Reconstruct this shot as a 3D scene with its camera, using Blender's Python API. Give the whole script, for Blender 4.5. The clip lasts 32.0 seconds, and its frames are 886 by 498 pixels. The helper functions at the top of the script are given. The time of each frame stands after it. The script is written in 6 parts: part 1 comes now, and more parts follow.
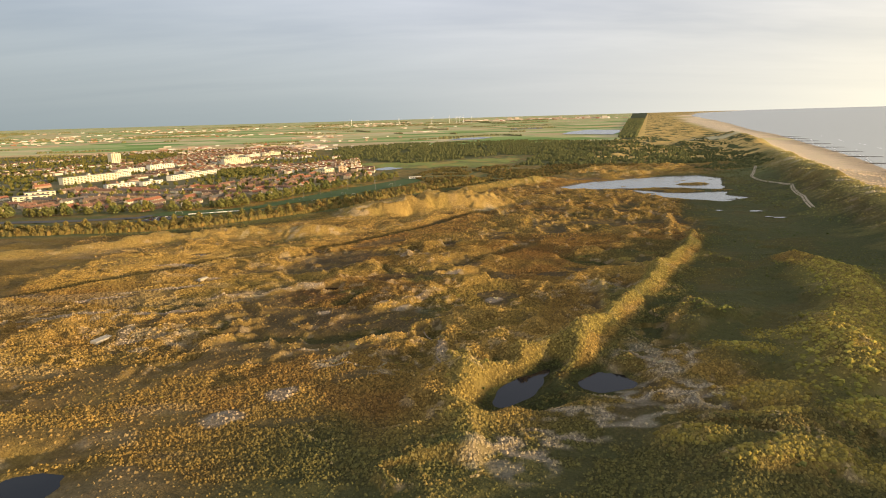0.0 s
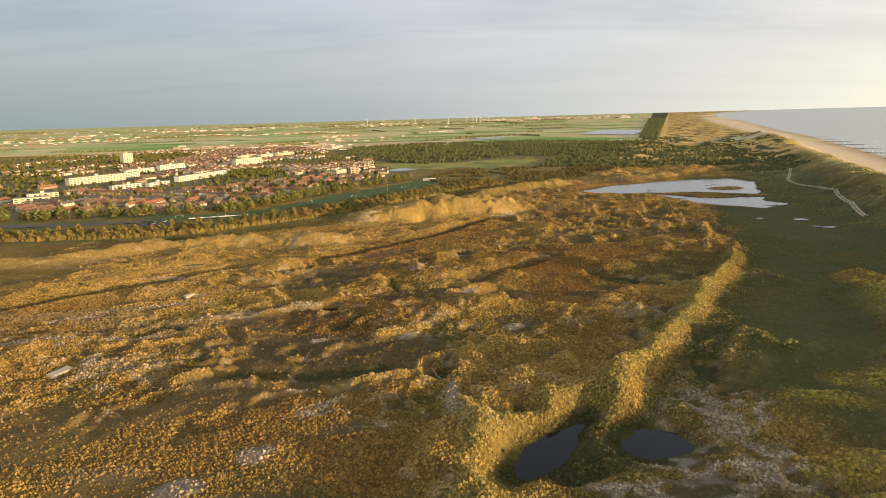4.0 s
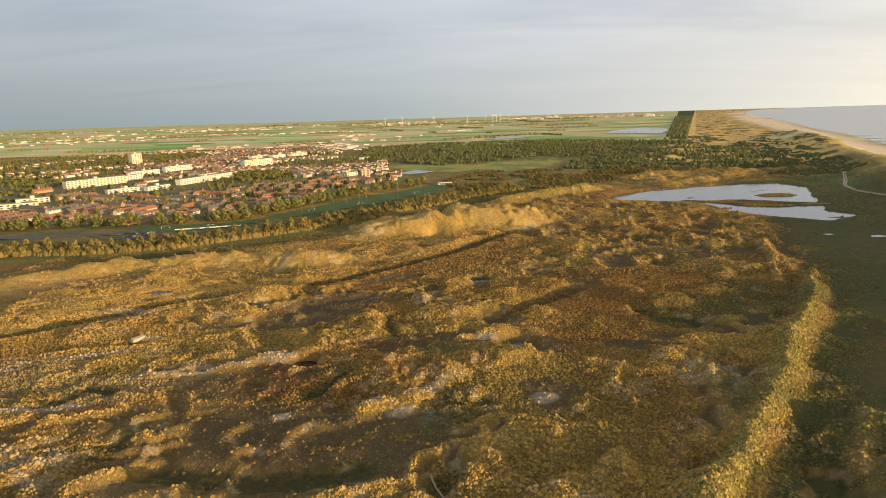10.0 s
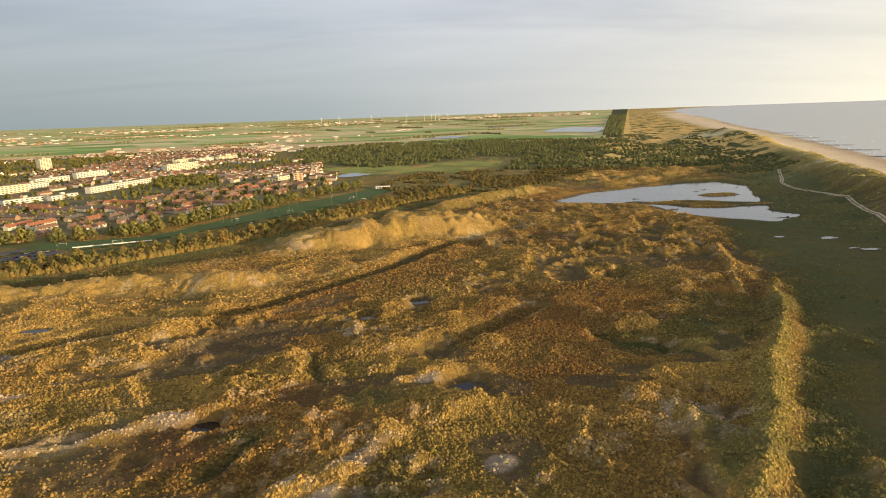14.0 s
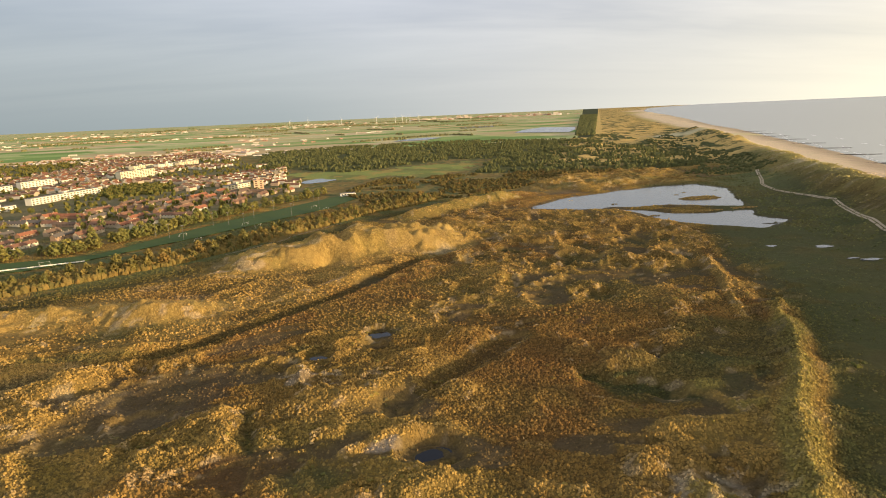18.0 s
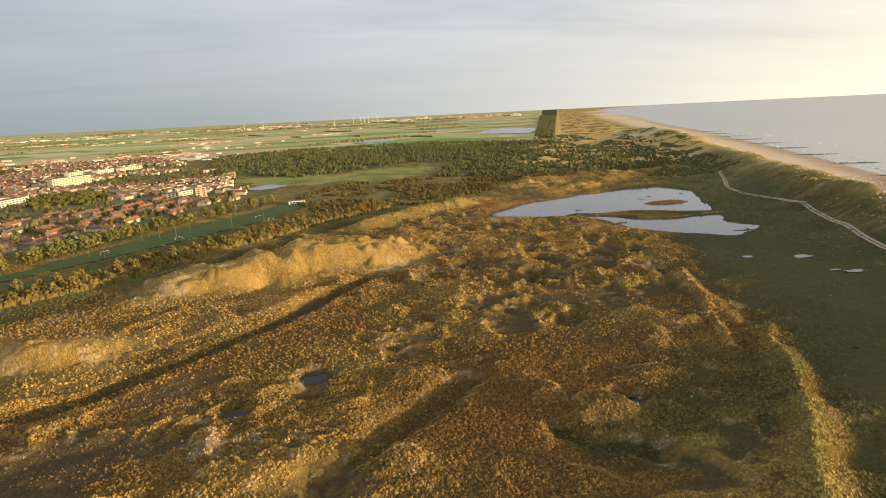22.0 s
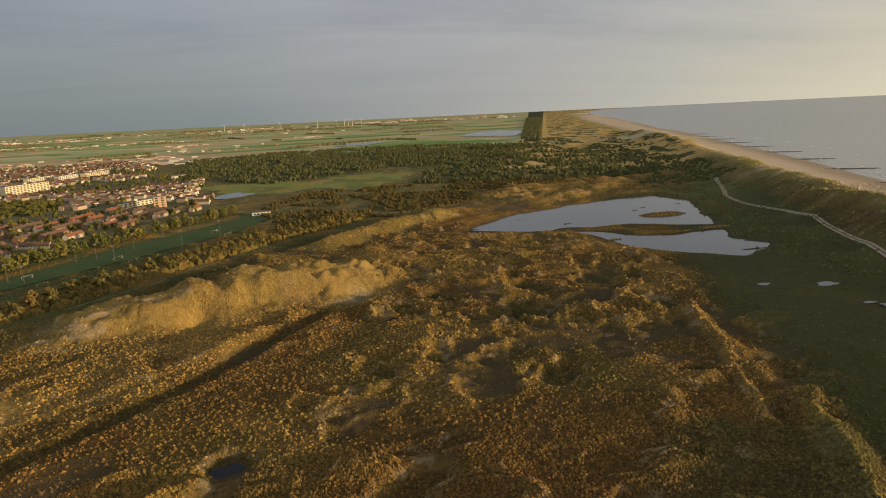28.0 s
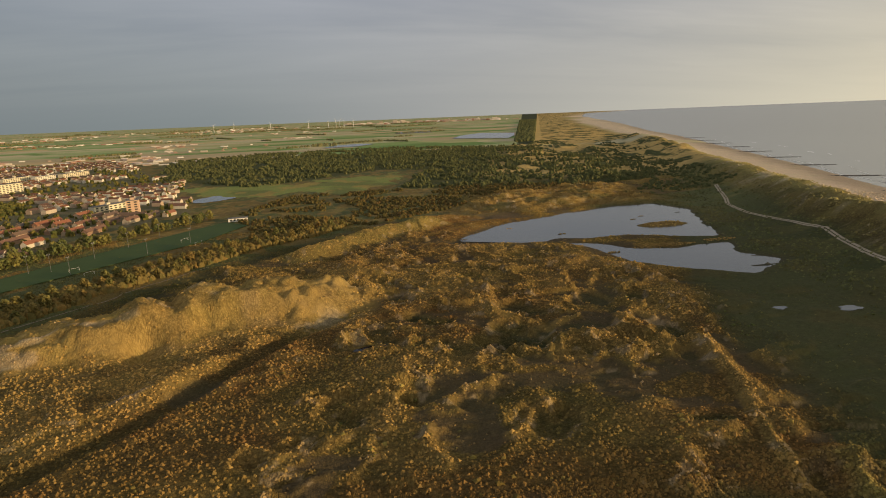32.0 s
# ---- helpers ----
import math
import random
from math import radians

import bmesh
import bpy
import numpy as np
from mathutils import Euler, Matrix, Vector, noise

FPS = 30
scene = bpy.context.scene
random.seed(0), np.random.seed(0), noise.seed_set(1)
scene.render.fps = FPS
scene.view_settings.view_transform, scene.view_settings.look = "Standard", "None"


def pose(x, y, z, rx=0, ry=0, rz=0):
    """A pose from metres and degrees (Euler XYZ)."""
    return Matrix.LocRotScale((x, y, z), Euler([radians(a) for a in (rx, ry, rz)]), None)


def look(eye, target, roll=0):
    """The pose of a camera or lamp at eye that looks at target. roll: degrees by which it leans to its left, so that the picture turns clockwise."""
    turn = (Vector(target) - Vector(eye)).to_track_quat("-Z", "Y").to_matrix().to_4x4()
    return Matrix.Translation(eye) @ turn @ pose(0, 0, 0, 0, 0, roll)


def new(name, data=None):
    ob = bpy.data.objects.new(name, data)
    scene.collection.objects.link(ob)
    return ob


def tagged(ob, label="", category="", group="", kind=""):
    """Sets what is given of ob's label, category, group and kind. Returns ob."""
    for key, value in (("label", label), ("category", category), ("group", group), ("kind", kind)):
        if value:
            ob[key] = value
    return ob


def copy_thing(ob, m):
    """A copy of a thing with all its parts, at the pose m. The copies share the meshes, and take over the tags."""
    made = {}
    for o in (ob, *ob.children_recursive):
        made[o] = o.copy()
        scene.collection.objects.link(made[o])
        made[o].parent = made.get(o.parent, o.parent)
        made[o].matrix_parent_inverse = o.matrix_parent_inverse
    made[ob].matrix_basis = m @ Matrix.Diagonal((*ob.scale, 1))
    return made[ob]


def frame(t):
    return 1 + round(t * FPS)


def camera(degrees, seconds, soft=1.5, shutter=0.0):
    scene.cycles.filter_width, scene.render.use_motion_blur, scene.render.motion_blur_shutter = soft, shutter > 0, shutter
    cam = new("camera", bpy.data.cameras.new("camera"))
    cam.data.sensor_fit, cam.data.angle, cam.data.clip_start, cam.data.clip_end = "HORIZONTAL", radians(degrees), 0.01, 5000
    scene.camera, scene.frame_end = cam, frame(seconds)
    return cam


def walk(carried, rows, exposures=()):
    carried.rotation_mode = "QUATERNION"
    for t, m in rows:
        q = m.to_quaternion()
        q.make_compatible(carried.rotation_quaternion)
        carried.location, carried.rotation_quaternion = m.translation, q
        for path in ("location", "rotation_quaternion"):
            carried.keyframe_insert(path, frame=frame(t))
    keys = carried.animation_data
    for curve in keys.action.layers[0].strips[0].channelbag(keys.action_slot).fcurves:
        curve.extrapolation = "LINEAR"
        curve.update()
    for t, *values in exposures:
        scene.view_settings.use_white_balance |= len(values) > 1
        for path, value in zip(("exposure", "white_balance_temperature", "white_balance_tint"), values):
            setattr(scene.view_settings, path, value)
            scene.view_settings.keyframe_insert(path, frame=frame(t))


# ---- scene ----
# ---- camera and its flight ----
cam = camera(73.8, 32.0, soft=1.0)
ROWS = [
    (0.0, -0.00, -0.00, 100.00, -0.00, -12.59, 1.56),
    (0.5, 0.20, 5.30, 99.89, 0.19, -12.60, 1.52),
    (1.0, 0.31, 10.56, 99.79, 0.37, -12.61, 1.50),
    (1.5, 0.48, 15.88, 99.70, 0.58, -12.60, 1.50),
    (2.0, 0.71, 21.17, 99.63, 0.79, -12.58, 1.50),
    (2.5, 0.88, 26.57, 99.55, 1.00, -12.58, 1.50),
    (3.0, 1.00, 32.17, 99.50, 1.19, -12.58, 1.49),
    (3.5, 1.16, 37.92, 99.49, 1.39, -12.58, 1.49),
    (5.5, 1.85, 61.75, 99.49, 2.16, -12.60, 1.56),
    (6.0, 2.29, 67.97, 99.57, 2.33, -12.61, 1.54),
    (6.5, 2.69, 74.15, 99.64, 2.50, -12.65, 1.55),
    (7.0, 3.07, 80.28, 99.71, 2.68, -12.66, 1.55),
    (7.5, 3.42, 86.31, 99.70, 2.85, -12.64, 1.55),
    (8.0, 3.86, 92.33, 99.59, 3.00, -12.62, 1.58),
    (8.5, 4.07, 98.16, 99.43, 3.16, -12.62, 1.60),
    (9.0, 4.16, 104.23, 99.39, 3.29, -12.58, 1.66),
    (9.5, 4.02, 110.69, 99.59, 3.38, -12.63, 1.66),
    (10.0, 3.81, 117.22, 99.92, 3.48, -12.66, 1.65),
    (10.5, 3.66, 123.57, 100.25, 3.52, -12.67, 1.66),
    (11.0, 3.55, 129.50, 100.48, 3.15, -12.68, 1.69),
    (11.5, 3.66, 135.05, 100.60, 1.93, -12.71, 1.72),
    (12.0, 3.95, 140.26, 100.60, 1.07, -12.74, 1.79),
    (12.5, 4.36, 145.17, 100.50, 0.15, -12.75, 1.87),
    (13.0, 4.82, 149.95, 100.39, -0.79, -12.76, 1.89),
    (13.5, 5.20, 154.99, 100.41, -1.53, -12.85, 1.91),
    (14.0, 5.71, 160.50, 100.57, -2.30, -12.90, 1.91),
    (14.5, 6.28, 166.16, 100.73, -3.02, -12.93, 1.91),
    (16.5, 9.58, 188.86, 101.19, -4.60, -12.90, 2.33),
    (17.0, 10.94, 194.05, 101.38, -4.75, -12.91, 2.35),
    (17.5, 12.21, 199.15, 101.59, -4.87, -12.92, 2.39),
    (18.0, 13.34, 204.19, 101.80, -4.97, -12.91, 2.44),
    (18.5, 14.56, 209.24, 102.00, -5.05, -12.90, 2.49),
    (19.0, 15.86, 214.34, 102.14, -5.09, -12.87, 2.47),
    (19.5, 17.22, 219.55, 102.26, -5.12, -12.90, 2.49),
    (20.0, 18.72, 224.79, 102.31, -5.29, -12.93, 2.50),
    (20.5, 20.20, 230.32, 102.34, -7.04, -12.97, 2.55),
    (21.0, 21.61, 235.87, 102.31, -8.01, -12.99, 2.63),
    (21.5, 23.12, 241.38, 102.22, -8.40, -12.98, 2.65),
    (22.0, 24.84, 246.74, 102.12, -8.71, -12.97, 2.65),
    (22.5, 26.60, 251.87, 102.06, -8.83, -12.94, 2.64),
    (23.0, 28.29, 256.83, 102.02, -9.04, -12.90, 2.58),
    (23.5, 29.82, 261.50, 102.10, -9.21, -12.92, 2.68),
    (24.0, 31.48, 266.09, 102.24, -9.34, -12.93, 2.74),
    (24.5, 33.31, 270.72, 102.40, -9.44, -12.93, 2.76),
    (25.0, 35.23, 275.60, 102.60, -9.51, -12.93, 2.78),
    (25.5, 37.09, 280.49, 102.79, -9.59, -12.93, 2.76),
    (27.5, 43.10, 298.77, 103.36, -9.89, -12.92, 2.69),
    (28.0, 44.69, 303.17, 103.49, -9.96, -12.87, 2.64),
    (28.5, 46.32, 307.52, 103.62, -10.01, -12.86, 2.60),
    (29.0, 48.01, 311.83, 103.77, -10.08, -12.87, 2.54),
    (29.5, 49.70, 316.00, 103.86, -10.13, -12.88, 2.49),
    (30.0, 51.54, 320.38, 103.91, -10.16, -12.88, 2.46),
    (30.5, 53.23, 324.89, 103.89, -10.24, -12.87, 2.41),
    (31.0, 54.66, 329.37, 103.84, -10.35, -12.85, 2.38),
    (31.5, 55.89, 333.83, 103.75, -10.45, -12.84, 2.31),
    (32.0, 57.02, 338.10, 103.61, -10.55, -12.76, 2.20),
]
EXPOSURES = [(0.0, 0.46), (14.0, 0.42), (20.0, 0.44), (22.0, 0.42), (23.5, 0.0), (25.0, -0.34), (28.0, -0.4), (32.0, -0.4)]
walk(cam, [(t, pose(x, y, z, 90 + pitch, roll, yaw)) for t, x, y, z, yaw, pitch, roll in ROWS], EXPOSURES)

# ---- world, sun ----
SUN_EL, SUN_AZ = 6.0, 120.0   # degrees above the horizon; degrees to the right of straight ahead (+y)
sun_dir = Vector((math.sin(radians(SUN_AZ)) * math.cos(radians(SUN_EL)),
                  math.cos(radians(SUN_AZ)) * math.cos(radians(SUN_EL)), math.sin(radians(SUN_EL))))
sun_lamp = bpy.data.lights.new("sun", "SUN")
sun_lamp.energy, sun_lamp.angle, sun_lamp.color = 5.0, radians(0.6), (1.0, 0.70, 0.36)
sun = new("sun", sun_lamp)
sun.matrix_world = look(sun_dir * 500, (0, 0, 0))


class Nodes:
    """A short hand for node trees."""

    def __init__(self, tree):
        self.t = tree
        tree.nodes.clear()

    def n(self, kind, props=None, **ins):
        node = self.t.nodes.new(kind)
        for k, v in (props or {}).items():
            setattr(node, k, v)
        for k, v in ins.items():
            key = int(k[1:]) if k[0] == "i" and k[1:].isdigit() else k.replace("_", " ")
            self.put(node.inputs[key], v)
        return node

    def put(self, socket, v):
        if isinstance(v, bpy.types.NodeSocket):
            self.t.links.new(v, socket)
        elif isinstance(v, bpy.types.Node):
            self.t.links.new(v.outputs[0], socket)
        else:
            socket.default_value = v

    def math(self, op, a, b=0.0, c=0.0, clamp=False):
        return self.n("ShaderNodeMath", {"operation": op, "use_clamp": clamp}, i0=a, i1=b, i2=c).outputs[0]

    def mix(self, f, a, b, mode="MIX"):
        m = self.n("ShaderNodeMix", {"data_type": "RGBA", "blend_type": mode})
        self.put(m.inputs[0], f), self.put(m.inputs[6], a), self.put(m.inputs[7], b)
        return m.outputs[2]

    def ramp(self, f, stops):
        r = self.n("ShaderNodeValToRGB", i0=f)
        e = r.color_ramp.elements
        while len(e) < len(stops):
            e.new(0.5)
        for el, (p, c) in zip(e, stops):
            el.position, el.color = p, (*c, 1) if len(c) == 3 else c
        return r.outputs[0]

    def noise(self, vec, scale, detail=4.0, rough=0.55, dist=0.0):
        k = self.n("ShaderNodeTexNoise", Scale=scale, Detail=detail, Roughness=rough, Distortion=dist)
        if vec is not None:
            self.put(k.inputs["Vector"], vec)
        return k.outputs[0]


world = bpy.data.worlds.new("evening_sky")
scene.world = world
world.use_nodes = True
w = Nodes(world.node_tree)
direction = w.n("ShaderNodeTexCoord").outputs["Generated"]
sep = w.n("ShaderNodeSeparateXYZ", i0=direction)
up = w.math("MAXIMUM", sep.outputs[2], 0.0)
sunward = w.n("ShaderNodeVectorMath", {"operation": "DOT_PRODUCT"}, i0=direction, i1=(sun_dir.x, sun_dir.y, 0.0)).outputs["Value"]
nishita = w.n("ShaderNodeTexSky", {"sky_type": "NISHITA", "sun_disc": False, "sun_elevation": radians(SUN_EL),
                                   "sun_rotation": radians(SUN_AZ), "dust_density": 3.0}).outputs[0]
# cloud sheet: coordinates on a flat layer overhead, so that the streaks lie down towards the horizon
lift = w.math("ADD", up, 0.10)
flat = w.n("ShaderNodeCombineXYZ", X=w.math("DIVIDE", sep.outputs[0], lift), Y=w.math("DIVIDE", sep.outputs[1], lift), Z=0.0).outputs[0]
turned = w.n("ShaderNodeMapping", Vector=flat, Rotation=(0, 0, radians(25)), Scale=(0.35, 1.0, 1.0)).outputs[0]
banks = w.noise(turned, 0.55, 5.0, 0.55, 0.4)
streaks = w.noise(turned, 1.6, 4.0, 0.6, 0.6)
side = w.math("MULTIPLY_ADD", sunward, 0.5, 0.5, clamp=True)
away = w.ramp(side, [(0.0, (0.47, 0.52, 0.57)), (0.03, (0.49, 0.54, 0.59)), (0.24, (0.56, 0.59, 0.66)), (0.55, (0.60, 0.60, 0.62)), (0.80, (0.84, 0.78, 0.65)), (1.0, (1.5, 1.25, 0.85))])
horizon = w.ramp(side, [(0.0, (0.27, 0.325, 0.335)), (0.03, (0.29, 0.34, 0.355)), (0.18, (0.37, 0.415, 0.42)), (0.33, (0.56, 0.57, 0.55)), (0.48, (0.78, 0.75, 0.65)), (0.62, (1.06, 0.97, 0.74)), (1.0, (1.9, 1.45, 0.8))])
high = w.math("MULTIPLY", up, 5.0, clamp=True)
grey = w.mix(high, horizon, away)
shade = w.ramp(banks, [(0.32, (0.76, 0.79, 0.84)), (0.50, (0.98, 0.98, 0.98)), (0.68, (1.15, 1.13, 1.10))])
fade = w.math("MULTIPLY", up, 7.0, clamp=True)
cloudy = w.mix(fade, grey, w.mix(1.0, grey, shade, "MULTIPLY"))
shine = w.ramp(streaks, [(0.50, (0, 0, 0)), (0.72, (0.10, 0.09, 0.07))])
cloudy = w.mix(w.math("MULTIPLY", fade, side), cloudy, w.mix(1.0, cloudy, shine, "ADD"))
clear = w.mix(1.0, nishita, (0.10, 0.10, 0.10, 1), "MULTIPLY")
sky = w.mix(0.90, clear, cloudy)
sky = w.mix(1.0, sky, w.ramp(up, [(0.30, (0.92, 0.92, 0.92)), (0.75, (0.70, 0.70, 0.72))]), "MULTIPLY")   # all sky slightly, and unseen sky overhead more, dimmed to deepen ground shade
w.n("ShaderNodeOutputWorld", Surface=w.n("ShaderNodeBackground", Color=sky, Strength=1.0))


# ---- materials ----
def material(name):
    m = bpy.data.materials.new(name)
    m.use_nodes = True
    return m, Nodes(m.node_tree)


def finish(m, k, color, rough=0.9, bump=None, strength=0.5, dist=0.1, metal=0.0, spec=0.3):
    b = k.n("ShaderNodeBsdfPrincipled", Base_Color=color, Roughness=rough, Metallic=metal)
    b.inputs["Specular IOR Level"].default_value = spec
    if bump is not None:
        k.put(b.inputs["Normal"], k.n("ShaderNodeBump", Height=bump, Strength=strength, Distance=dist))
    k.n("ShaderNodeOutputMaterial", Surface=b)
    return m


def plain(name, color, rough=0.8, vary=0.25, scale=0.6, metal=0.0, per_object=0.0):
    """One colour with mottling at two scales and, if wished, a shift from object to object."""
    m, k = material(name)
    at = k.n("ShaderNodeTexCoord").outputs["Object"]
    a, b = k.noise(at, scale, 4.0), k.noise(at, scale * 9, 3.0)
    v = k.math("MULTIPLY_ADD", k.math("ADD", a, b), vary, 1.0 - vary)
    if per_object:
        v = k.math("MULTIPLY", v, k.math("MULTIPLY_ADD", k.n("ShaderNodeObjectInfo").outputs["Random"], per_object, 1.0 - per_object / 2))
    col = k.n("ShaderNodeVectorMath", {"operation": "SCALE"}, i0=color[:3], Scale=v).outputs[0]
    return finish(m, k, col, rough, b, 0.3, 0.05, metal)


def by_object(name, colours, rough=0.8, vary=0.25, scale=0.6):
    """One of several colours for each object, with mottling."""
    m, k = material(name)
    at = k.n("ShaderNodeTexCoord").outputs["Object"]
    a, b = k.noise(at, scale, 4.0), k.noise(at, scale * 8, 3.0)
    v = k.math("MULTIPLY_ADD", k.math("ADD", a, b), vary, 1.0 - vary)
    r = k.n("ShaderNodeValToRGB", i0=k.n("ShaderNodeObjectInfo").outputs["Random"])
    r.color_ramp.interpolation = "CONSTANT"
    e = r.color_ramp.elements
    while len(e) < len(colours):
        e.new(0.5)
    for i, c in enumerate(colours):
        e[i].position, e[i].color = i / len(colours), (*c, 1)
    col = k.n("ShaderNodeVectorMath", {"operation": "SCALE"}, i0=r.outputs[0], Scale=v).outputs[0]
    return finish(m, k, col, rough, b, 0.3, 0.05)


def island_mix(name, colours, rough=0.9, vary=0.5, cover=None, translucent=0.0):
    """Plants and far clutter: each joined piece has its own shade."""
    m, k = material(name)
    rnd = k.n("ShaderNodeNewGeometry").outputs["Random Per Island"]
    if cover:
        base = k.n("ShaderNodeAttribute", {"attribute_name": cover}).outputs["Color"]
        v = k.math("MULTIPLY_ADD", rnd, vary, 1.0 - vary / 2)
        col = k.n("ShaderNodeVectorMath", {"operation": "SCALE"}, i0=base, Scale=v).outputs[0]
    else:
        n = len(colours)
        col = k.ramp(rnd, [(i / max(1, n - 1), c) for i, c in enumerate(colours)])
    at = k.n("ShaderNodeTexCoord").outputs["Object"]
    fine = k.noise(at, 1.7, 4.0, 0.7)
    col = k.mix(0.55, col, k.n("ShaderNodeVectorMath", {"operation": "SCALE"}, i0=col, Scale=k.math("MULTIPLY", fine, 2.0)).outputs[0])
    return finish(m, k, col, rough, fine, 0.6, 0.3, spec=0.1)


def leaves(name, colours):
    """Foliage: shade by tree and by clump, leafy relief."""
    m, k = material(name)
    rnd = k.n("ShaderNodeNewGeometry").outputs["Random Per Island"]
    own = k.n("ShaderNodeObjectInfo").outputs["Random"]
    n = len(colours)
    col = k.ramp(own, [(i / max(1, n - 1), c) for i, c in enumerate(colours)])
    at = k.n("ShaderNodeTexCoord").outputs["Object"]
    fine = k.noise(at, 2.5, 4.0, 0.7)
    v = k.math("MULTIPLY", k.math("MULTIPLY_ADD", rnd, 0.7, 0.65), k.math("MULTIPLY_ADD", fine, 1.0, 0.5))
    col = k.n("ShaderNodeVectorMath", {"operation": "SCALE"}, i0=col, Scale=v).outputs[0]
    return finish(m, k, col, 0.85, fine, 0.7, 0.25, spec=0.15)


def water(name, colour, rough, scale, strength, dist, spec=0.5):
    m, k = material(name)
    at = k.n("ShaderNodeTexCoord").outputs["Object"]
    long = k.n("ShaderNodeMapping", Vector=at, Rotation=(0, 0, radians(22)), Scale=(1.0, 0.35, 1.0)).outputs[0]
    swell, ripple = k.noise(long, scale, 3.0, 0.5), k.noise(at, scale * 8, 3.0, 0.6)
    h = k.math("MULTIPLY_ADD", ripple, 0.3, swell)
    return finish(m, k, colour, rough, h, strength, dist, spec=spec)


def ground_material():
    """Plant cover from the plan (attribute), grown in tussocks and darker between them; far out a patchwork of fields.
    """
    m, k = material("dune_ground")
    plan = k.n("ShaderNodeAttribute", {"attribute_name": "plan"}).outputs["Vector"]
    cover = k.n("ShaderNodeAttribute", {"attribute_name": "cover"}).outputs["Color"]
    mask = k.n("ShaderNodeAttribute", {"attribute_name": "farmland"}).outputs["Fac"]
    tufty = k.n("ShaderNodeAttribute", {"attribute_name": "tufty"}).outputs["Fac"]
    big, mid, fine = k.noise(plan, 0.045, 5.0, 0.6, 0.5), k.noise(plan, 0.30, 5.0, 0.65), k.noise(plan, 2.2, 4.0, 0.7)
    push = k.n("ShaderNodeTexNoise", Vector=plan, Scale=0.5, Detail=3.0).outputs["Color"]
    bent = k.n("ShaderNodeVectorMath", {"operation": "MULTIPLY_ADD"}, i0=push, i1=(1.8, 1.8, 0.0), i2=plan).outputs[0]
    t1 = k.n("ShaderNodeTexVoronoi", {"voronoi_dimensions": "2D"}, Vector=bent, Scale=0.95, Randomness=1.0)
    t2 = k.n("ShaderNodeTexVoronoi", {"voronoi_dimensions": "2D"}, Vector=bent, Scale=2.6, Randomness=1.0)
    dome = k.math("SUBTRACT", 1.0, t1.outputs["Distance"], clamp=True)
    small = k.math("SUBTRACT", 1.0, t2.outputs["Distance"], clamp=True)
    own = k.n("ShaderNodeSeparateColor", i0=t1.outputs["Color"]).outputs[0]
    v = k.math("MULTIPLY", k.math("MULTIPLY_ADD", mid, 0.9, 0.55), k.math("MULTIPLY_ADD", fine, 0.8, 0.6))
    # colour darkens away from each tussock's middle
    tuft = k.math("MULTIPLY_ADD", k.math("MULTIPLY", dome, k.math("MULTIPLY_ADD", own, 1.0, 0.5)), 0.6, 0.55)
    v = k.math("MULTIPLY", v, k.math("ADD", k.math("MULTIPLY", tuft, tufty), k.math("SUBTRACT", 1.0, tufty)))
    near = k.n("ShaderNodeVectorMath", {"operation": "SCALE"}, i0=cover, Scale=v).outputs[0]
    near = k.mix(k.ramp(big, [(0.45, (0, 0, 0)), (0.75, (0.5, 0.5, 0.5))]), near, k.mix(1.0, near, (0.88, 1.04, 0.85, 1), "MULTIPLY"))
    # farther dunes: dark thickets in drawn-out bands between gold grass
    thicket = k.n("ShaderNodeAttribute", {"attribute_name": "thicket"}).outputs["Fac"]
    drawn = k.n("ShaderNodeMapping", Vector=plan, Rotation=(0, 0, radians(20)), Scale=(0.016, 0.006, 0.0)).outputs[0]
    bands = k.ramp(k.noise(drawn, 1.0, 6.0, 0.6), [(0.50, (0.58, 0.41, 0.15)), (0.53, (0.10, 0.11, 0.04)), (0.60, (0.08, 0.09, 0.035)), (0.62, (0.50, 0.36, 0.13))])
    bands = k.n("ShaderNodeVectorMath", {"operation": "SCALE"}, i0=bands, Scale=k.math("MULTIPLY_ADD", k.noise(plan, 0.06, 4.0, 0.7), 1.2, 0.4)).outputs[0]
    near = k.mix(thicket, near, bands)
    turned = k.n("ShaderNodeMapping", Vector=plan, Rotation=(0, 0, radians(-24)), Scale=(0.0024, 0.0042, 0.0)).outputs[0]
    vor = k.n("ShaderNodeTexVoronoi", {"distance": "CHEBYCHEV"}, Vector=turned, Scale=1.0, Randomness=0.75)
    crop = k.n("ShaderNodeSeparateColor", i0=vor.outputs["Color"]).outputs[0]
    r = k.n("ShaderNodeValToRGB", i0=crop)
    r.color_ramp.interpolation = "CONSTANT"
    e = r.color_ramp.elements
    # field colours, paled to make up for the missing haze of distance
    crops = [(0.18, 0.29, 0.09), (0.42, 0.41, 0.20), (0.58, 0.44, 0.24), (0.26, 0.36, 0.13), (0.56, 0.49, 0.30), (0.36, 0.42, 0.19), (0.48, 0.39, 0.23), (0.46, 0.46, 0.25)]
    while len(e) < len(crops):
        e.new(0.5)
    for i, c in enumerate(crops):
        e[i].position, e[i].color = i / len(crops), (*c, 1)
    tint = r.outputs[0]
    strip = k.noise(k.n("ShaderNodeMapping", Vector=plan, Rotation=(0, 0, radians(-24)), Scale=(0.004, 0.03, 0)).outputs[0], 1.0, 3.0)
    tint = k.mix(1.0, tint, k.ramp(strip, [(0.3, (0.75, 0.75, 0.75)), (0.7, (1.2, 1.2, 1.15))]), "MULTIPLY")
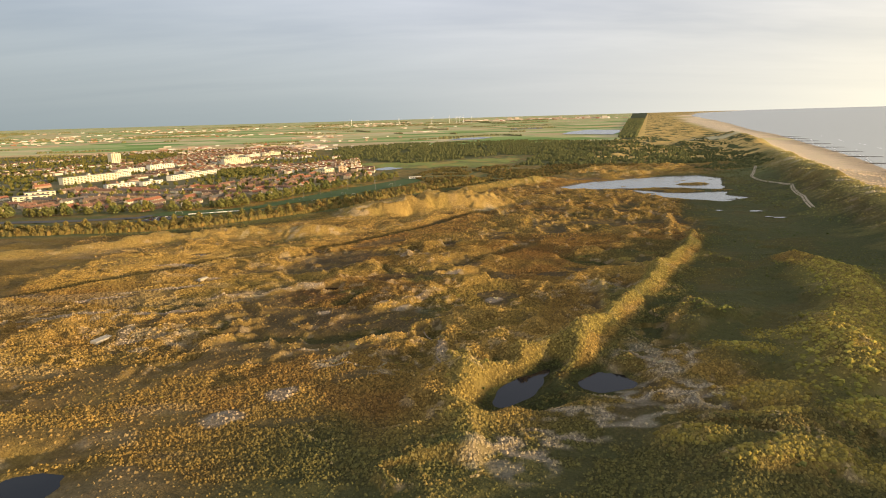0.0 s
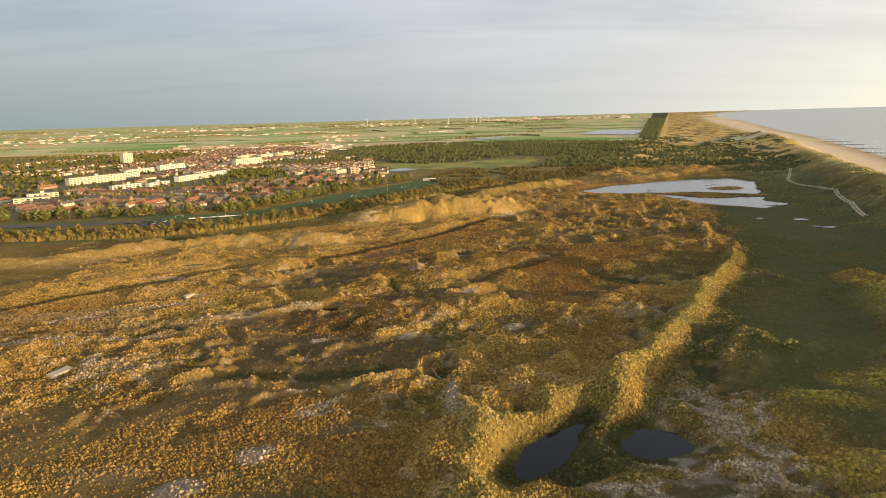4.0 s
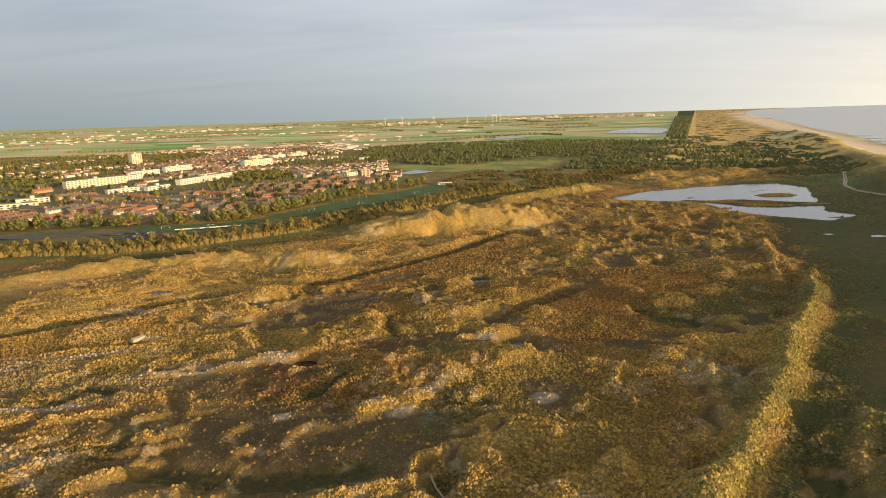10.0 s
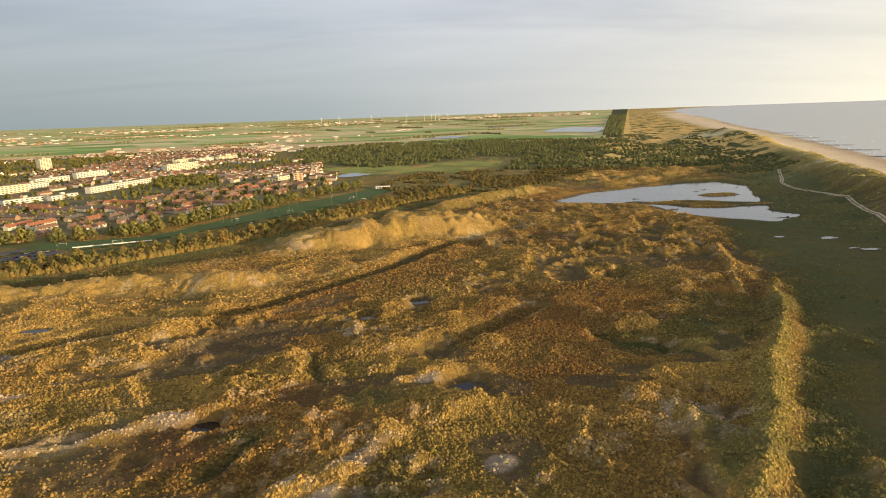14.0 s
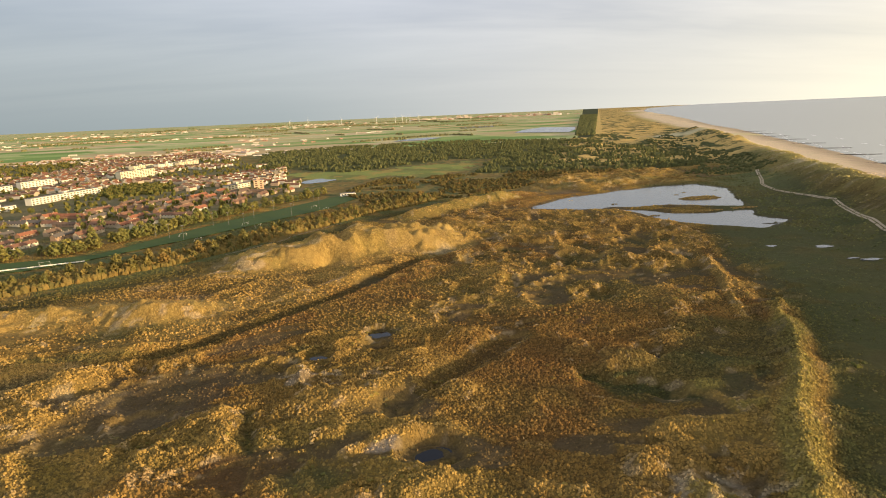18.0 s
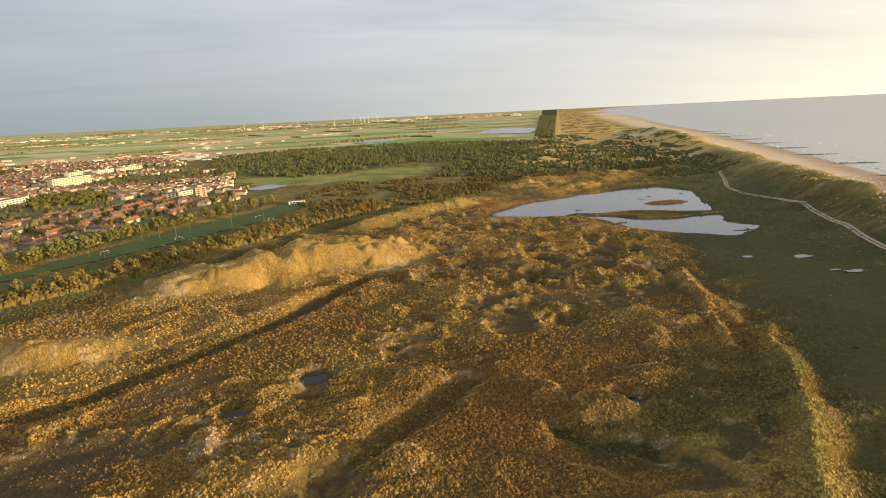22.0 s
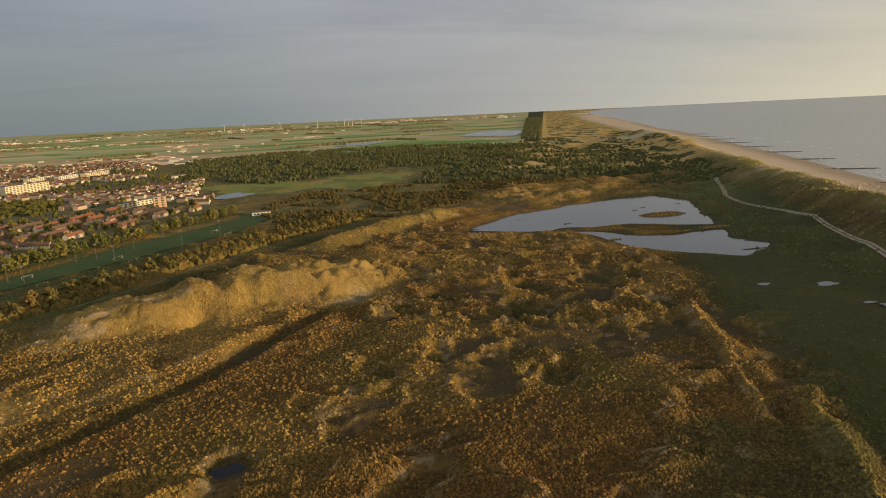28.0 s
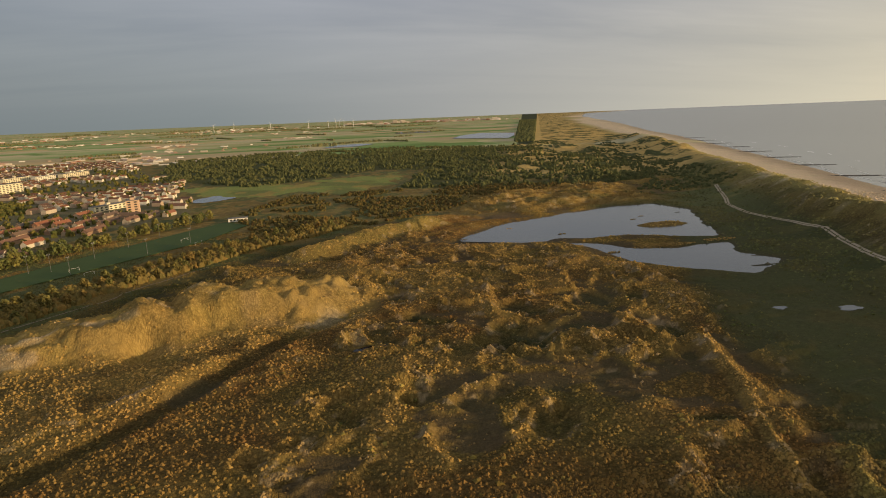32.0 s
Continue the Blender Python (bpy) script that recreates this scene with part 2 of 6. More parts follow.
    # the dyke line: gold grass on its sea side, a strip of trees on its land side
    px = k.n("ShaderNodeSeparateXYZ", i0=plan)
    off = k.math("ADD", k.math("MULTIPLY_ADD", px.outputs[1], -0.346, px.outputs[0]), k.math("MULTIPLY_ADD", big, 40.0, 40.0))
    south = k.math("GREATER_THAN", k.math("MULTIPLY_ADD", mid, 300.0, px.outputs[1]), 2330.0)
    mask = k.math("ADD", k.math("MULTIPLY", mask, k.math("SUBTRACT", 1.0, south)), k.math("MULTIPLY", south, k.math("LESS_THAN", off, 0.0)))
    hem = k.math("MULTIPLY", k.math("MULTIPLY", mask, south), k.math("GREATER_THAN", off, k.math("MULTIPLY", px.outputs[1], -0.026)))
    tint = k.mix(hem, tint, (0.05, 0.06, 0.026, 1))
    grassy = k.math("MULTIPLY", south, k.math("LESS_THAN", off, 32.0))
    near = k.mix(k.math("MULTIPLY", grassy, 0.85), near, (0.62, 0.45, 0.17, 1))
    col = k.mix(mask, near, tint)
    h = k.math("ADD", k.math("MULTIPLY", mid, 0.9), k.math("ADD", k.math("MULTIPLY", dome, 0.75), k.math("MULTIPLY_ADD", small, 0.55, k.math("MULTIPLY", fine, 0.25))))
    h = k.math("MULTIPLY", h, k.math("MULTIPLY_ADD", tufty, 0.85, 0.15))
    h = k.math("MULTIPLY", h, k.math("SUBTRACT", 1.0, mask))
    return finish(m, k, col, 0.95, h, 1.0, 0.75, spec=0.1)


M_ground = ground_material()
M_tuft = island_mix("tussock_plants", [], cover="cover", vary=0.5)
M_lake = water("shallow_lake_water", (0.10, 0.115, 0.125, 1), 0.16, 0.25, 0.25, 0.12)
M_pond = water("dark_pond_water", (0.010, 0.011, 0.016, 1), 0.08, 0.5, 0.10, 0.04, 0.18)
M_sea = water("sea_water", (0.36, 0.37, 0.34, 1), 0.26, 0.05, 0.10, 0.5)
M_sand = plain("sand_path", (0.42, 0.35, 0.25), 0.95, 0.35, 0.4)
M_trail = plain("trodden_sand", (0.27, 0.215, 0.155), 0.95, 0.4, 0.6)
M_asphalt = plain("asphalt", (0.09, 0.09, 0.09), 0.9, 0.3, 0.15)
M_lawn = plain("sports_turf", (0.060, 0.100, 0.028), 0.95, 0.3, 0.06)
M_stone = plain("groyne_stone", (0.07, 0.065, 0.06), 0.85, 0.5, 0.5)
M_white = plain("white_paint", (0.8, 0.79, 0.75), 0.6, 0.15, 1.0)
M_steel = plain("galvanised_steel", (0.20, 0.20, 0.20), 0.5, 0.15, 1.0, 0.3)
M_concrete = plain("weathered_concrete", (0.42, 0.38, 0.31), 0.9, 0.35, 0.8)
M_bark = plain("bark", (0.12, 0.085, 0.055), 0.95, 0.5, 2.0)
M_leaf = leaves("broad_leaves", [(0.17, 0.15, 0.046), (0.22, 0.165, 0.05), (0.14, 0.135, 0.042), (0.24, 0.16, 0.05)])
M_leaf_town = leaves("town_leaves", [(0.14, 0.15, 0.05), (0.22, 0.195, 0.056), (0.115, 0.135, 0.045), (0.26, 0.22, 0.06)])
M_pine = island_mix("pine_crowns", [(0.075, 0.09, 0.038), (0.12, 0.125, 0.05), (0.095, 0.108, 0.046), (0.15, 0.14, 0.056)])
M_copse = island_mix("scrub_crowns", [(0.075, 0.075, 0.028), (0.14, 0.105, 0.036), (0.10, 0.09, 0.03), (0.17, 0.105, 0.038)])
M_wall = by_object("brick_walls", [(0.42, 0.33, 0.24), (0.32, 0.19, 0.12), (0.66, 0.60, 0.48), (0.36, 0.25, 0.17), (0.48, 0.40, 0.30), (0.32, 0.21, 0.14)], 0.85)
M_roof = by_object("roof_tiles", [(0.22, 0.115, 0.075), (0.15, 0.115, 0.095), (0.20, 0.115, 0.08), (0.16, 0.11, 0.085), (0.13, 0.115, 0.105), (0.18, 0.12, 0.085), (0.30, 0.125, 0.07)], 0.8)
M_flat = plain("flat_roof", (0.20, 0.19, 0.18), 0.9, 0.3, 0.2)
M_block = by_object("rendered_blocks", [(0.74, 0.68, 0.50), (0.76, 0.72, 0.62), (0.70, 0.62, 0.46)], 0.8)
M_glass = plain("window_glass", (0.03, 0.035, 0.04), 0.08, 0.1, 1.0)
M_far = island_mix("far_buildings", [(0.75, 0.72, 0.64), (0.35, 0.25, 0.18), (0.6, 0.56, 0.48), (0.28, 0.12, 0.07), (0.8, 0.78, 0.74)])
M_hedge = island_mix("far_trees", [(0.13, 0.135, 0.06), (0.19, 0.18, 0.08), (0.15, 0.15, 0.07)])

# ---- the lie of the land ----
def lattice(ix, iy, seed):
    n = (ix.astype(np.int64) * 374761393 + iy.astype(np.int64) * 668265263 + seed * 974634777) & 0xFFFFFFFF
    n = ((n ^ (n >> 13)) * 1274126177) & 0xFFFFFFFF
    return ((n ^ (n >> 16)) & 0xFFFFFF) / float(0xFFFFFF)


def vnoise(x, y, size, seed=0):
    """Smooth noise from 0 to 1 with lumps of the given size in metres."""
    x, y = np.asarray(x, float) / size, np.asarray(y, float) / size
    ix, iy = np.floor(x), np.floor(y)
    fx, fy = x - ix, y - iy
    fx, fy = fx * fx * (3 - 2 * fx), fy * fy * (3 - 2 * fy)
    a, b = lattice(ix, iy, seed), lattice(ix + 1, iy, seed)
    c, d = lattice(ix, iy + 1, seed), lattice(ix + 1, iy + 1, seed)
    return (a + (b - a) * fx) * (1 - fy) + (c + (d - c) * fx) * fy


def fbm(x, y, size, octaves=4, seed=0):
    s, amp, out = 0.0, 1.0, 0.0
    for i in range(octaves):
        out = out + amp * vnoise(x * (0.8 + 0.2 * math.cos(i)) + y * 0.3 * math.sin(i * 2.1), y, size / 2 ** i, seed + i * 17)
        s, amp = s + amp, amp * 0.5
    return out / s


def smooth(a, b, v):
    t = np.clip((v - a) / (b - a), 0, 1)
    return t * t * (3 - 2 * t)


def line_distance(x, y, pts):
    """Distance to a line of points, and the side (right positive) with the share of the length."""
    best, along, total = np.full(np.shape(x), 1e9), np.zeros(np.shape(x)), 0.0
    side = np.zeros(np.shape(x))
    for (ax, ay), (bx, by) in zip(pts[:-1], pts[1:]):
        dx, dy = bx - ax, by - ay
        L = math.hypot(dx, dy)
        t = np.clip(((x - ax) * dx + (y - ay) * dy) / L ** 2, 0, 1)
        d = np.hypot(x - ax - t * dx, y - ay - t * dy)
        k = d < best
        best = np.where(k, d, best)
        along = np.where(k, total + t * L, along)
        side = np.where(k, np.sign((x - ax) * dy - (y - ay) * dx), side)
        total += L
    return best, side, along / total


def inside(x, y, pts):
    """True where (x, y) lies in the polygon."""
    r = np.zeros(np.shape(x), bool)
    for (ax, ay), (bx, by) in zip(pts, pts[1:] + pts[:1]):
        if ay != by:
            r ^= ((ay > y) != (by > y)) & (x < (bx - ax) * (y - ay) / (by - ay) + ax)
    return r


FORESHORE = [(80, -400), (205, 0), (284, 180), (378, 452), (431, 616), (495, 761), (526, 831), (555, 929), (648, 1135), (812, 1550), (972, 1957), (1125, 2400), (2008, 5000), (4300, 11000), (8600, 21000), (23000, 46000)]
WATERLINE = [(260, -400), (400, 0), (508, 405), (610, 706), (713, 960), (806, 1156), (913, 1409), (1107, 1884), (1291, 2325), (1462, 2825), (2300, 4900), (4600, 11000), (9000, 21000), (24000, 46000)]
BELT = [(-640, 560), (-480, 556), (-382, 556), (-314, 560), (-252, 577), (-197, 618), (-150, 655), (-115, 698), (-87, 748), (-53, 787), (-8, 848), (33, 880), (70, 930)]
MAIN_RIDGE = [(46, 224), (52, 234), (66, 257), (88, 290), (117, 331), (136, 366), (156, 391), (184, 436), (198, 468)]
BANK = [(-470, 440), (-353, 462), (-312, 470), (-284, 496), (-245, 513), (-197, 530), (-160, 538), (-130, 522), (-99, 528)]
HILL_A = [(-97, 636), (-80, 646), (-58, 644), (-38, 645)]
HILL_B = [(-26, 655), (5, 668), (36, 664)]
DITCH = [(-271, 346), (-222, 388), (-160, 440), (-87, 474), (-51, 514), (-20, 548), (5, 586), (27, 620), (53, 643)]
PALE_RIDGE = [(30, 795), (76, 847), (108, 875), (142, 898)]
HOLLOW_D = [(8, 400), (25, 422), (42, 439), (66, 462)]
SCARP_1 = [(1, 236), (9, 216), (7, 192), (2, 160)]
SCARP_2 = [(9, 216), (26, 224), (34, 236), (50, 246), (62, 258)]
SPUR = [(8, 240), (22, 252), (42, 266)]
TRACK_BANK = [(195, 486), (202, 510), (206, 530), (212, 557)]
LAKE = [(150, 806), (175, 800), (239, 785), (294, 794), (359, 760), (378, 812), (410, 885), (397, 930), (350, 930), (288, 905), (218, 876), (167, 830)]
POOL = [(239, 772), (251, 749), (257, 709), (277, 687), (310, 658), (351, 681), (333, 706), (350, 735), (305, 729), (268, 742), (256, 764)]
ISLAND = (345, 820)
# crests (height, width, line) cut sharp by the wind
CRESTS_NEAR = [(2.4, 3, [(-193, 354), (-170, 359), (-148, 364)]), (2, 3, [(-130, 372), (-114, 380), (-100, 363)]), (2.6, 3, [(-145, 294), (-136, 299), (-127, 304)]), (2.4, 3, [(-118, 288), (-103, 285), (-99, 294)]),
               (2.6, 3, [(-115, 262), (-105, 267), (-99, 277)]), (2.2, 3, [(-142, 274), (-130, 277)]), (2.4, 3, [(-93, 256), (-82, 258), (-71, 252)]), (2.6, 3, [(-52, 251), (-34, 257), (-22, 259)]),
               (2.6, 4, [(-38, 304), (-23, 310), (-8, 329)]), (2, 3, [(-163, 291), (-157, 296), (-156, 314)]), (2, 3, [(-127, 334), (-105, 339), (-84, 352)])]
HOLLOWS_NEAR = [(-2.2, 5, [(-98, 269), (-69, 265), (-46, 266), (-32, 270)]), (-2, 4, [(-130, 274), (-115, 280), (-114, 288)]), (-2.4, 4, [(-63, 318), (-55, 330), (-51, 336)]), (-2.2, 3, [(-45, 404), (-38, 378)]), (-1.8, 4, [(-157, 304), (-150, 322), (-138, 318)]),
                (-2.6, 6, [(87, 414), (107, 403), (116, 393)]), (-2.2, 5, [(-8, 261), (-3, 270)]), (-1.3, 7, [(112, 304), (100, 276), (96, 262)])]
CRESTS_EAST = [(3.8, 3.4, [(-6, 371), (2, 376), (11, 381), (27, 382)]), (2.6, 4, [(117, 396), (124, 384), (132, 375)]), (2.8, 3, [(91, 332), (88, 317), (83, 294)]), (2.4, 3, [(99, 332), (98, 310), (91, 297)]), (2.8, 3, [(-7, 291), (6, 300), (2, 275), (-1, 261)]),
               (2.8, 3, [(3, 246), (13, 253), (28, 262)]), (2.6, 3, [(36, 266), (43, 276), (42, 262)]), (2.6, 3, [(35, 248), (48, 256), (59, 254)]), (2, 2.5, [(69, 286), (76, 296)]), (2.6, 3, [(108, 271), (119, 286), (130, 304)]),
               (2.2, 3, [(47, 346), (60, 341), (49, 321)])]
CRESTS_FAR = [(2.8, 2.5, [(54, 607), (59, 625), (74, 626), (89, 615)]), (1.8, 2, [(55, 607), (71, 593), (87, 603)]), (2.6, 2.2, [(130, 644), (132, 621), (147, 612)]), (2.2, 2.2, [(147, 612), (156, 600), (169, 609)]), (3, 2.2, [(152, 583), (150, 564), (159, 562)]),
              (2.2, 2.2, [(157, 583), (165, 581), (168, 569)]), (2.6, 2.2, [(108, 507), (114, 512), (120, 525), (130, 528)]), (2.2, 2, [(82, 520), (80, 507), (84, 496)]), (2.2, 2.2, [(37, 547), (47, 549), (54, 553)]), (2.6, 2.2, [(61, 543), (70, 545), (77, 557)])]
CRESTS_END = [(2, 2, [(67, 534), (68, 518)]), (2, 2.2, [(79, 575), (79, 556), (71, 537)]), (2, 2, [(88, 579), (94, 570), (102, 565)]), (2.2, 2, [(18, 512), (21, 519), (28, 515)]), (2.2, 2, [(64, 707), (68, 723), (91, 718)]), (2.2, 2, [(116, 702), (130, 719), (145, 706)]),
              (2.2, 2, [(158, 725), (167, 705), (191, 712)]), (2.2, 2, [(202, 658), (220, 686), (240, 686)]), (2.4, 2, [(186, 586), (203, 608), (209, 596)]), (2.2, 2, [(190, 562), (206, 572), (213, 562)]), (2.6, 3, [(211, 556), (201, 521), (187, 488), (179, 462)])]
HOLLOWS_FAR = [(-2.6, 8, [(119, 591), (137, 590), (148, 578)]), (-2, 4, [(54, 537), (57, 529)]), (-2, 4, [(170, 500), (179, 499)]), (-2.2, 5, [(92, 634), (106, 620)])]
# hollows: centre, radius, depth, rim height
HOLLOWS = [
    (25, 205, 22, 3.2, 0.0), (61, 214, 20, 3.0, 0.0), (46, 232, 14, 2.6, 0.0), (-126, 154, 18, 4.0, 0.8), (188, 462, 12, 3.0, 0.8),
    (24, 512, 5, 1.6, 0.6), (124, 515, 12, 3.0, 0.9), (90, 507, 10, 1.1, 0.7), (53, 541, 9, 2.2, 1.2), (79, 546, 11, 2.4, 1.2), (67, 603, 13, 2.6, 2.0),
    (157, 566, 10, 2.4, 2.2), (147, 628, 15, 2.6, 1.8), (138, 590, 22, 3.4, 0.8), (196, 634, 10, 2.0, 2.0), (218, 626, 9, 2.0, 1.8), (203, 583, 13, 2.6, 2.0),
    (229, 678, 12, 2.2, 1.8), (2, 478, 8, 3.2, 0.9), (0, 463, 7, 2.8, 1.2), (-25, 453, 7, 2.6, 1.0), (116, 430, 7, 2.8, 0.6), (19, 371, 11, 3.0, 0.9),
    (100, 401, 17, 2.6, 0.7), (-42, 398, 9, 1.8, 0.6), (-82, 405, 9, 1.8, 1.4), (100, 340, 9, 1.6, 1.0), (-60, 262, 10, 1.4, 0.5),
    (-18, 322, 8, 1.6, 0.8), (178, 300, 16, 2.2, 0.4), (-120, 340, 12, 1.6, 0.8), (-10, 268, 8, 1.4, 0.8), (240, 420, 10, 1.8, 0.8), (215, 348, 14, 2.0, 0.6),
]
BUSH_PATCHES = [(111, 193, 19, 9), (73, 163, 13, 8), (124, 233, 18, 9), (168, 217, 20, 22), (104, 151, 16, 7), (122, 143, 14, 7), (138, 172, 16, 9), (103, 175, 14, 5), (85, 148, 10, 5), (150, 250, 14, 14)]
BARE = [(-17, 320, 20, 3.5, 0.75), (26, 315, 5, 4, 0.3), (-83, 349, 8, 4, 0.2), (-35, 308, 6, 3, 0.6), (-24, 304, 8, 3, 0.5), (-62, 206, 8, 5, 0.4), (-79, 187, 10, 6, 0.3),
        (-160, 279, 4, 14, 0.2), (-158, 372, 12, 2.5, 0.3), (-203, 298, 24, 4, 0.2), (-152, 304, 18, 3, 0.2), (-205, 336, 16, 3, 0.3), (-67, 300, 5, 3, 0.0), (-28, 428, 9, 3.5, 0.7),
        (-3, 244, 3, 14, 0.0), (5, 373, 8, 3, 0.4), (-64, 249, 7, 3, 0.2), (-29, 567, 10, 2, 0.6), (-175, 352, 30, 3, 0.25), (-120, 336, 26, 2.5, 0.3), (-185, 420, 30, 2, 0.3)]
# patches of green cover: centre and half sizes
GREEN_PATCHES = [(-18, 356, 14, 9), (-8, 300, 9, 20), (117, 296, 14, 24), (96, 318, 10, 16), (-130, 500, 26, 9), (-35, 462, 9, 6), (-140, 470, 30, 6), (-56, 337, 12, 4), (97, 405, 16, 8)]
GROWN = [(50, 305, 24, 20), (72, 318, 14, 10), (22, 345, 26, 12), (24, 290, 14, 14), (-5, 385, 30, 10), (60, 262, 24, 8)]
FLATS = [(88, 330, 12, 16), (88, 296, 10, 14), (100, 398, 18, 10), (8, 312, 8, 12), (-20, 350, 14, 8), (4, 286, 10, 18)]
YELLOW = [(122, 396, 10, 6), (129, 378, 8, 5), (92, 334, 7, 8), (94, 312, 5, 9), (86, 303, 4, 7)]
PONDS = [(27, 211, 19, 6.5, 0.87, -3.1), (61, 214, 11, 9, 0.3, -3.0), (-126, 152, 13, 9, 0.6, -2.6), (2, 478, 5, 3.6, 0.0, -2.2), (-25, 453, 3.6, 2.6, 0.0, -1.7),
         (116, 429, 4.2, 3.4, 0.0, -2.0), (19, 370, 5, 3, 0.2, -2.3), (67, 600, 9, 2.5, 0.1, -1.5), (-71, 346, 5, 3.5, 0.2, -0.8), (-193, 452, 7, 4, 0.1, -0.5)]


def bare_spot(x, y):
    """Distance from the nearest bare patch, as a share of its size."""
    best = np.full(np.shape(x), 9.0)
    for cx, cy, rx, ry, turn in BARE:
        u, v = (x - cx) * math.cos(turn) + (y - cy) * math.sin(turn), (y - cy) * math.cos(turn) - (x - cx) * math.sin(turn)
        best = np.minimum(best, np.hypot(u / rx, v / ry))
    return best


def dune_mask(x, y):
    """1 in the dune land between the wood belt and the beach."""
    d, side, _ = line_distance(x, y, BELT)
    m = np.where(y < 930, np.where(side > 0, smooth(4, 34, d), 0.0), 0.0)
    east = np.where(y >= 930, smooth(120, 230, x - 0.35 * (y - 930)), 0.0)
    return np.maximum(m, east)


def height(x, y):
    x, y = np.asarray(x, float), np.asarray(y, float)
    dune = dune_mask(x, y)
    fd, fside, _ = line_distance(x, y, FORESHORE)
    wd, wside, _ = line_distance(x, y, WATERLINE)
    far = smooth(2200, 3000, np.hypot(x, y))
    inner = dune * (1 - smooth(0, 1, (fside > 0) * 1.0))
    h = 0.5 * (fbm(x, y, 60, 3, 3) - 0.5)
    # scarps: the wind has cut the old dunes into steps with winding edges
    wx = x + 16 * (fbm(x, y, 20, 3, 101) - 0.5)
    wy = y + 16 * (fbm(x + 300, y, 20, 3, 102) - 0.5)
    ux, uy = wx * 0.66 + wy * 0.14, wy - wx * 0.12
    blown = fbm(ux, uy, 34, 3, 5)
    ragged = blown + 0.03 * (fbm(x, y, 5, 2, 104) - 0.5)
    broken = smooth(0.40, 0.58, fbm(x, y, 17, 2, 103))
    lumps = (blown - 0.5) * 4.0 - 0.8
    for edge, step in ((0.40, 0.9), (0.49, 1.3), (0.58, 1.2), (0.67, 1.0)):
        lumps = lumps + step * smooth(edge - 0.022, edge + 0.022, ragged) * (0.35 + 0.65 * broken) + 0.35 * np.exp(-((ragged - edge - 0.025) / 0.025) ** 2) * broken
    pit = fbm(ux + 80, uy, 13, 2, 12)
    lumps = lumps - 1.7 * smooth(0.31, 0.26, pit) + 0.5 * np.exp(-((pit - 0.345) / 0.03) ** 2) + (fbm(x + 9, y, 7, 2, 8) - 0.5) * 0.5
    knolls = np.abs(fbm(x, y, 22, 3, 21) - 0.5)
    rough_zone = smooth(500, 570, y) * (1 - smooth(840, 920, y)) * smooth(35, 80, x) * (1 - smooth(235, 280, x))
    west = smooth(150, 260, x - 0.25 * (y - 300)) * (1 - smooth(900, 1000, y))
    left = smooth(0, 1, (-120 - x) / 60) * smooth(360, 420, y)
    # where the ground is hummocky, and where it lies calm
    rolling = smooth(0.50, 0.62, fbm(x, y, 55, 3, 73))
    for cx, cy, rx, ry in ((-150, 270, 90, 60), (-20, 290, 60, 45), (85, 315, 45, 30), (45, 225, 45, 25), (-105, 430, 50, 35), (-170, 520, 70, 30), (130, 260, 40, 30), (215, 480, 25, 40)):
        rolling = np.maximum(rolling, np.exp(-(((x - cx) / rx) ** 2 + ((y - cy) / ry) ** 2) ** 2))
    dd, ds, _ = line_distance(x, y, DITCH)
    lumps = lumps * (0.22 + 0.55 * rolling) * smooth(4, 14, dd)
    h = h + inner * (lumps * (1 - 0.75 * west) * (1 - 0.45 * left) + rough_zone * (1.0 - 4 * knolls))
    low = dune * smooth(930, 980, y) * (1 - smooth(1080, 1140, y)) * smooth(170, 210, x) * (1 - smooth(400, 460, x))
    # thin winding rims with a step on one side
    torn = np.clip(1.3 * rough_zone + 1.1 * low + 0.55 * rolling * (1 - west) * (y < 760), 0, 1.3) * inner * smooth(6, 16, dd)
    for size_, seed_, tall_, gate in ((30, 301, 1.9, 303), (15, 305, 1.1, 307)):
        n_ = fbm(wx, wy, size_, 3, seed_) - 0.5
        open_ = smooth(0.42, 0.54, fbm(x, y, size_ * 0.8, 2, gate))
        h = h + torn * open_ * tall_ * (np.exp(-(np.abs(n_) / 0.028) ** 1.6) + 0.7 * smooth(-0.03, 0.03, n_))
    low_n = fbm(wx * 0.7, wy, 24, 4, 31)
    h = h + low * (2.0 * np.maximum(0, low_n - 0.42) / 0.2 + 1.2 * smooth(0.46, 0.50, low_n) + 1.2 * smooth(0.56, 0.59, low_n) - 1.4 * smooth(0.45, 0.38, low_n))
    mid_dune = dune * smooth(1300, 1500, y) * (1 - far)
    h = h + mid_dune * ((fbm(x, y, 70, 5, 33) - 0.42) * 22 + 4 * (0.5 - np.abs(fbm(x, y, 40, 4, 35) - 0.5) * 4))

    def ridge(pts, tall, wide, sharp=2.0, wob=0.25, seed=1, stray=0.8):
        nonlocal h
        xs, ys = [p[0] for p in pts], [p[1] for p in pts]
        k = (x > min(xs) - 4 * wide) & (x < max(xs) + 4 * wide) & (y > min(ys) - 4 * wide) & (y < max(ys) + 4 * wide)
        if not k.any():
            return
        px, py = x[k], y[k]
        n = fbm(px, py, wide * 1.6, 3, seed)
        d, s, a = line_distance(px + (n - 0.5) * wide * stray, py + (fbm(px, py, wide * 1.6, 2, seed + 50) - 0.5) * wide * stray, pts)
        h[k] += tall * (1 - wob + 2 * wob * n) * np.exp(-(d / wide) ** sharp)

    spot = bare_spot(x, y)
    h = h + 1.0 * np.exp(-(spot + 0.8 * (fbm(x, y, 7, 3, 321) - 0.5)) ** 2 * 1.3) * (spot < 3)
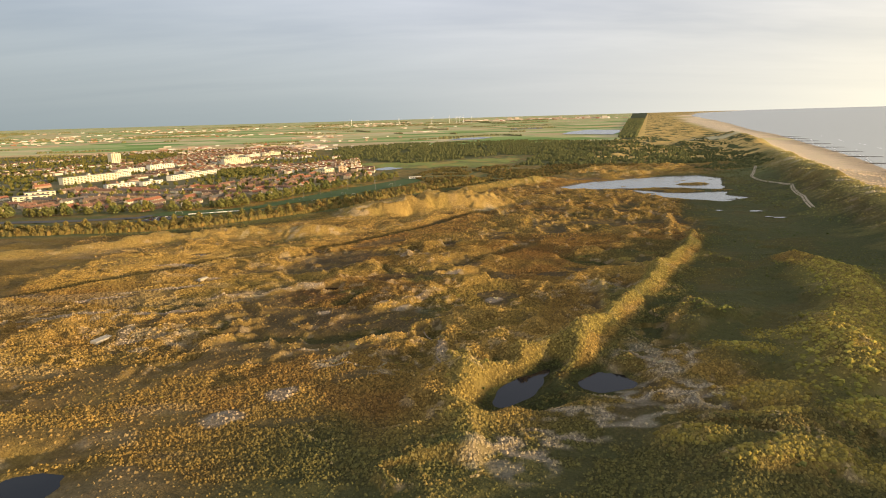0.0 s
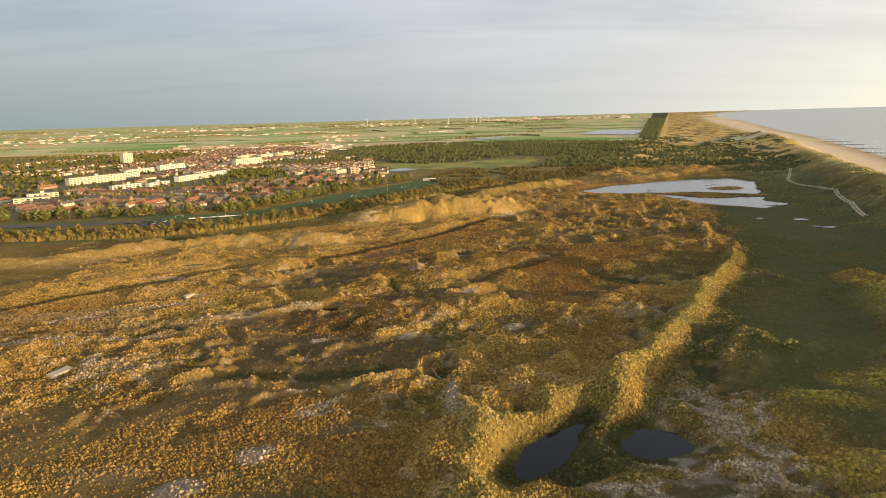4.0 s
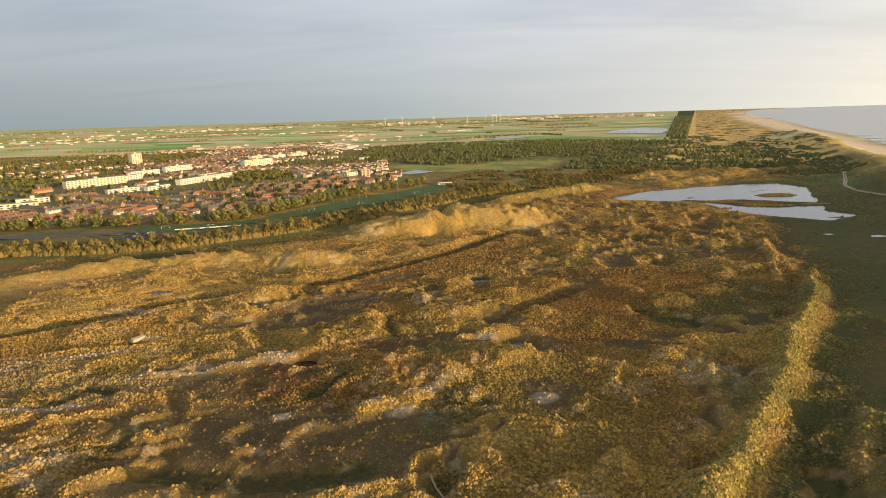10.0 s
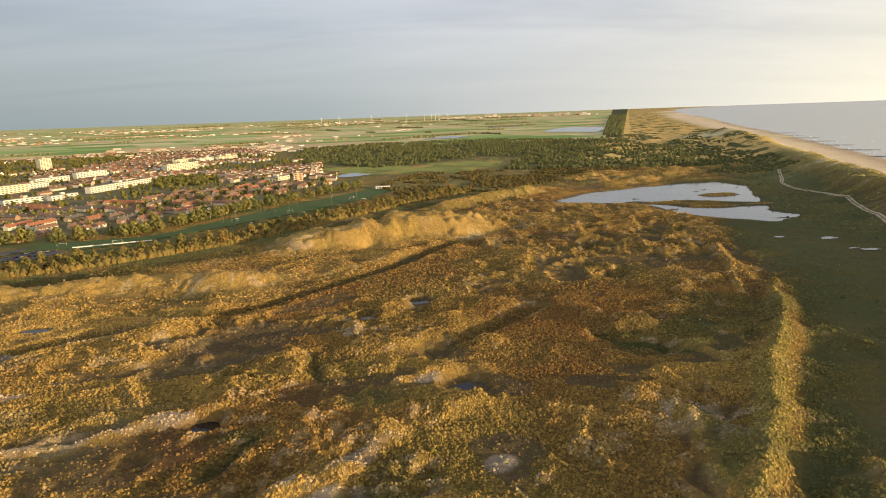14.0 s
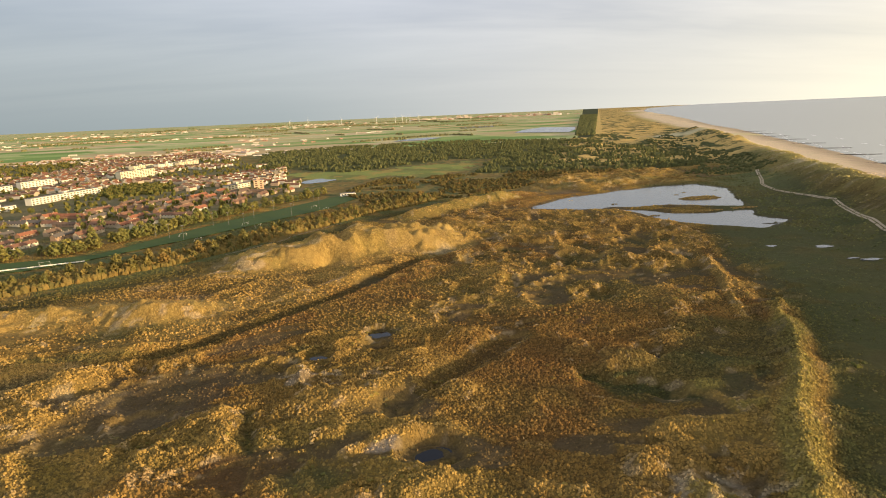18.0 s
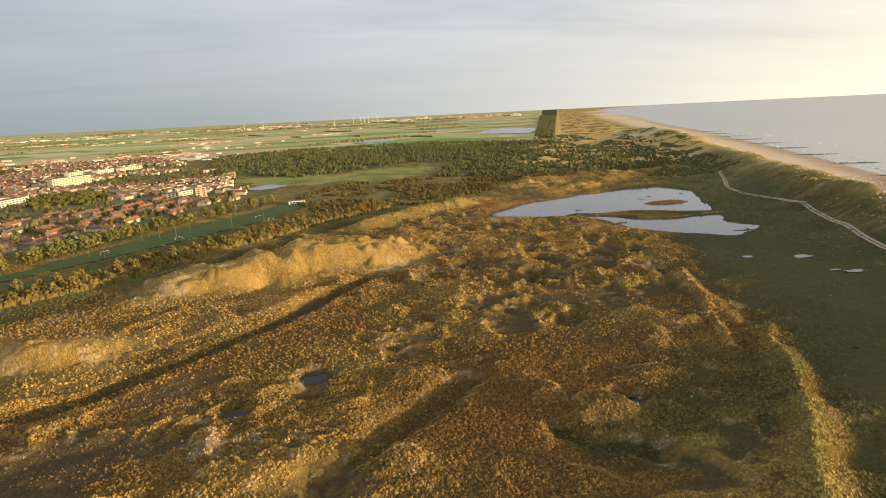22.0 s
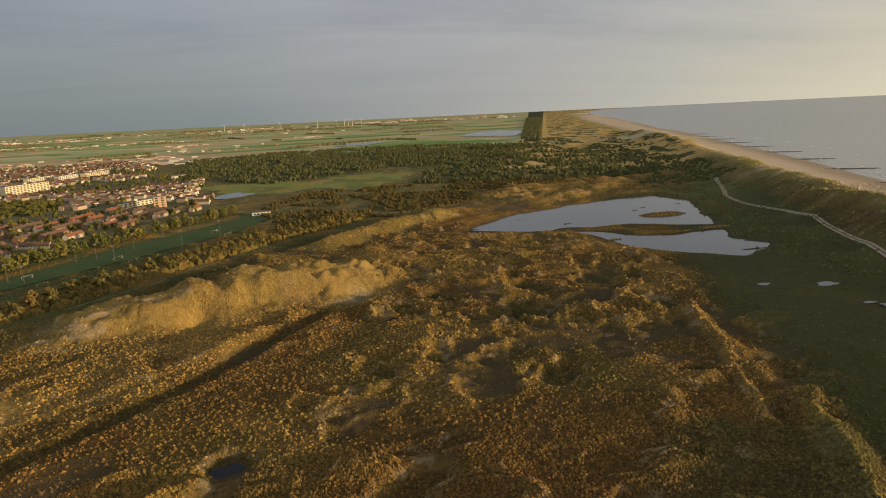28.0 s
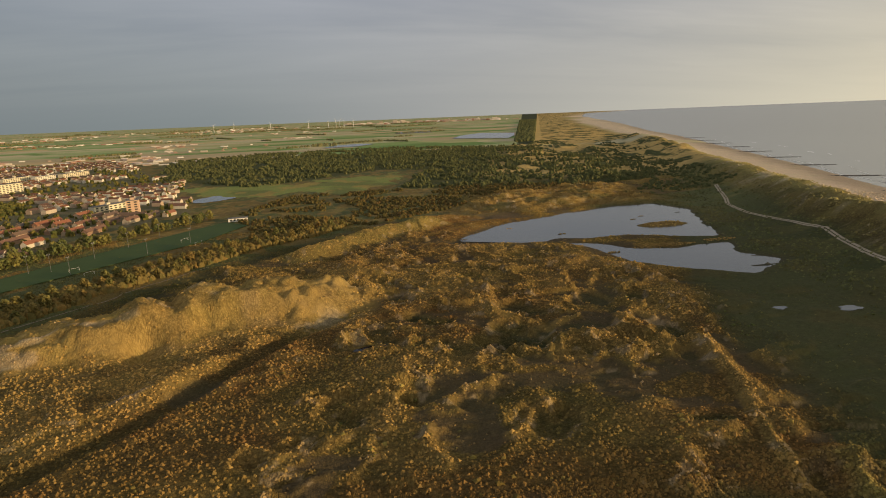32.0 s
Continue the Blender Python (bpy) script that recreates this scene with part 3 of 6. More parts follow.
    ridge(MAIN_RIDGE, 5.6, 6.0, 1.5, 0.2, 2, 0.6)
    ridge(BANK, 4.6, 10, 3.0, 0.8, 4)
    ridge(HILL_A, 8.6, 23, 3.2, 0.3, 6, 1.3)
    ridge(HILL_B, 10.8, 24, 3.2, 0.25, 9, 1.3)
    ridge([(-10, 662), (10, 668)], 6.5, 17, 3.0, 0.1, 31)
    ridge([(-72, 644), (-54, 640)], 3.0, 15, 3.0, 0.1, 32)
    near_hill = 1 - smooth(20, 42, np.minimum(line_distance(x, y, HILL_A)[0], line_distance(x, y, HILL_B)[0]))
    h = h + near_hill * (2.2 * (fbm(wx, wy, 26, 3, 141) - 0.5) + 3.2 * (0.25 - np.abs(fbm(wx, wy, 15, 3, 142) - 0.5) * 2.0) + 1.8 * (fbm(x, y, 6, 3, 143) - 0.5))
    gully = np.abs(fbm(wx + 0.4 * wy, wy * 0.3, 13, 2, 146) - 0.5)
    h = h - near_hill * 1.0 * smooth(0.07, 0.0, gully)
    ridge([(-98, 624), (-80, 631), (-58, 629), (-42, 632)], 1.8, 3.5, 2.0, 0.3, 171)
    ridge([(-22, 640), (4, 652), (34, 650), (44, 662)], 2.0, 3.5, 2.0, 0.3, 172)
    # ledges on the sandy hills
    on_bank = 1 - smooth(8, 24, line_distance(x, y, BANK)[0])
    h = h + on_bank * (2.4 * (0.25 - np.abs(fbm(wx, wy, 18, 3, 144) - 0.5) * 2.0) + 1.4 * (fbm(x, y, 7, 3, 145) - 0.5))
    ledge = np.maximum(near_hill, on_bank)
    f_ = (h + 4.5 * (fbm(wx, wy, 18, 3, 151) - 0.5)) / 2.3
    h = h + ledge * (0.35 + 0.65 * broken) * 0.85 * ((np.floor(f_) + smooth(0.30, 0.66, f_ - np.floor(f_))) * 2.3 - f_ * 2.3)
    ridge([(-37, 618), (-32, 645), (-38, 676)], -6.5, 8, 2.0, 0.3, 10, 1.2)
    ridge(PALE_RIDGE, 7.5, 14, 2.4, 0.3, 11)
    ridge(SCARP_1, 3.0, 6, 2.6, 0.3, 13)
    ridge(SCARP_2, 3.0, 6, 2.6, 0.3, 14)
    ridge(SPUR, 2.6, 5, 2.0, 0.4, 15)
    ridge(DITCH, -1.9, 7.5, 2.4, 0.25, 16, 0.8)
    ridge([(px - 5, py + 6) for px, py in DITCH], 1.2, 5.0, 2.0, 0.3, 17)
    ridge([(px + 6, py - 6) for px, py in DITCH], 1.2, 4.5, 2.0, 0.3, 29)
    ridge(HOLLOW_D, -3.6, 7, 3.0, 0.2, 18)
    for n_, (tall_, wide_, pts) in enumerate(CRESTS_NEAR + CRESTS_EAST + CRESTS_FAR + CRESTS_END):
        ridge(pts, (0.60 if n_ < 22 else 0.72) * tall_, wide_ * (0.80 if n_ < 22 else 0.75), 1.5, 0.45, 200 + n_, 1.6)
    for n_, (tall_, wide_, pts) in enumerate(HOLLOWS_NEAR + HOLLOWS_FAR):
        ridge(pts, 0.8 * tall_, wide_, 3.0, 0.3, 260 + n_, 1.1)
    ridge([(472, 790), (463, 735), (455, 688)], 7.0, 9, 2.0, 0.3, 33)
    for n_, pts in enumerate(([(-72, 492), (-57, 514)], [(-84, 518), (-52, 549)], [(-102, 552), (-77, 586)], [(-38, 557), (-14, 580)], [(-118, 520), (-96, 540)])):
        ridge(pts, 1.3, 3.2, 1.6, 0.3, 340 + n_, 1.2)
    ridge(TRACK_BANK, 2.2, 5, 2.0, 0.3, 20)
    ridge([(-134, 430), (-118, 448), (-108, 474)], 2.4, 7, 2.0, 0.4, 22)
    ridge([(-120, 405), (-107, 424), (-92, 440)], 2.2, 6, 2.0, 0.4, 23)
    ridge([(-38, 303), (-24, 318), (-8, 334)], 2.4, 6, 2.0, 0.4, 24)
    ridge([(98, 372), (118, 366), (138, 362)], 2.6, 6, 2.0, 0.3, 25)
    ridge([(150, 200), (176, 250), (212, 284), (233, 340), (228, 380)], 7.5, 17, 2.0, 0.45, 26)
    ridge([(70, 130), (110, 170), (150, 205)], 4.0, 16, 2.0, 0.4, 27)
    ridge([(110, 258), (128, 280), (132, 300)], 3.0, 6, 2.0, 0.4, 28)
    for cx, cy, rx, ry in GROWN:
        h = h + 0.9 * np.exp(-(((x - cx) / rx) ** 2 + ((y - cy) / ry) ** 2) ** 2)
    for cx, cy, rx, ry in YELLOW:
        h = h + 1.3 * np.exp(-(((x - cx) / rx) ** 2 + ((y - cy) / ry) ** 2) ** 1.5)
    for cx, cy, rx, ry in BUSH_PATCHES:
        h = h + 2.2 * np.exp(-(((x - cx) / rx) ** 2 + ((y - cy) / ry) ** 2) ** 1.5)
    for cx, cy, r, deep, rim in HOLLOWS:
        k = (np.abs(x - cx) < 2.6 * r) & (np.abs(y - cy) < 2.6 * r)
        if not k.any():
            continue
        px, py = x[k], y[k]
        seed = int(cx * 7 + cy) % 97
        wobble = 1 + 1.1 * (fbm(px, py, r * 0.9, 4, seed) - 0.5)
        d = np.hypot((px - cx), (py - cy) * (0.8 + 0.4 * (seed % 3) / 2)) / (r * wobble)
        lee = ((px - cx) * -0.87 + (py - cy) * 0.5) / np.maximum(np.hypot(px - cx, py - cy), 0.1)
        lip = (0.25 + 1.0 * smooth(-0.3, 0.7, lee)) * (0.6 + 0.7 * smooth(0.4, 0.62, fbm(px, py, r * 1.2, 2, seed + 7)))
        h[k] += -1.0 * deep * np.exp(-(d ** 4.5)) + 0.9 * rim * lip * np.exp(-(np.abs(d - 1.14) / 0.15) ** 2)
    # blown-out rims, open towards the sea wind
    arc = random.Random(31)
    for zone, count in (((35, 250, 490, 725), 55), ((-230, -60, 220, 340), 34), ((-60, 130, 230, 340), 30), ((-150, -20, 380, 480), 20), ((215, 400, 960, 1060), 26), ((-90, 30, 690, 760), 10)):
        for _ in range(count):
            cx, cy = arc.uniform(zone[0], zone[1]), arc.uniform(zone[2], zone[3])
            r, tall_, face, span = arc.uniform(4, 11), arc.uniform(0.8, 1.9), 2.62 + arc.uniform(-0.8, 0.8), arc.uniform(0.9, 1.7)
            k = (np.abs(x - cx) < 2.2 * r) & (np.abs(y - cy) < 2.2 * r)
            if not k.any():
                continue
            dx, dy = x[k] - cx, y[k] - cy
            d = np.hypot(dx, dy) * (1 + 0.7 * (fbm(x[k], y[k], r, 3, 3) - 0.5))
            off = np.abs((np.arctan2(dy, dx) - face + math.pi) % (2 * math.pi) - math.pi)
            h[k] += 0.8 * tall_ * np.exp(-((d - r) / (0.7 + 0.08 * r)) ** 2) * (1 - smooth(span * 0.6, span, off)) - 0.6 * tall_ * np.exp(-(d / (0.82 * r)) ** 6)
    for cx, cy, a, b, turn, level in PONDS:
        k = (np.abs(x - cx) < 3 * a) & (np.abs(y - cy) < 3 * a)
        if k.any():
            dx, dy = x[k] - cx, y[k] - cy
            u, v = dx * math.cos(turn) + dy * math.sin(turn), dy * math.cos(turn) - dx * math.sin(turn)
            d = np.hypot(u / a, v / b) + 0.9 * (fbm(x[k], y[k], a * 0.8, 3, int(cx + 300)) - 0.5)
            floor = level + np.clip((d - 1.0) * b * 0.30, -0.9, 3.0)
            m = np.exp(-(d / 1.85) ** 8)
            h[k] = h[k] * (1 - m) + floor * m
    # lake floors and wet meadow
    k = (x > 100) & (x < 480) & (y > 560) & (y < 1000)
    if k.any():
        px, py = x[k], y[k]
        wob = 8 * (fbm(px, py, 18, 3, 41) - 0.5)
        for poly in (LAKE, POOL):
            d, _, _ = line_distance(px, py, poly + poly[:1])
            sd = np.where(inside(px, py, poly), -d, d) + wob
            wet = 1 - smooth(-1, 7, sd)
            h[k] = h[k] * (1 - (1 - smooth(0, 30, sd)) * 0.9)
            h[k] = h[k] + 0.5 * smooth(2, 8, sd) * (1 - smooth(12, 40, sd))
            h[k] = h[k] * (1 - wet) - 0.7 * wet
        di = np.hypot((px - ISLAND[0]) / 22, (py - ISLAND[1]) / 10)
        h[k] = np.maximum(h[k], np.where(di < 1.5, 1.9 * np.exp(-di ** 4) - 0.7, -9))
        for cx, cy, rx, ry in ((342, 694, 7, 2), (331, 670, 9, 2), (345, 716, 6, 2), (256, 734, 7, 2), (240, 765, 5, 2), (245, 812, 4, 1.5), (160, 818, 6, 2), (392, 872, 6, 2)):
            di = np.hypot((px - cx) / rx, (py - cy) / ry) + 1.1 * (fbm(px, py, 5, 3, 45) - 0.5)
            h[k] = np.maximum(h[k], np.where(di < 1.4, 0.75 * np.exp(-di ** 3) - 0.7, -9))
    # foredune and beach
    tall = 17 + 8 * fbm(x, y, 140, 3, 51)
    front = tall * np.exp(-(fd / np.where(fside > 0, 22, 46)) ** 2) * (0.84 + 0.32 * fbm(x, y, 30, 4, 52))
    h = h + front * (1 - far)
    seaward = (fside > 0)
    beach = 3.4 * np.clip(1 - 1 / (1 + (wd / 25) ** 2), 0, 1)
    h = np.where(seaward & (fd > 20), np.maximum(front * (1 - far), 0) + beach * (wside < 0), h)
    h = np.where(wside > 0, -np.minimum(600.0, 0.4 + wd * 0.04), h)
    return h


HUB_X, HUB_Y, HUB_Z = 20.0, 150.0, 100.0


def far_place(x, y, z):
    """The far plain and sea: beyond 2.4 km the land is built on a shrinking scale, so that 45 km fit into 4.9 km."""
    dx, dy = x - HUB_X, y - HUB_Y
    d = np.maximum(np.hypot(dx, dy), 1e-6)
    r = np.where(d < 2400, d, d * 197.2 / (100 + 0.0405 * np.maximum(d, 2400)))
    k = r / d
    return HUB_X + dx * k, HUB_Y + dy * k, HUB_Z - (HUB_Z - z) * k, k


# the darkest green serves for moss and for shade coloured into the cover
C = {n: np.array(c) for n, c in dict(
    heath=(0.245, 0.154, 0.053), russet=(0.25, 0.130, 0.048), gold=(0.42, 0.282, 0.092), olive=(0.245, 0.182, 0.057), green=(0.112, 0.120, 0.050), moss_shade=(0.08, 0.085, 0.032),
    grey=(0.42, 0.365, 0.29), sand=(0.70, 0.56, 0.40), wet=(0.43, 0.34, 0.25), marram=(0.44, 0.36, 0.13), yellow=(0.31, 0.255, 0.08), town=(0.17, 0.15, 0.09), meadow=(0.25, 0.285, 0.085),
    dunegold=(0.47, 0.320, 0.102), rust=(0.20, 0.105, 0.04), mud=(0.13, 0.11, 0.08), pale=(0.50, 0.41, 0.32), slackgreen=(0.135, 0.138, 0.060), dull=(0.150, 0.113, 0.066)).items()}
MEADOW = [(-228, 1365), (-119, 1348), (6, 1366), (173, 1484), (190, 1393), (111, 1225), (-58, 1208), (-152, 1255)]
WOOD = [(-400, 2180), (-186, 2400), (280, 2440), (620, 2150), (640, 1700), (595, 1267), (520, 1140), (373, 1125), (150, 1215), (200, 1400), (240, 1500), (150, 1560), (-72, 1340), (-127, 1400), (-300, 1600)]
TOWN = [(-175, 1270), (-197, 1449), (-420, 1900), (-611, 2351), (-1163, 2302), (-1500, 1900), (-1500, 1000), (-700, 690), (-523, 700), (-351, 705), (-300, 760), (-220, 860), (-190, 960), (-120, 1100)]


def overgrown(x, y):
    """1 where tall tussocks stand, 0 on the low dull turf between them."""
    wx_, wy_ = x + 14 * (fbm(x, y, 18, 3, 311) - 0.5), y + 14 * (fbm(x + 300, y, 18, 3, 312) - 0.5)
    n = fbm(wx_ * 0.8, wy_, 26, 4, 313)
    # drawn out by the wind on the landward side
    n = n + (fbm((wx_ * 0.955 + wy_ * 0.296) * 0.33, wy_ * 0.955 - wx_ * 0.296, 20, 4, 314) - n) * smooth(0, -60, x)
    calm = np.exp(-(((x - 60) / 130) ** 2 + ((y - 440) / 62) ** 2) ** 2)
    calm = np.maximum(calm, 0.8 * np.exp(-(((x + 60) / 150) ** 2 + ((y - 180) / 40) ** 2) ** 2))
    calm = np.maximum(calm, smooth(-70, -130, x) * smooth(340, 400, y))
    calm = np.maximum(calm, smooth(420, 450, y) * smooth(50, 10, x - 0.55 * (y - 470)) * smooth(680, 640, y))
    for cx, cy, rx, ry in GROWN:
        calm = np.maximum(calm, 1.3 * np.exp(-(((x - cx) / rx) ** 2 + ((y - cy) / ry) ** 2) ** 2))
    for cx, cy, rx, ry in FLATS:
        calm = calm - 1.2 * np.exp(-(((x - cx) / rx) ** 2 + ((y - cy) / ry) ** 2) ** 2)
    return smooth(0.47, 0.50, n + 0.13 * calm)


def slack(x, y):
    """1 on the level wet meadow behind the foredune, out to its shadow's edge."""
    fd, fside, _ = line_distance(x, y, FORESHORE)
    a = fbm(x, y, 70, 4, 61)
    # these limits follow the edge of the foredune's shadow
    edge = np.interp(y, [120, 190, 250, 290, 331, 391, 436, 468, 520, 590, 690, 760], [150, 118, 92, 108, 134, 172, 198, 208, 224, 236, 286, 326])
    hump = smooth(2.0, 4.0, np.exp(-(line_distance(x, y, [(150, 200), (176, 250), (212, 284), (233, 340), (228, 380)])[0] / 17) ** 2) * 5)
    return smooth(-14, 22, x - edge + 16 * (a - 0.5)) * (y < 1000) * (fside < 0) * smooth(28, 60, fd) * (1 - 0.8 * hump)


def cover(x, y, h):
    """The colour of what grows on the land, with some shade put into it."""
    out = np.zeros((*np.shape(x), 3))
    a, b, c = fbm(x, y, 70, 4, 61), fbm(x, y, 22, 4, 62), fbm(x, y, 8, 3, 63)
    dune = dune_mask(x, y)
    fd, fside, _ = line_distance(x, y, FORESHORE)
    wd, wside, _ = line_distance(x, y, WATERLINE)

    def lay(mask, colour):
        nonlocal out
        mask = np.clip(mask, 0, 1)[..., None]
        out = out * (1 - mask) + C[colour] * mask

    lay(np.ones(np.shape(x)), "olive")
    lay(smooth(0.36, 0.62, a) * 0.8, "heath")
    lay(smooth(0.5, 0.66, b) * smooth(0.4, 0.6, a) * 0.45, "russet")
    lay(smooth(0.52, 0.66, b) * (1 - smooth(0.4, 0.6, a)) * 0.55, "gold")
    lay(smooth(0.60, 0.72, c) * 0.35, "gold")
    lay(smooth(0.8, 2.2, h) * 0.45 * dune, "gold")
    # the deeper, the darker: hollow shade put in along with the moss
    lay(smooth(-0.8, -2.4, h) * 0.45, "moss_shade")
    lay((1 - overgrown(x, y)) * 0.8 * smooth(1.4, 0.5, h), "dull")
    left = smooth(-90, -170, x) * smooth(330, 400, y)
    lay(left * 0.55, "gold")
    lay(smooth(-10, -60, x) * smooth(300, 230, y) * 0.3, "gold")
    lay(smooth(-70, -120, x) * smooth(370, 330, y) * 0.2, "gold")
    lay(smooth(0.58, 0.68, fbm(x * 0.5, y * 1.1, 18, 4, 64)) * smooth(-40, -120, x) * 0.2, "grey")
    d, s, _ = line_distance(x, y, BANK)
    lay((1 - smooth(8, 22, d)) * 0.8, "dunegold")
    for pts, r in ((HILL_A, 46), (HILL_B, 46)):
        d, s, _ = line_distance(x, y, pts)
        lay((1 - smooth(r * 0.7, r, d)) * 0.95, "dunegold")
        lay((1 - smooth(r * 0.5, r * 0.8, d)) * smooth(0.48, 0.54, b) * 0.8, "olive")
        lay((1 - smooth(r * 0.6, r * 0.9, d)) * smooth(0.54, 0.60, c) * 0.6, "heath")
        lay((1 - smooth(r * 0.6, r * 0.9, d)) * smooth(0.56, 0.62, fbm(x * 0.6, y * 1.4, 10, 3, 67)) * 0.6, "sand")
    d, s, _ = line_distance(x, y, MAIN_RIDGE)
    lay((1 - smooth(2.5, 7.5, d + 10 * (b - 0.5))) * 0.9, "yellow")
    # sea side of the ridge: the foredune's shade put into a green band
    lay((s > 0) * smooth(7, 11, d) * (1 - smooth(22, 34, d)) * 0.8, "green")
    d, s, _ = line_distance(x, y, PALE_RIDGE)
    lay((1 - smooth(12, 26, d + 14 * (b - 0.5))) * 0.9, "yellow")
    lay((1 - smooth(10, 20, d)) * smooth(0.5, 0.58, c) * 0.6, "dunegold")
    for pts in (SCARP_1, SCARP_2):
        d, s, _ = line_distance(x, y, pts)
        lay((1 - smooth(5, 12, d)) * 0.7, "yellow")
    # the band of shade along the ditch, put into the cover colour
    d, s, _ = line_distance(x, y, DITCH)
    lay((1 - smooth(3, 8, d)) * 0.35, "moss_shade")
    d, s, _ = line_distance(x, y, DITCH)
    lay((s < 0) * smooth(3, 10, d) * smooth(80, 40, d) * smooth(0.36, 0.5, b) * (y > 380) * 0.8, "gold")
    lay((s < 0) * smooth(3, 10, d) * smooth(90, 45, d) * smooth(0.40, 0.52, fbm(x, y, 12, 3, 68)) * (y > 420) * 0.7, "dunegold")
    lay((1 - smooth(0.6, 1.1, np.hypot((x + 48) / 46, (y - 340) / 32) + 0.9 * (b - 0.5))) * 0.65, "rust")
    torn = smooth(500, 570, y) * (1 - smooth(840, 920, y)) * smooth(35, 80, x) * (1 - smooth(235, 280, x))
    # low ground between rims: green growth, made dark for its shade
    lay(torn * smooth(0.3, -0.8, h) * 0.55, "green")
    # dip before the wood belt: rank growth, darkened for the hills' shade
    d, s, _ = line_distance(x, y, BELT)
    lay((s > 0) * smooth(60, 26, d + 16 * (b - 0.5)) * smooth(-330, -260, x) * smooth(920, 860, y) * 0.85 * (h < 3.0), "moss_shade")
    # wet green slack on the sea side, the foredune's shade put into its green
    west = slack(x, y)
    lay(west * 0.9, "green")
    lay(west * 0.9 * smooth(380, 520, y), "slackgreen")
    lay(west * smooth(0.48, 0.58, a) * 0.4, "green")
    lay(west * smooth(0.52, 0.62, b) * 0.18, "heath")
    d, s, _ = line_distance(x, y, [(150, 200), (176, 250), (212, 284), (233, 340)])
    lay((1 - smooth(12, 30, d + 20 * (b - 0.5))) * 0.75, "yellow")
    # north end: green growth, the foredune's shade mixed into its colour
    lay(smooth(205, 160, y + 26 * (b - 0.5)) * smooth(-100, -40, x) * 0.85, "green")
    lay((1 - smooth(0.6, 1.2, np.hypot((x - 95) / 85, (y - 452) / 46) + 0.8 * (b - 0.5))) * 0.5, "rust")
    # green at the ridge's south end, also darkened for the shadow there
    lay((1 - smooth(0.6, 1.1, np.hypot((x - 158) / 42, (y - 432) / 34) + 0.8 * (b - 0.5))) * 0.6, "green")
    lay((1 - smooth(0.6, 1.2, np.hypot((x - 122) / 34, (y - 405) / 24) + 0.8 * (b - 0.5))) * 0.6, "green")
    # grass on the blown crests; in the hollows moss, with their shade coloured in
    for lines, reach, what in ((CRESTS_NEAR + CRESTS_EAST + CRESTS_FAR + CRESTS_END, 3.2, "gold"), (HOLLOWS_NEAR + HOLLOWS_FAR, 0.0, "moss_shade")):
        for tall_, wide_, pts in lines:
            xs, ys = [p[0] for p in pts], [p[1] for p in pts]
            k = (x > min(xs) - 15) & (x < max(xs) + 15) & (y > min(ys) - 15) & (y < max(ys) + 15)
            if k.any():
                m = np.zeros(np.shape(x))
                m[k] = 1 - smooth(0.6, 1.2, line_distance(x[k], y[k], pts)[0] / (reach or wide_) + (c[k] - 0.5))
                lay(m * 0.75, what)
    for cx, cy, rx, ry in BUSH_PATCHES:
        lay((1 - smooth(0.6, 1.1, np.hypot((x - cx) / rx, (y - cy) / ry) + 0.8 * (b - 0.5))) * 0.7, "yellow")
    # grey bare ground beside the ponds
    for cx, cy, rx, ry in ((82, 232, 20, 13), (76, 196, 20, 11), (45, 178, 28, 9), (20, 160, 12, 10), (-142, 268, 14, 12), (-12, 312, 13, 12), (95, 333, 14, 9), (-24, 430, 10, 7), (-205, 300, 26, 9), (-40, 232, 20, 8)):
        d = np.hypot((x - cx) / (1.5 * rx), (y - cy) / (1.5 * ry)) + 1.2 * (b - 0.5)
        vein = np.abs(fbm(x * 0.7, y * 1.1, 13, 3, 69) - 0.5)
        by_ponds = 1.0 if cy < 240 and cx > 10 else 0.0
        lay((1 - smooth(0.6, 1.0, d)) * (0.75 + 0.2 * by_ponds) * np.maximum(1 - smooth(0.012 + 0.02 * by_ponds, 0.05 + 0.05 * by_ponds, vein), 0.7 * smooth(0.6, 0.68, c)), "grey")
    lay((1 - smooth(0.55, 1.0, bare_spot(x, y) + 1.3 * (c - 0.5) + 0.7 * (b - 0.5))) * 0.85, "pale")
    for cx, cy, rx, ry in YELLOW:
        lay((1 - smooth(0.6, 1.1, np.hypot((x - cx) / rx, (y - cy) / ry) + 0.9 * (b - 0.5))) * 0.8, "yellow")
    for cx, cy, rx, ry in GREEN_PATCHES:
        lay((1 - smooth(0.6, 1.1, np.hypot((x - cx) / rx, (y - cy) / ry) + 0.9 * (b - 0.5))) * 0.6, "green")
    # dark green pond hollow, its shade mixed into the colour
    lay((np.hypot((x - 30) / 34, (y - 215) / 32) < 1) * smooth(-0.5, -2.0, h), "moss_shade")
    for poly in (LAKE, POOL):
        k = (x > 100) & (x < 480) & (y > 560) & (y < 1000)
        if k.any():
            d, _, _ = line_distance(x[k], y[k], poly + poly[:1])
            m = np.zeros(np.shape(x))
            m[k] = np.where(inside(x[k], y[k], poly), 1, 1 - smooth(0, 9, d)) * 0.8
            lay(m, "mud")
    di = np.hypot((x - ISLAND[0]) / 24, (y - ISLAND[1]) / 11)
    lay((1 - smooth(0.8, 1.2, di)), "gold")
    low = dune * smooth(925, 965, y) * (1 - smooth(1080, 1140, y)) * smooth(150, 200, x) * (1 - smooth(400, 460, x))
    lay(low * 0.85, "heath")
    lay(low * smooth(1.2, 2.6, h) * smooth(0.44, 0.56, c) * 0.7, "dunegold")
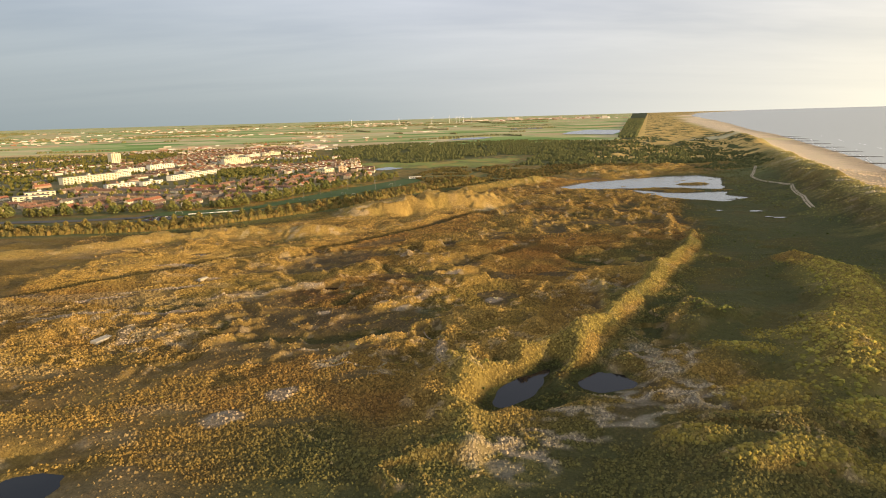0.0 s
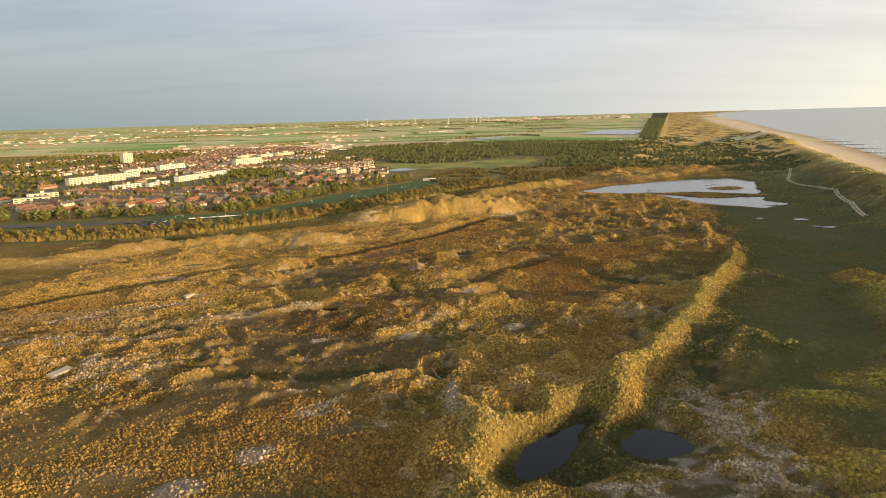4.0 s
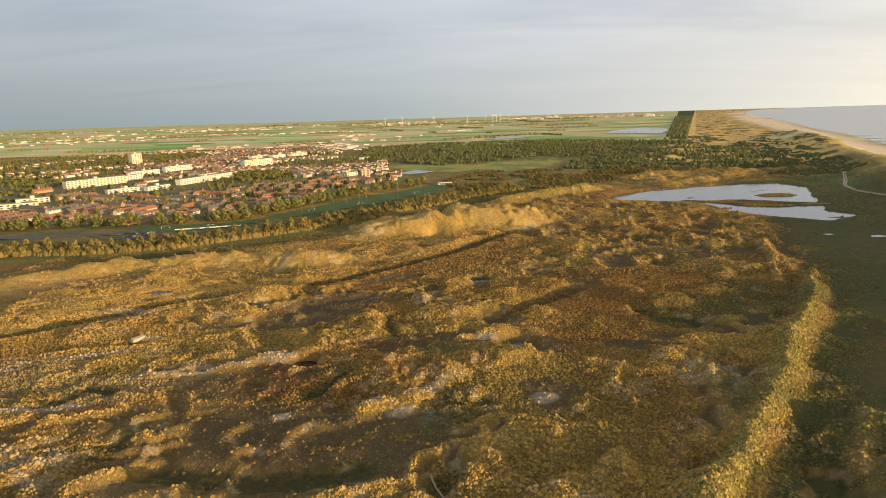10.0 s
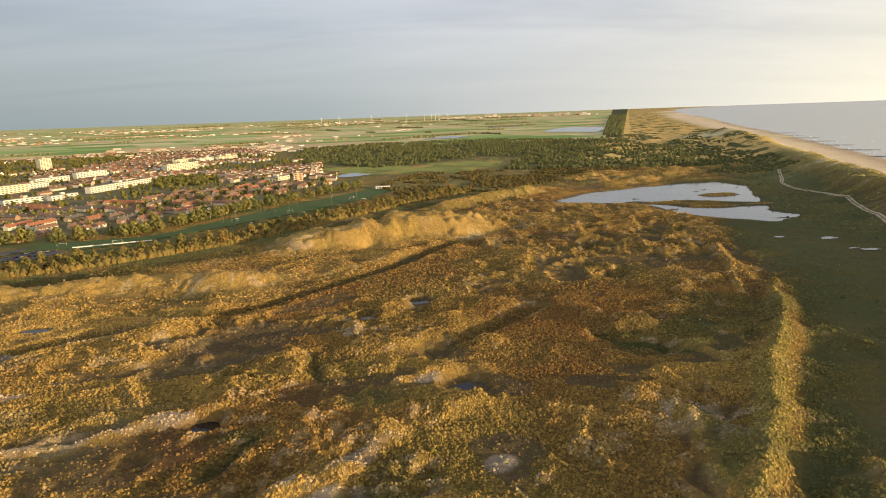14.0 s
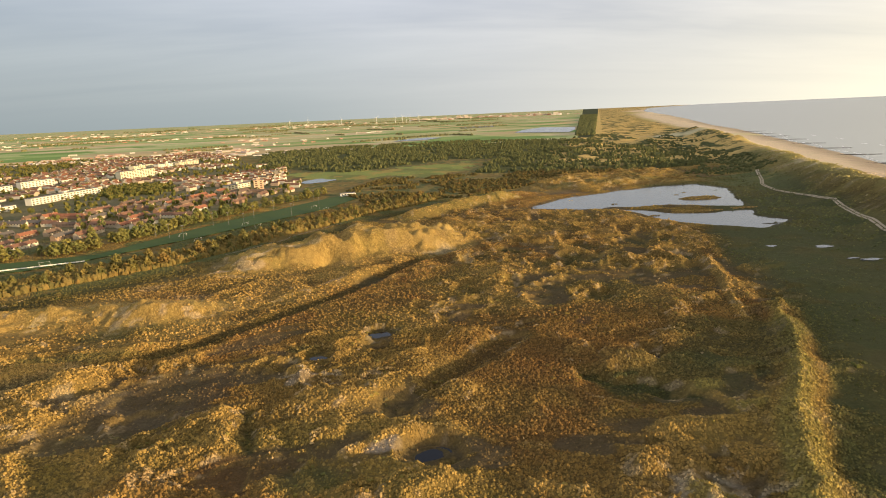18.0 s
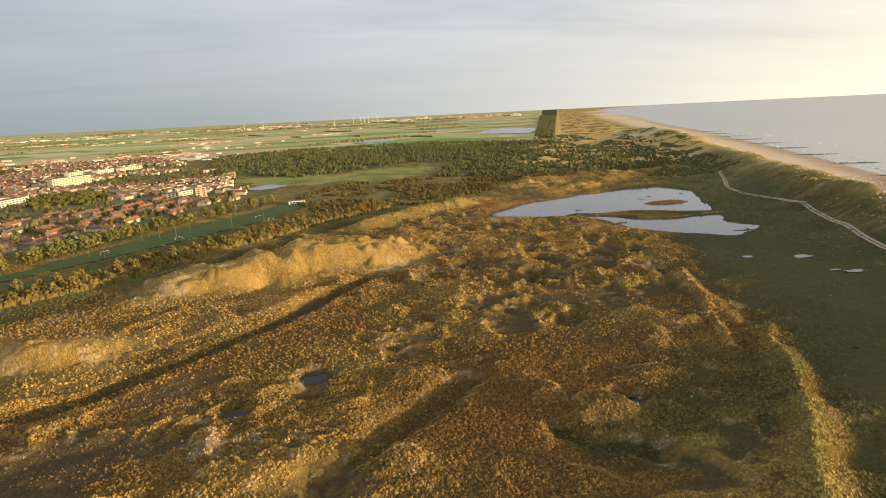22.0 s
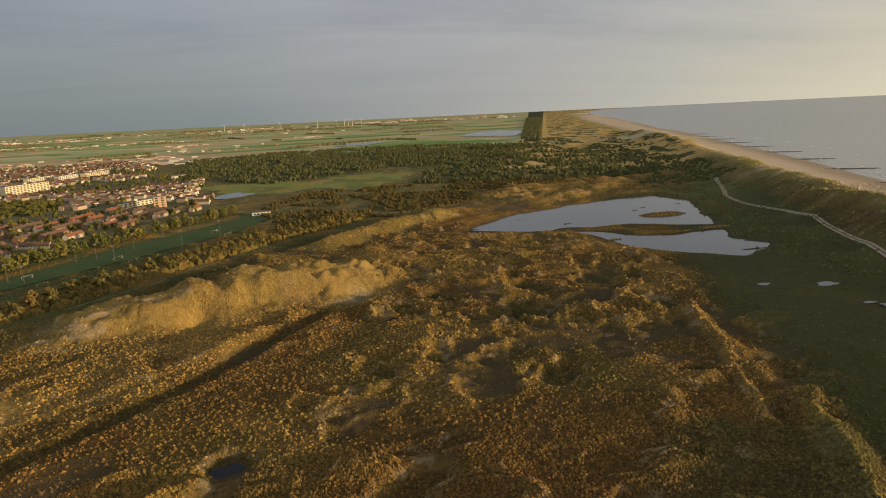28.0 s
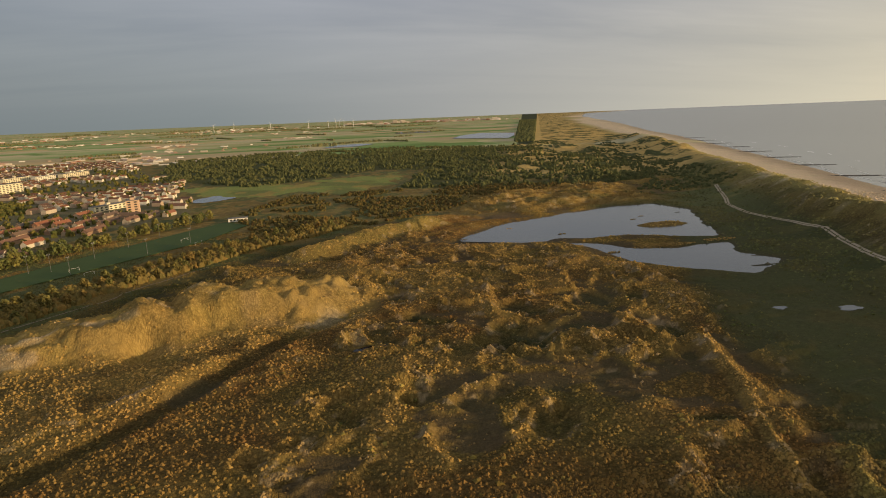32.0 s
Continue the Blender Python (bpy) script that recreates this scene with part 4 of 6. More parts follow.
    lay(low * smooth(0.52, 0.6, b) * 0.6, "green")
    # foredune, beach; shade put into the landward green, sunlight into the crest's paleness
    lay((1 - smooth(60, 110, fd)) * 0.85 * (fside < 0), "green")
    lay((1 - smooth(40, 90, fd)) * smooth(0.5, 0.6, b) * 0.25 * (fside < 0), "marram")
    lay((1 - smooth(12, 26, fd + 14 * (b - 0.5))) * 0.85, "marram")
    lay((1 - smooth(8, 24, fd)) * smooth(0.54, 0.64, b) * 0.8, "sand")
    lay(((fside > 0) & (fd < 30)) * 0.8, "marram")
    lay(((fside > 0)) * smooth(22, 34, fd), "sand")
    lay(((fside > 0)) * (1 - smooth(25, 60, wd + 30 * (a - 0.5))) * smooth(20, 30, fd), "wet")
    # the low sunlit crest: part of its brightness put into pale grass
    lay(1 - smooth(4, 11, line_distance(x, y, [(472, 790), (463, 735), (455, 688)])[0] + 6 * (c - 0.5)), "marram")
    # inland side
    lay((1 - dune) * (y > 380) * (fside < 0), "green")
    lay((1 - dune) * (y > 380) * (fside < 0) * smooth(0.47, 0.56, b) * 0.6, "heath")
    lay((1 - dune) * (y > 900) * (fside < 0) * smooth(0.5, 0.6, c) * 0.35, "gold")
    k = inside(x, y, TOWN)
    lay(k * 0.9, "town")
    lay(k * smooth(0.5, 0.6, b) * 0.6, "green")
    lay(inside(x, y, WOOD) * 0.95, "moss_shade")
    k = inside(x + 60 * (b - 0.5), y + 160 * (a - 0.5), MEADOW)
    lay(k * 0.95, "meadow")
    lay(k * smooth(0.50, 0.60, a) * 0.5, "green")
    lay(k * smooth(0.54, 0.64, b) * 0.6, "gold")
    south = dune * smooth(1250, 1450, y) * (fside < 0)
    lay(south * 0.9, "gold")
    return out


def dress(col, slope, x, y):
    """Steep faces are bare and gold, level tops of the sandy hills grow over."""
    dune = dune_mask(x, y) * (y < 1150) * (1 - 0.8 * slack(x, y)) * smooth(8, 14, line_distance(x, y, DITCH)[0]) * (0.3 + 0.7 * smooth(10, 18, line_distance(x, y, MAIN_RIDGE)[0]))
    n = fbm(x, y, 6, 3, 83)
    hill = 1 - smooth(30, 44, np.minimum(line_distance(x, y, HILL_A)[0], line_distance(x, y, HILL_B)[0]))
    for mask, what in ((hill * (1 - smooth(0.16, 0.34, slope + 0.5 * (n - 0.5))) * 0.6, "olive"), (dune * smooth(0.28, 0.5, slope) * 0.45, "gold"),
                       (dune * smooth(0.3, 0.5, slope) * smooth(0.6, 0.68, n) * (1 - hill) * 0.35, "sand")):
        col = col * (1 - mask[:, None]) + C[what] * mask[:, None]
    return col


def farmland(x, y):
    """1 on the polder fields behind the town and the wood."""
    d, side, _ = line_distance(x, y, [(-3000, 2300), (-1500, 2350), (-1163, 2320), (-611, 2370), (-400, 2230), (-186, 2440), (280, 2480), (640, 2200), (760, 2500), (2000, 6300), (4200, 12500), (15000, 45000)])
    m = np.where(side < 0, smooth(0, 60, d), 0.0)
    town_gap = (x < -420) & (y > 1500) & (y < 2400) & (x > -3000)
    return np.where(y > 1500, m, 0.0) * ~town_gap


def spread(lo, hi, step, first, last, grow, grow_far, back=1.12):
    mids = list(np.arange(lo, hi, step))
    s, p, up_ = step, hi, []
    while p < last:
        up_.append(p)
        p += s
        s *= grow if p < 2600 else grow_far
    s, p, down = step, lo - step, []
    while p > first:
        down.append(p)
        s *= back
        p -= s
    return np.array(down[::-1] + mids + up_ + [last])


def sheet_mesh(name, X, Y, Z, keep=None):
    """A mesh over a grid of places."""
    ny, nx = X.shape
    me = bpy.data.meshes.new(name)
    idx = np.arange(nx * ny).reshape(ny, nx)
    q = np.stack([idx[:-1, :-1], idx[:-1, 1:], idx[1:, 1:], idx[1:, :-1]], -1).reshape(-1, 4)
    raw_mesh(me, np.stack([X, Y, Z], -1).reshape(-1, 3), q)
    return me


def raw_mesh(me, verts, faces, flat=False):
    n = faces.shape[1]
    me.vertices.add(len(verts))
    me.vertices.foreach_set("co", np.ascontiguousarray(verts, np.float32).ravel())
    me.loops.add(faces.size)
    me.loops.foreach_set("vertex_index", np.ascontiguousarray(faces, np.int32).ravel())
    me.polygons.add(len(faces))
    me.polygons.foreach_set("loop_start", np.arange(0, faces.size, n, dtype=np.int32))
    me.polygons.foreach_set("use_smooth", np.full(len(faces), not flat))
    me.update(calc_edges=True)


def colour_attr(me, name, rgb):
    at = me.attributes.new(name, "FLOAT_COLOR", "POINT")
    at.data.foreach_set("color", np.concatenate([rgb, np.ones((len(rgb), 1))], 1).astype(np.float32).ravel())


gx = spread(-215, 235, 1.25, -45000, 45000, 1.045, 1.18, 1.07)
gy = spread(140, 560, 1.25, -45000, 45000, 1.03, 1.10)
gy = np.concatenate([gy[gy < 560], np.arange(560, 720, 1.6), np.arange(720, 1080, 3.3), spread(1080, 1084, 3.3, 1070, 45000, 1.03, 1.10)[4:]])
GX, GY = np.meshgrid(gx, gy)
flat_x, flat_y = GX.ravel(), GY.ravel()
GZ = height(flat_x, flat_y)
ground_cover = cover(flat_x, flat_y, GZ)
rise_y, rise_x = np.gradient(GZ.reshape(GX.shape), gy, gx)
ground_cover = dress(ground_cover, np.hypot(rise_x, rise_y).ravel(), flat_x, flat_y)
farm = farmland(flat_x, flat_y)
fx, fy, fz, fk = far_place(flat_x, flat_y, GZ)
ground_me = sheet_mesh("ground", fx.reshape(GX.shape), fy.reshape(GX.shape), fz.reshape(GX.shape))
hilly = np.minimum(np.minimum(line_distance(flat_x, flat_y, HILL_A)[0], line_distance(flat_x, flat_y, HILL_B)[0]), line_distance(flat_x, flat_y, BANK)[0] + 10)
tuft_shade = 0.36 * dune_mask(flat_x, flat_y) * smooth(930, 800, flat_y) * (0.35 + 0.65 * smooth(24, 44, hilly))   # the ground's colour is darkened under the tufts, as by their shade
colour_attr(ground_me, "cover", ground_cover * (1 - tuft_shade)[:, None])
at = ground_me.attributes.new("plan", "FLOAT_VECTOR", "POINT")
at.data.foreach_set("vector", np.stack([flat_x, flat_y, 0 * flat_x], -1).astype(np.float32).ravel())
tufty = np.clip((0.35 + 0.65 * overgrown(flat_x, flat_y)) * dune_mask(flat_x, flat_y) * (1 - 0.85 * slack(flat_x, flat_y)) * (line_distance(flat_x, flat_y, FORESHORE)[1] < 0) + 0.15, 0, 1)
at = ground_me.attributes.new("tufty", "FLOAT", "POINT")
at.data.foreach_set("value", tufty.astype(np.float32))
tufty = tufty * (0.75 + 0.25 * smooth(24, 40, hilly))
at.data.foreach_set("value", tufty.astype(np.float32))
south = dune_mask(flat_x, flat_y) * smooth(1180, 1300, flat_y) * (line_distance(flat_x, flat_y, FORESHORE)[1] < 0)
at = ground_me.attributes.new("thicket", "FLOAT", "POINT")
at.data.foreach_set("value", south.astype(np.float32))
at = ground_me.attributes.new("farmland", "FLOAT", "POINT")
at.data.foreach_set("value", farm.astype(np.float32))
ground_me.materials.append(M_ground)
ground = tagged(new("ground", ground_me), "rolling dune land with heath, dry grass, sand and far fields", "ground", kind="structure")


LAND = GZ.reshape(GX.shape)


def ground_z(x, y):
    """Height of the land's sheet at a place."""
    i = int(np.clip(np.searchsorted(gx, x) - 1, 0, len(gx) - 2))
    j = int(np.clip(np.searchsorted(gy, y) - 1, 0, len(gy) - 2))
    a, b = (x - gx[i]) / (gx[i + 1] - gx[i]), (y - gy[j]) / (gy[j + 1] - gy[j])
    return float((LAND[j, i] * (1 - a) + LAND[j, i + 1] * a) * (1 - b) + (LAND[j + 1, i] * (1 - a) + LAND[j + 1, i + 1] * a) * b)


# ---- water ----
def water_sheet(name, pts, z, mat, label, category="water"):
    """A level sheet of water over an area; the banks rise through it."""
    bm = bmesh.new()
    bm.faces.new([bm.verts.new((x, y, z)) for x, y in pts])
    bmesh.ops.triangulate(bm, faces=bm.faces[:])
    me = bpy.data.meshes.new(name)
    bm.to_mesh(me), bm.free()
    me.materials.append(mat)
    return tagged(new(name, me), label, category, kind="structure")


water_sheet("lake_water", [(158, 812), (232, 775), (245, 690), (300, 645), (365, 668), (362, 741), (372, 745), (432, 880), (415, 955), (280, 930), (150, 840)], -0.25, M_lake, "shallow grey dune lake reflecting the evening sky", "lake")
for cx, cy, a, b, turn, level in PONDS:
    ring = [(1.5 * a * math.cos(i * 0.3927), 1.5 * b * math.sin(i * 0.3927)) for i in range(16)]
    water_sheet("pond_water", [(cx + u * math.cos(turn) - v * math.sin(turn), cy + u * math.sin(turn) + v * math.cos(turn)) for u, v in ring], level, M_pond, "small dark pond in a dune hollow", "pond")
for cx, cy, a, b in ((277, 592, 4, 3), (309, 581, 7, 4), (312, 543, 9, 3), (304, 549, 4, 2)):
    z = ground_z(cx, cy)
    water_sheet("puddle_water", [(cx + a * q * math.cos(i * 0.45), cy + b * q * math.sin(i * 0.45)) for i, q in ((i, 0.55 + 0.6 * random.random()) for i in range(14))], z + 0.35, M_lake, "pale puddle on the wet green slack", "puddle")
water_sheet("meadow_pond_water", [(-116 + q * 30 * math.cos(i * 0.35), 1212 + q * 34 * math.sin(i * 0.35)) for i, q in ((i, 0.7 + 0.45 * random.Random(i // 2).random()) for i in range(18))], 0.6, M_lake, "grey pond on a meadow beside the town", "pond")
# the sea, out to the horizon
sx = np.concatenate([[0, 30, 70, 120, 200, 320], np.geomspace(480, 60000, 36)])
sy = np.concatenate([-np.geomspace(45000, 300, 18), np.linspace(-200, 3000, 34), np.geomspace(3300, 45000, 26)])
shore_x = np.interp(sy, [p[1] for p in WATERLINE], [p[0] for p in WATERLINE])
shore_x = np.where(sy < -400, 260 + (sy + 400) * 0.45, shore_x)
SX, SY = shore_x[:, None] - 12 + sx[None, :], np.repeat(sy[:, None], len(sx), 1)
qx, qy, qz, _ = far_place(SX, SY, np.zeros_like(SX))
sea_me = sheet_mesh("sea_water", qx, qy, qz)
sea_me.normals_split_custom_set_from_vertices([(0.0, 0.0, 1.0)] * len(sea_me.vertices))   # level water all the way out
sea_me.materials.append(M_sea)
tagged(new("sea_water", sea_me), "grey evening sea with low swell", "sea", kind="structure")

# ---- plants of the dune land ----
def clump_mesh(name, px, py, pz, rad, tall, rgb, rng, sides=4, mat=None):
    """Many small uneven tufts joined in one mesh: a leaning dome of two rings and a tip for each."""
    n = len(px)
    ang = rng.random((n, 1)) * 6.283 + np.arange(sides)[None, :] * (6.283 / sides)
    lean = (rng.random((n, 2)) - 0.5) * rad[:, None] * 0.7
    v = np.zeros((n, 2 * sides + 1, 3))
    for ring, (k, zf) in enumerate(((1.0, -0.15), (0.78, 0.62))):
        rr = rad[:, None] * k * (0.65 + 0.7 * rng.random((n, sides)))
        v[:, ring * sides:(ring + 1) * sides, 0] = px[:, None] + rr * np.cos(ang) + lean[:, :1] * ring * 0.6
        v[:, ring * sides:(ring + 1) * sides, 1] = py[:, None] + rr * np.sin(ang) + lean[:, 1:] * ring * 0.6
        v[:, ring * sides:(ring + 1) * sides, 2] = pz[:, None] + tall[:, None] * zf * (0.75 + 0.5 * rng.random((n, sides)) * (ring > 0))
    v[:, -1] = np.stack([px + lean[:, 0], py + lean[:, 1], pz + tall], -1)
    f = []
    for i in range(sides):
        j = (i + 1) % sides
        f += [(i, j, sides + j), (i, sides + j, sides + i), (sides + i, sides + j, 2 * sides)]
    faces = (np.arange(n)[:, None, None] * (2 * sides + 1) + np.array(f)[None]).reshape(-1, 3)
    me = bpy.data.meshes.new(name)
    raw_mesh(me, v.reshape(-1, 3), faces, flat=True)
    if rgb is not None:
        colour_attr(me, "cover", np.repeat(rgb, 2 * sides + 1, 0))
    me.materials.append(mat or M_tuft)
    return me


def tuft_mesh(name, px, py, pz, rad, tall, rgb, rng, sides=4):
    """Many low tussocks joined in one mesh: an uneven ring drawn up to a leaning tip."""
    n = len(px)
    ang = rng.random((n, 1)) * 6.283 + np.arange(sides)[None, :] * (6.283 / sides)
    rr = rad[:, None] * (0.6 + 0.7 * rng.random((n, sides)))
    v = np.zeros((n, sides + 1, 3))
    v[:, :sides, 0], v[:, :sides, 1] = px[:, None] + rr * np.cos(ang), py[:, None] + rr * np.sin(ang)
    v[:, :sides, 2] = pz[:, None] - 0.12
    tip = (rng.random((n, 2)) - 0.5) * rad[:, None] * 0.9
    v[:, -1] = np.stack([px + tip[:, 0], py + tip[:, 1], pz + tall], -1)
    f = np.array([(i, (i + 1) % sides, sides) for i in range(sides)])
    faces = (np.arange(n)[:, None, None] * (sides + 1) + f[None]).reshape(-1, 3)
    me = bpy.data.meshes.new(name)
    raw_mesh(me, v.reshape(-1, 3), faces, flat=True)
    colour_attr(me, "cover", np.repeat(rgb, sides + 1, 0))
    me.materials.append(M_tuft)
    return me


rng = np.random.default_rng(5)


def scatter(n, x0, x1, y0, y1, bias=1.0):
    """Places spread over a stretch of the dune land."""
    py = y0 + (y1 - y0) * rng.random(n) ** bias
    px = x0 + (x1 - x0) * rng.random(n)
    k = (np.abs(px - 10) < 0.82 * py + 15)
    return px[k], py[k]


def plant(name, n, region, size, shape, tint, keep, label, category, low=False):
    px, py = scatter(n, *region)
    h = height(px, py)
    k = keep(px, py, h) > rng.random(len(px))
    for cx, cy, a, b, turn, level in PONDS:
        k &= ~((np.hypot((px - cx) / (2.0 * a), (py - cy) / (2.0 * a)) < 1) & (h < level + 0.25))
    k &= ~((px > 120) & (px < 440) & (py > 630) & (py < 960) & (h < 0.0))
    px, py, h = px[k], py[k], h[k]
    col = cover(px, py, h) * (np.array(tint)[None] * (0.85 + 0.3 * rng.random((len(px), 1))))
    if low:
        col = col * 0.4 + 0.6 * dress(col, np.hypot(height(px + 0.8, py) - h, height(px, py + 0.8) - h) / 0.8, px, py)
    rad = size[0] + (size[1] - size[0]) * rng.random(len(px)) ** 2
    make = tuft_mesh if low else clump_mesh
    me = make(name, px, py, h, rad, rad * (shape[0] + (shape[1] - shape[0]) * rng.random(len(px))), col, rng)
    return tagged(new(name, me), label, category, kind="stuff")


def on_hills(x, y):
    return 1 - smooth(24, 38, np.minimum(np.minimum(line_distance(x, y, HILL_A)[0], line_distance(x, y, HILL_B)[0]), line_distance(x, y, BANK)[0] + 12))


def dense(x, y, h):
    grown = np.maximum(overgrown(x, y), smooth(0.7, 1.5, h)) * (0.12 + 0.88 * smooth(0.7, 1.1, bare_spot(x, y) + 0.8 * (fbm(x, y, 8, 3, 63) - 0.5)))
    torn = smooth(500, 570, y) * (1 - smooth(840, 920, y)) * smooth(35, 80, x) * (1 - smooth(235, 280, x))
    grown = grown * (1 - torn * 0.6 * smooth(1.3, 0.5, h))
    return (0.16 + 0.84 * grown) * (0.35 + 0.65 * smooth(-1.5, 0.0, h)) * (1 - 0.9 * slack(x, y)) * (1 - 0.85 * on_hills(x, y))


plant("heather_tufts", 330000, (-270, 290, 118, 480, 0.95), (0.34, 0.86), (0.6, 1.0), (0.93, 0.91, 0.82), dense, "brown heather and dry grass tufts covering the dunes", "heather", True)
plant("dune_scrub_tufts", 145000, (-330, 330, 450, 930, 0.9), (0.42, 1.0), (0.6, 1.0), (1.02, 0.95, 0.87), dense, "low brown scrub and grass tufts on the farther dunes", "scrub", True)
plant("lake_dune_tufts", 34000, (110, 470, 925, 1140, 1.0), (0.5, 1.3), (0.6, 1.0), (0.95, 0.93, 0.86), lambda x, y, h: dune_mask(x, y) * (0.25 + 0.75 * smooth(0.45, 0.52, fbm(x, y, 22, 3, 89))), "golden grass and brown scrub tufts behind the dune lake", "scrub", True)
plant("marram_tufts", 36000, (-300, 320, 120, 720, 0.8), (0.3, 0.6), (0.6, 1.0), (1.1, 1.04, 0.92), lambda x, y, h: (1 - 0.93 * on_hills(x, y)) * smooth(0.6, 2.4, h) * (0.3 + 0.7 * smooth(0.45, 0.6, fbm(x, y, 10, 3, 75))), "pale golden marram grass on dune crests", "grass", True)
plant("dune_bushes", 9000, (-300, 320, 120, 760, 0.9), (0.5, 1.2), (0.5, 0.9), (0.75, 0.85, 0.7), lambda x, y, h: smooth(0.52, 0.66, fbm(x, y, 40, 3, 77)) * 0.8 * smooth(14, 24, line_distance(x, y, MAIN_RIDGE)[0]) * (1 - on_hills(x, y)), "low grey-green willow bushes among the dunes", "bush")
plant("ridge_bushes", 5200, (120, 270, 170, 420, 1.0), (0.6, 1.6), (0.6, 1.0), (1.1, 1.15, 0.8), lambda x, y, h: smooth(2.0, 4.5, h) * 0.9 * smooth(14, 24, line_distance(x, y, MAIN_RIDGE)[0]), "yellow-green thorn bushes on a low dune ridge", "bush")
def in_patches(x, y, h):
    m = np.zeros(np.shape(x))
    for cx, cy, rx, ry in BUSH_PATCHES:
        m = np.maximum(m, 1 - smooth(0.7, 1.15, np.hypot((x - cx) / rx, (y - cy) / ry) + 0.7 * (fbm(x, y, 9, 3, 78) - 0.5)))
    return m


plant("ridge_grass", 9000, (40, 215, 220, 475, 1.0), (0.35, 0.9), (0.6, 1.0), (0.85, 0.87, 0.75), lambda x, y, h: (1 - smooth(3.5, 8, line_distance(x, y, MAIN_RIDGE)[0] + 6 * (fbm(x, y, 9, 3, 88) - 0.5))) * 0.9, "yellow-green grass and small bushes along the long dune ridge", "grass")
plant("creeping_willow", 9000, (50, 200, 122, 280, 1.0), (0.45, 1.0), (0.8, 1.2), (1.15, 1.1, 0.8), in_patches, "round yellow-green creeping willow bushes near the ponds", "bush")
plant("foredune_tufts", 26000, (330, 640, 400, 1150, 0.9), (0.6, 2.0), (0.5, 1.0), (0.95, 0.95, 0.9), lambda x, y, h: 0.25 + 0.75 * smooth(0.42, 0.6, fbm(x, y, 30, 3, 79)), "marram and low thorn scrub on the foredune", "scrub", True)


# reeds standing in the lake's shallows
rx_, ry_ = [], []
for cx, cy, a, b, n in ((210, 852, 3, 1, 10), (246, 812, 4, 1, 16), (335, 853, 3, 1, 10), (349, 866, 3, 1, 10), (256, 734, 5, 1.5, 24), (ISLAND[0], ISLAND[1], 19, 8, 420), (300, 742, 26, 5, 220), (350, 745, 14, 4, 120)):
    q, t_ = np.sqrt(rng.random(n)), rng.random(n) * 6.283
    rx_.append(cx + a * q * np.cos(t_)), ry_.append(cy + b * q * np.sin(t_))
rx_, ry_ = np.concatenate(rx_), np.concatenate(ry_)
rr_ = 0.4 + 0.6 * rng.random(len(rx_))
reed_rgb = np.array((0.30, 0.20, 0.07)) * (0.6 + 0.7 * rng.random((len(rx_), 1)))
tagged(new("reed_beds", clump_mesh("reed_beds", rx_, ry_, np.maximum(height(rx_, ry_), -0.4), rr_, rr_ * 0.7, reed_rgb, rng)), "brown reed beds on the island and in the lake's shallows", "reeds", kind="stuff")


# ---- parts and things ----
def part(name, bm, mat, parent=None, label=""):
    me = bpy.data.meshes.new(name)
    bm.to_mesh(me), bm.free()
    me.materials.append(mat)
    ob = new(name, me)
    if parent is not None:
        ob.parent = parent
    if label:
        ob["label"] = label
    return ob


def box(bm, x0, x1, y0, y1, z0, z1):
    v = [bm.verts.new(p) for p in ((x0, y0, z0), (x1, y0, z0), (x1, y1, z0), (x0, y1, z0), (x0, y0, z1), (x1, y0, z1), (x1, y1, z1), (x0, y1, z1))]
    for f in ((0, 3, 2, 1), (4, 5, 6, 7), (0, 1, 5, 4), (1, 2, 6, 5), (2, 3, 7, 6), (3, 0, 4, 7)):
        bm.faces.new([v[i] for i in f])
    return v


def tube(bm, base, top, r0, r1, n=6):
    a, b = Vector(base), Vector(top)
    ax = (b - a).normalized()
    u = ax.orthogonal().normalized()
    w_ = ax.cross(u)
    rings = []
    for c, r in ((a, r0), (b, r1)):
        rings.append([bm.verts.new(c + (u * math.cos(i * 6.2832 / n) + w_ * math.sin(i * 6.2832 / n)) * r) for i in range(n)])
    for i in range(n):
        j = (i + 1) % n
        bm.faces.new((rings[0][i], rings[0][j], rings[1][j], rings[1][i]))
    bm.faces.new(rings[1]), bm.faces.new(rings[0][::-1])


def leaf_clumps(centres, radii, rnd, squash=0.8):
    """Uneven leafy clumps: small jagged solids, joined."""
    verts, faces = [], []
    for (cx, cy, cz), r in zip(centres, radii):
        o = len(verts)
        ring = []
        for lev, (rr, zz) in enumerate(((0.55, -0.7), (1.0, -0.1), (0.75, 0.55))):
            for i in range(5):
                a = i * 1.2566 + lev * 0.63 + rnd.uniform(-0.3, 0.3)
                q = r * rr * rnd.uniform(0.65, 1.3)
                verts.append((cx + q * math.cos(a), cy + q * math.sin(a), cz + r * squash * (zz + rnd.uniform(-0.2, 0.2))))
        verts.append((cx + rnd.uniform(-0.3, 0.3) * r, cy + rnd.uniform(-0.3, 0.3) * r, cz + r * squash * rnd.uniform(0.85, 1.2)))
        for lev in range(2):
            for i in range(5):
                j = (i + 1) % 5
                p = o + lev * 5
                faces += [(p + i, p + j, p + 5 + j), (p + i, p + 5 + j, p + 5 + i)]
        faces += [(o + 10 + i, o + 10 + (i + 1) % 5, o + 15) for i in range(5)]
    return np.array(verts), np.array(faces)


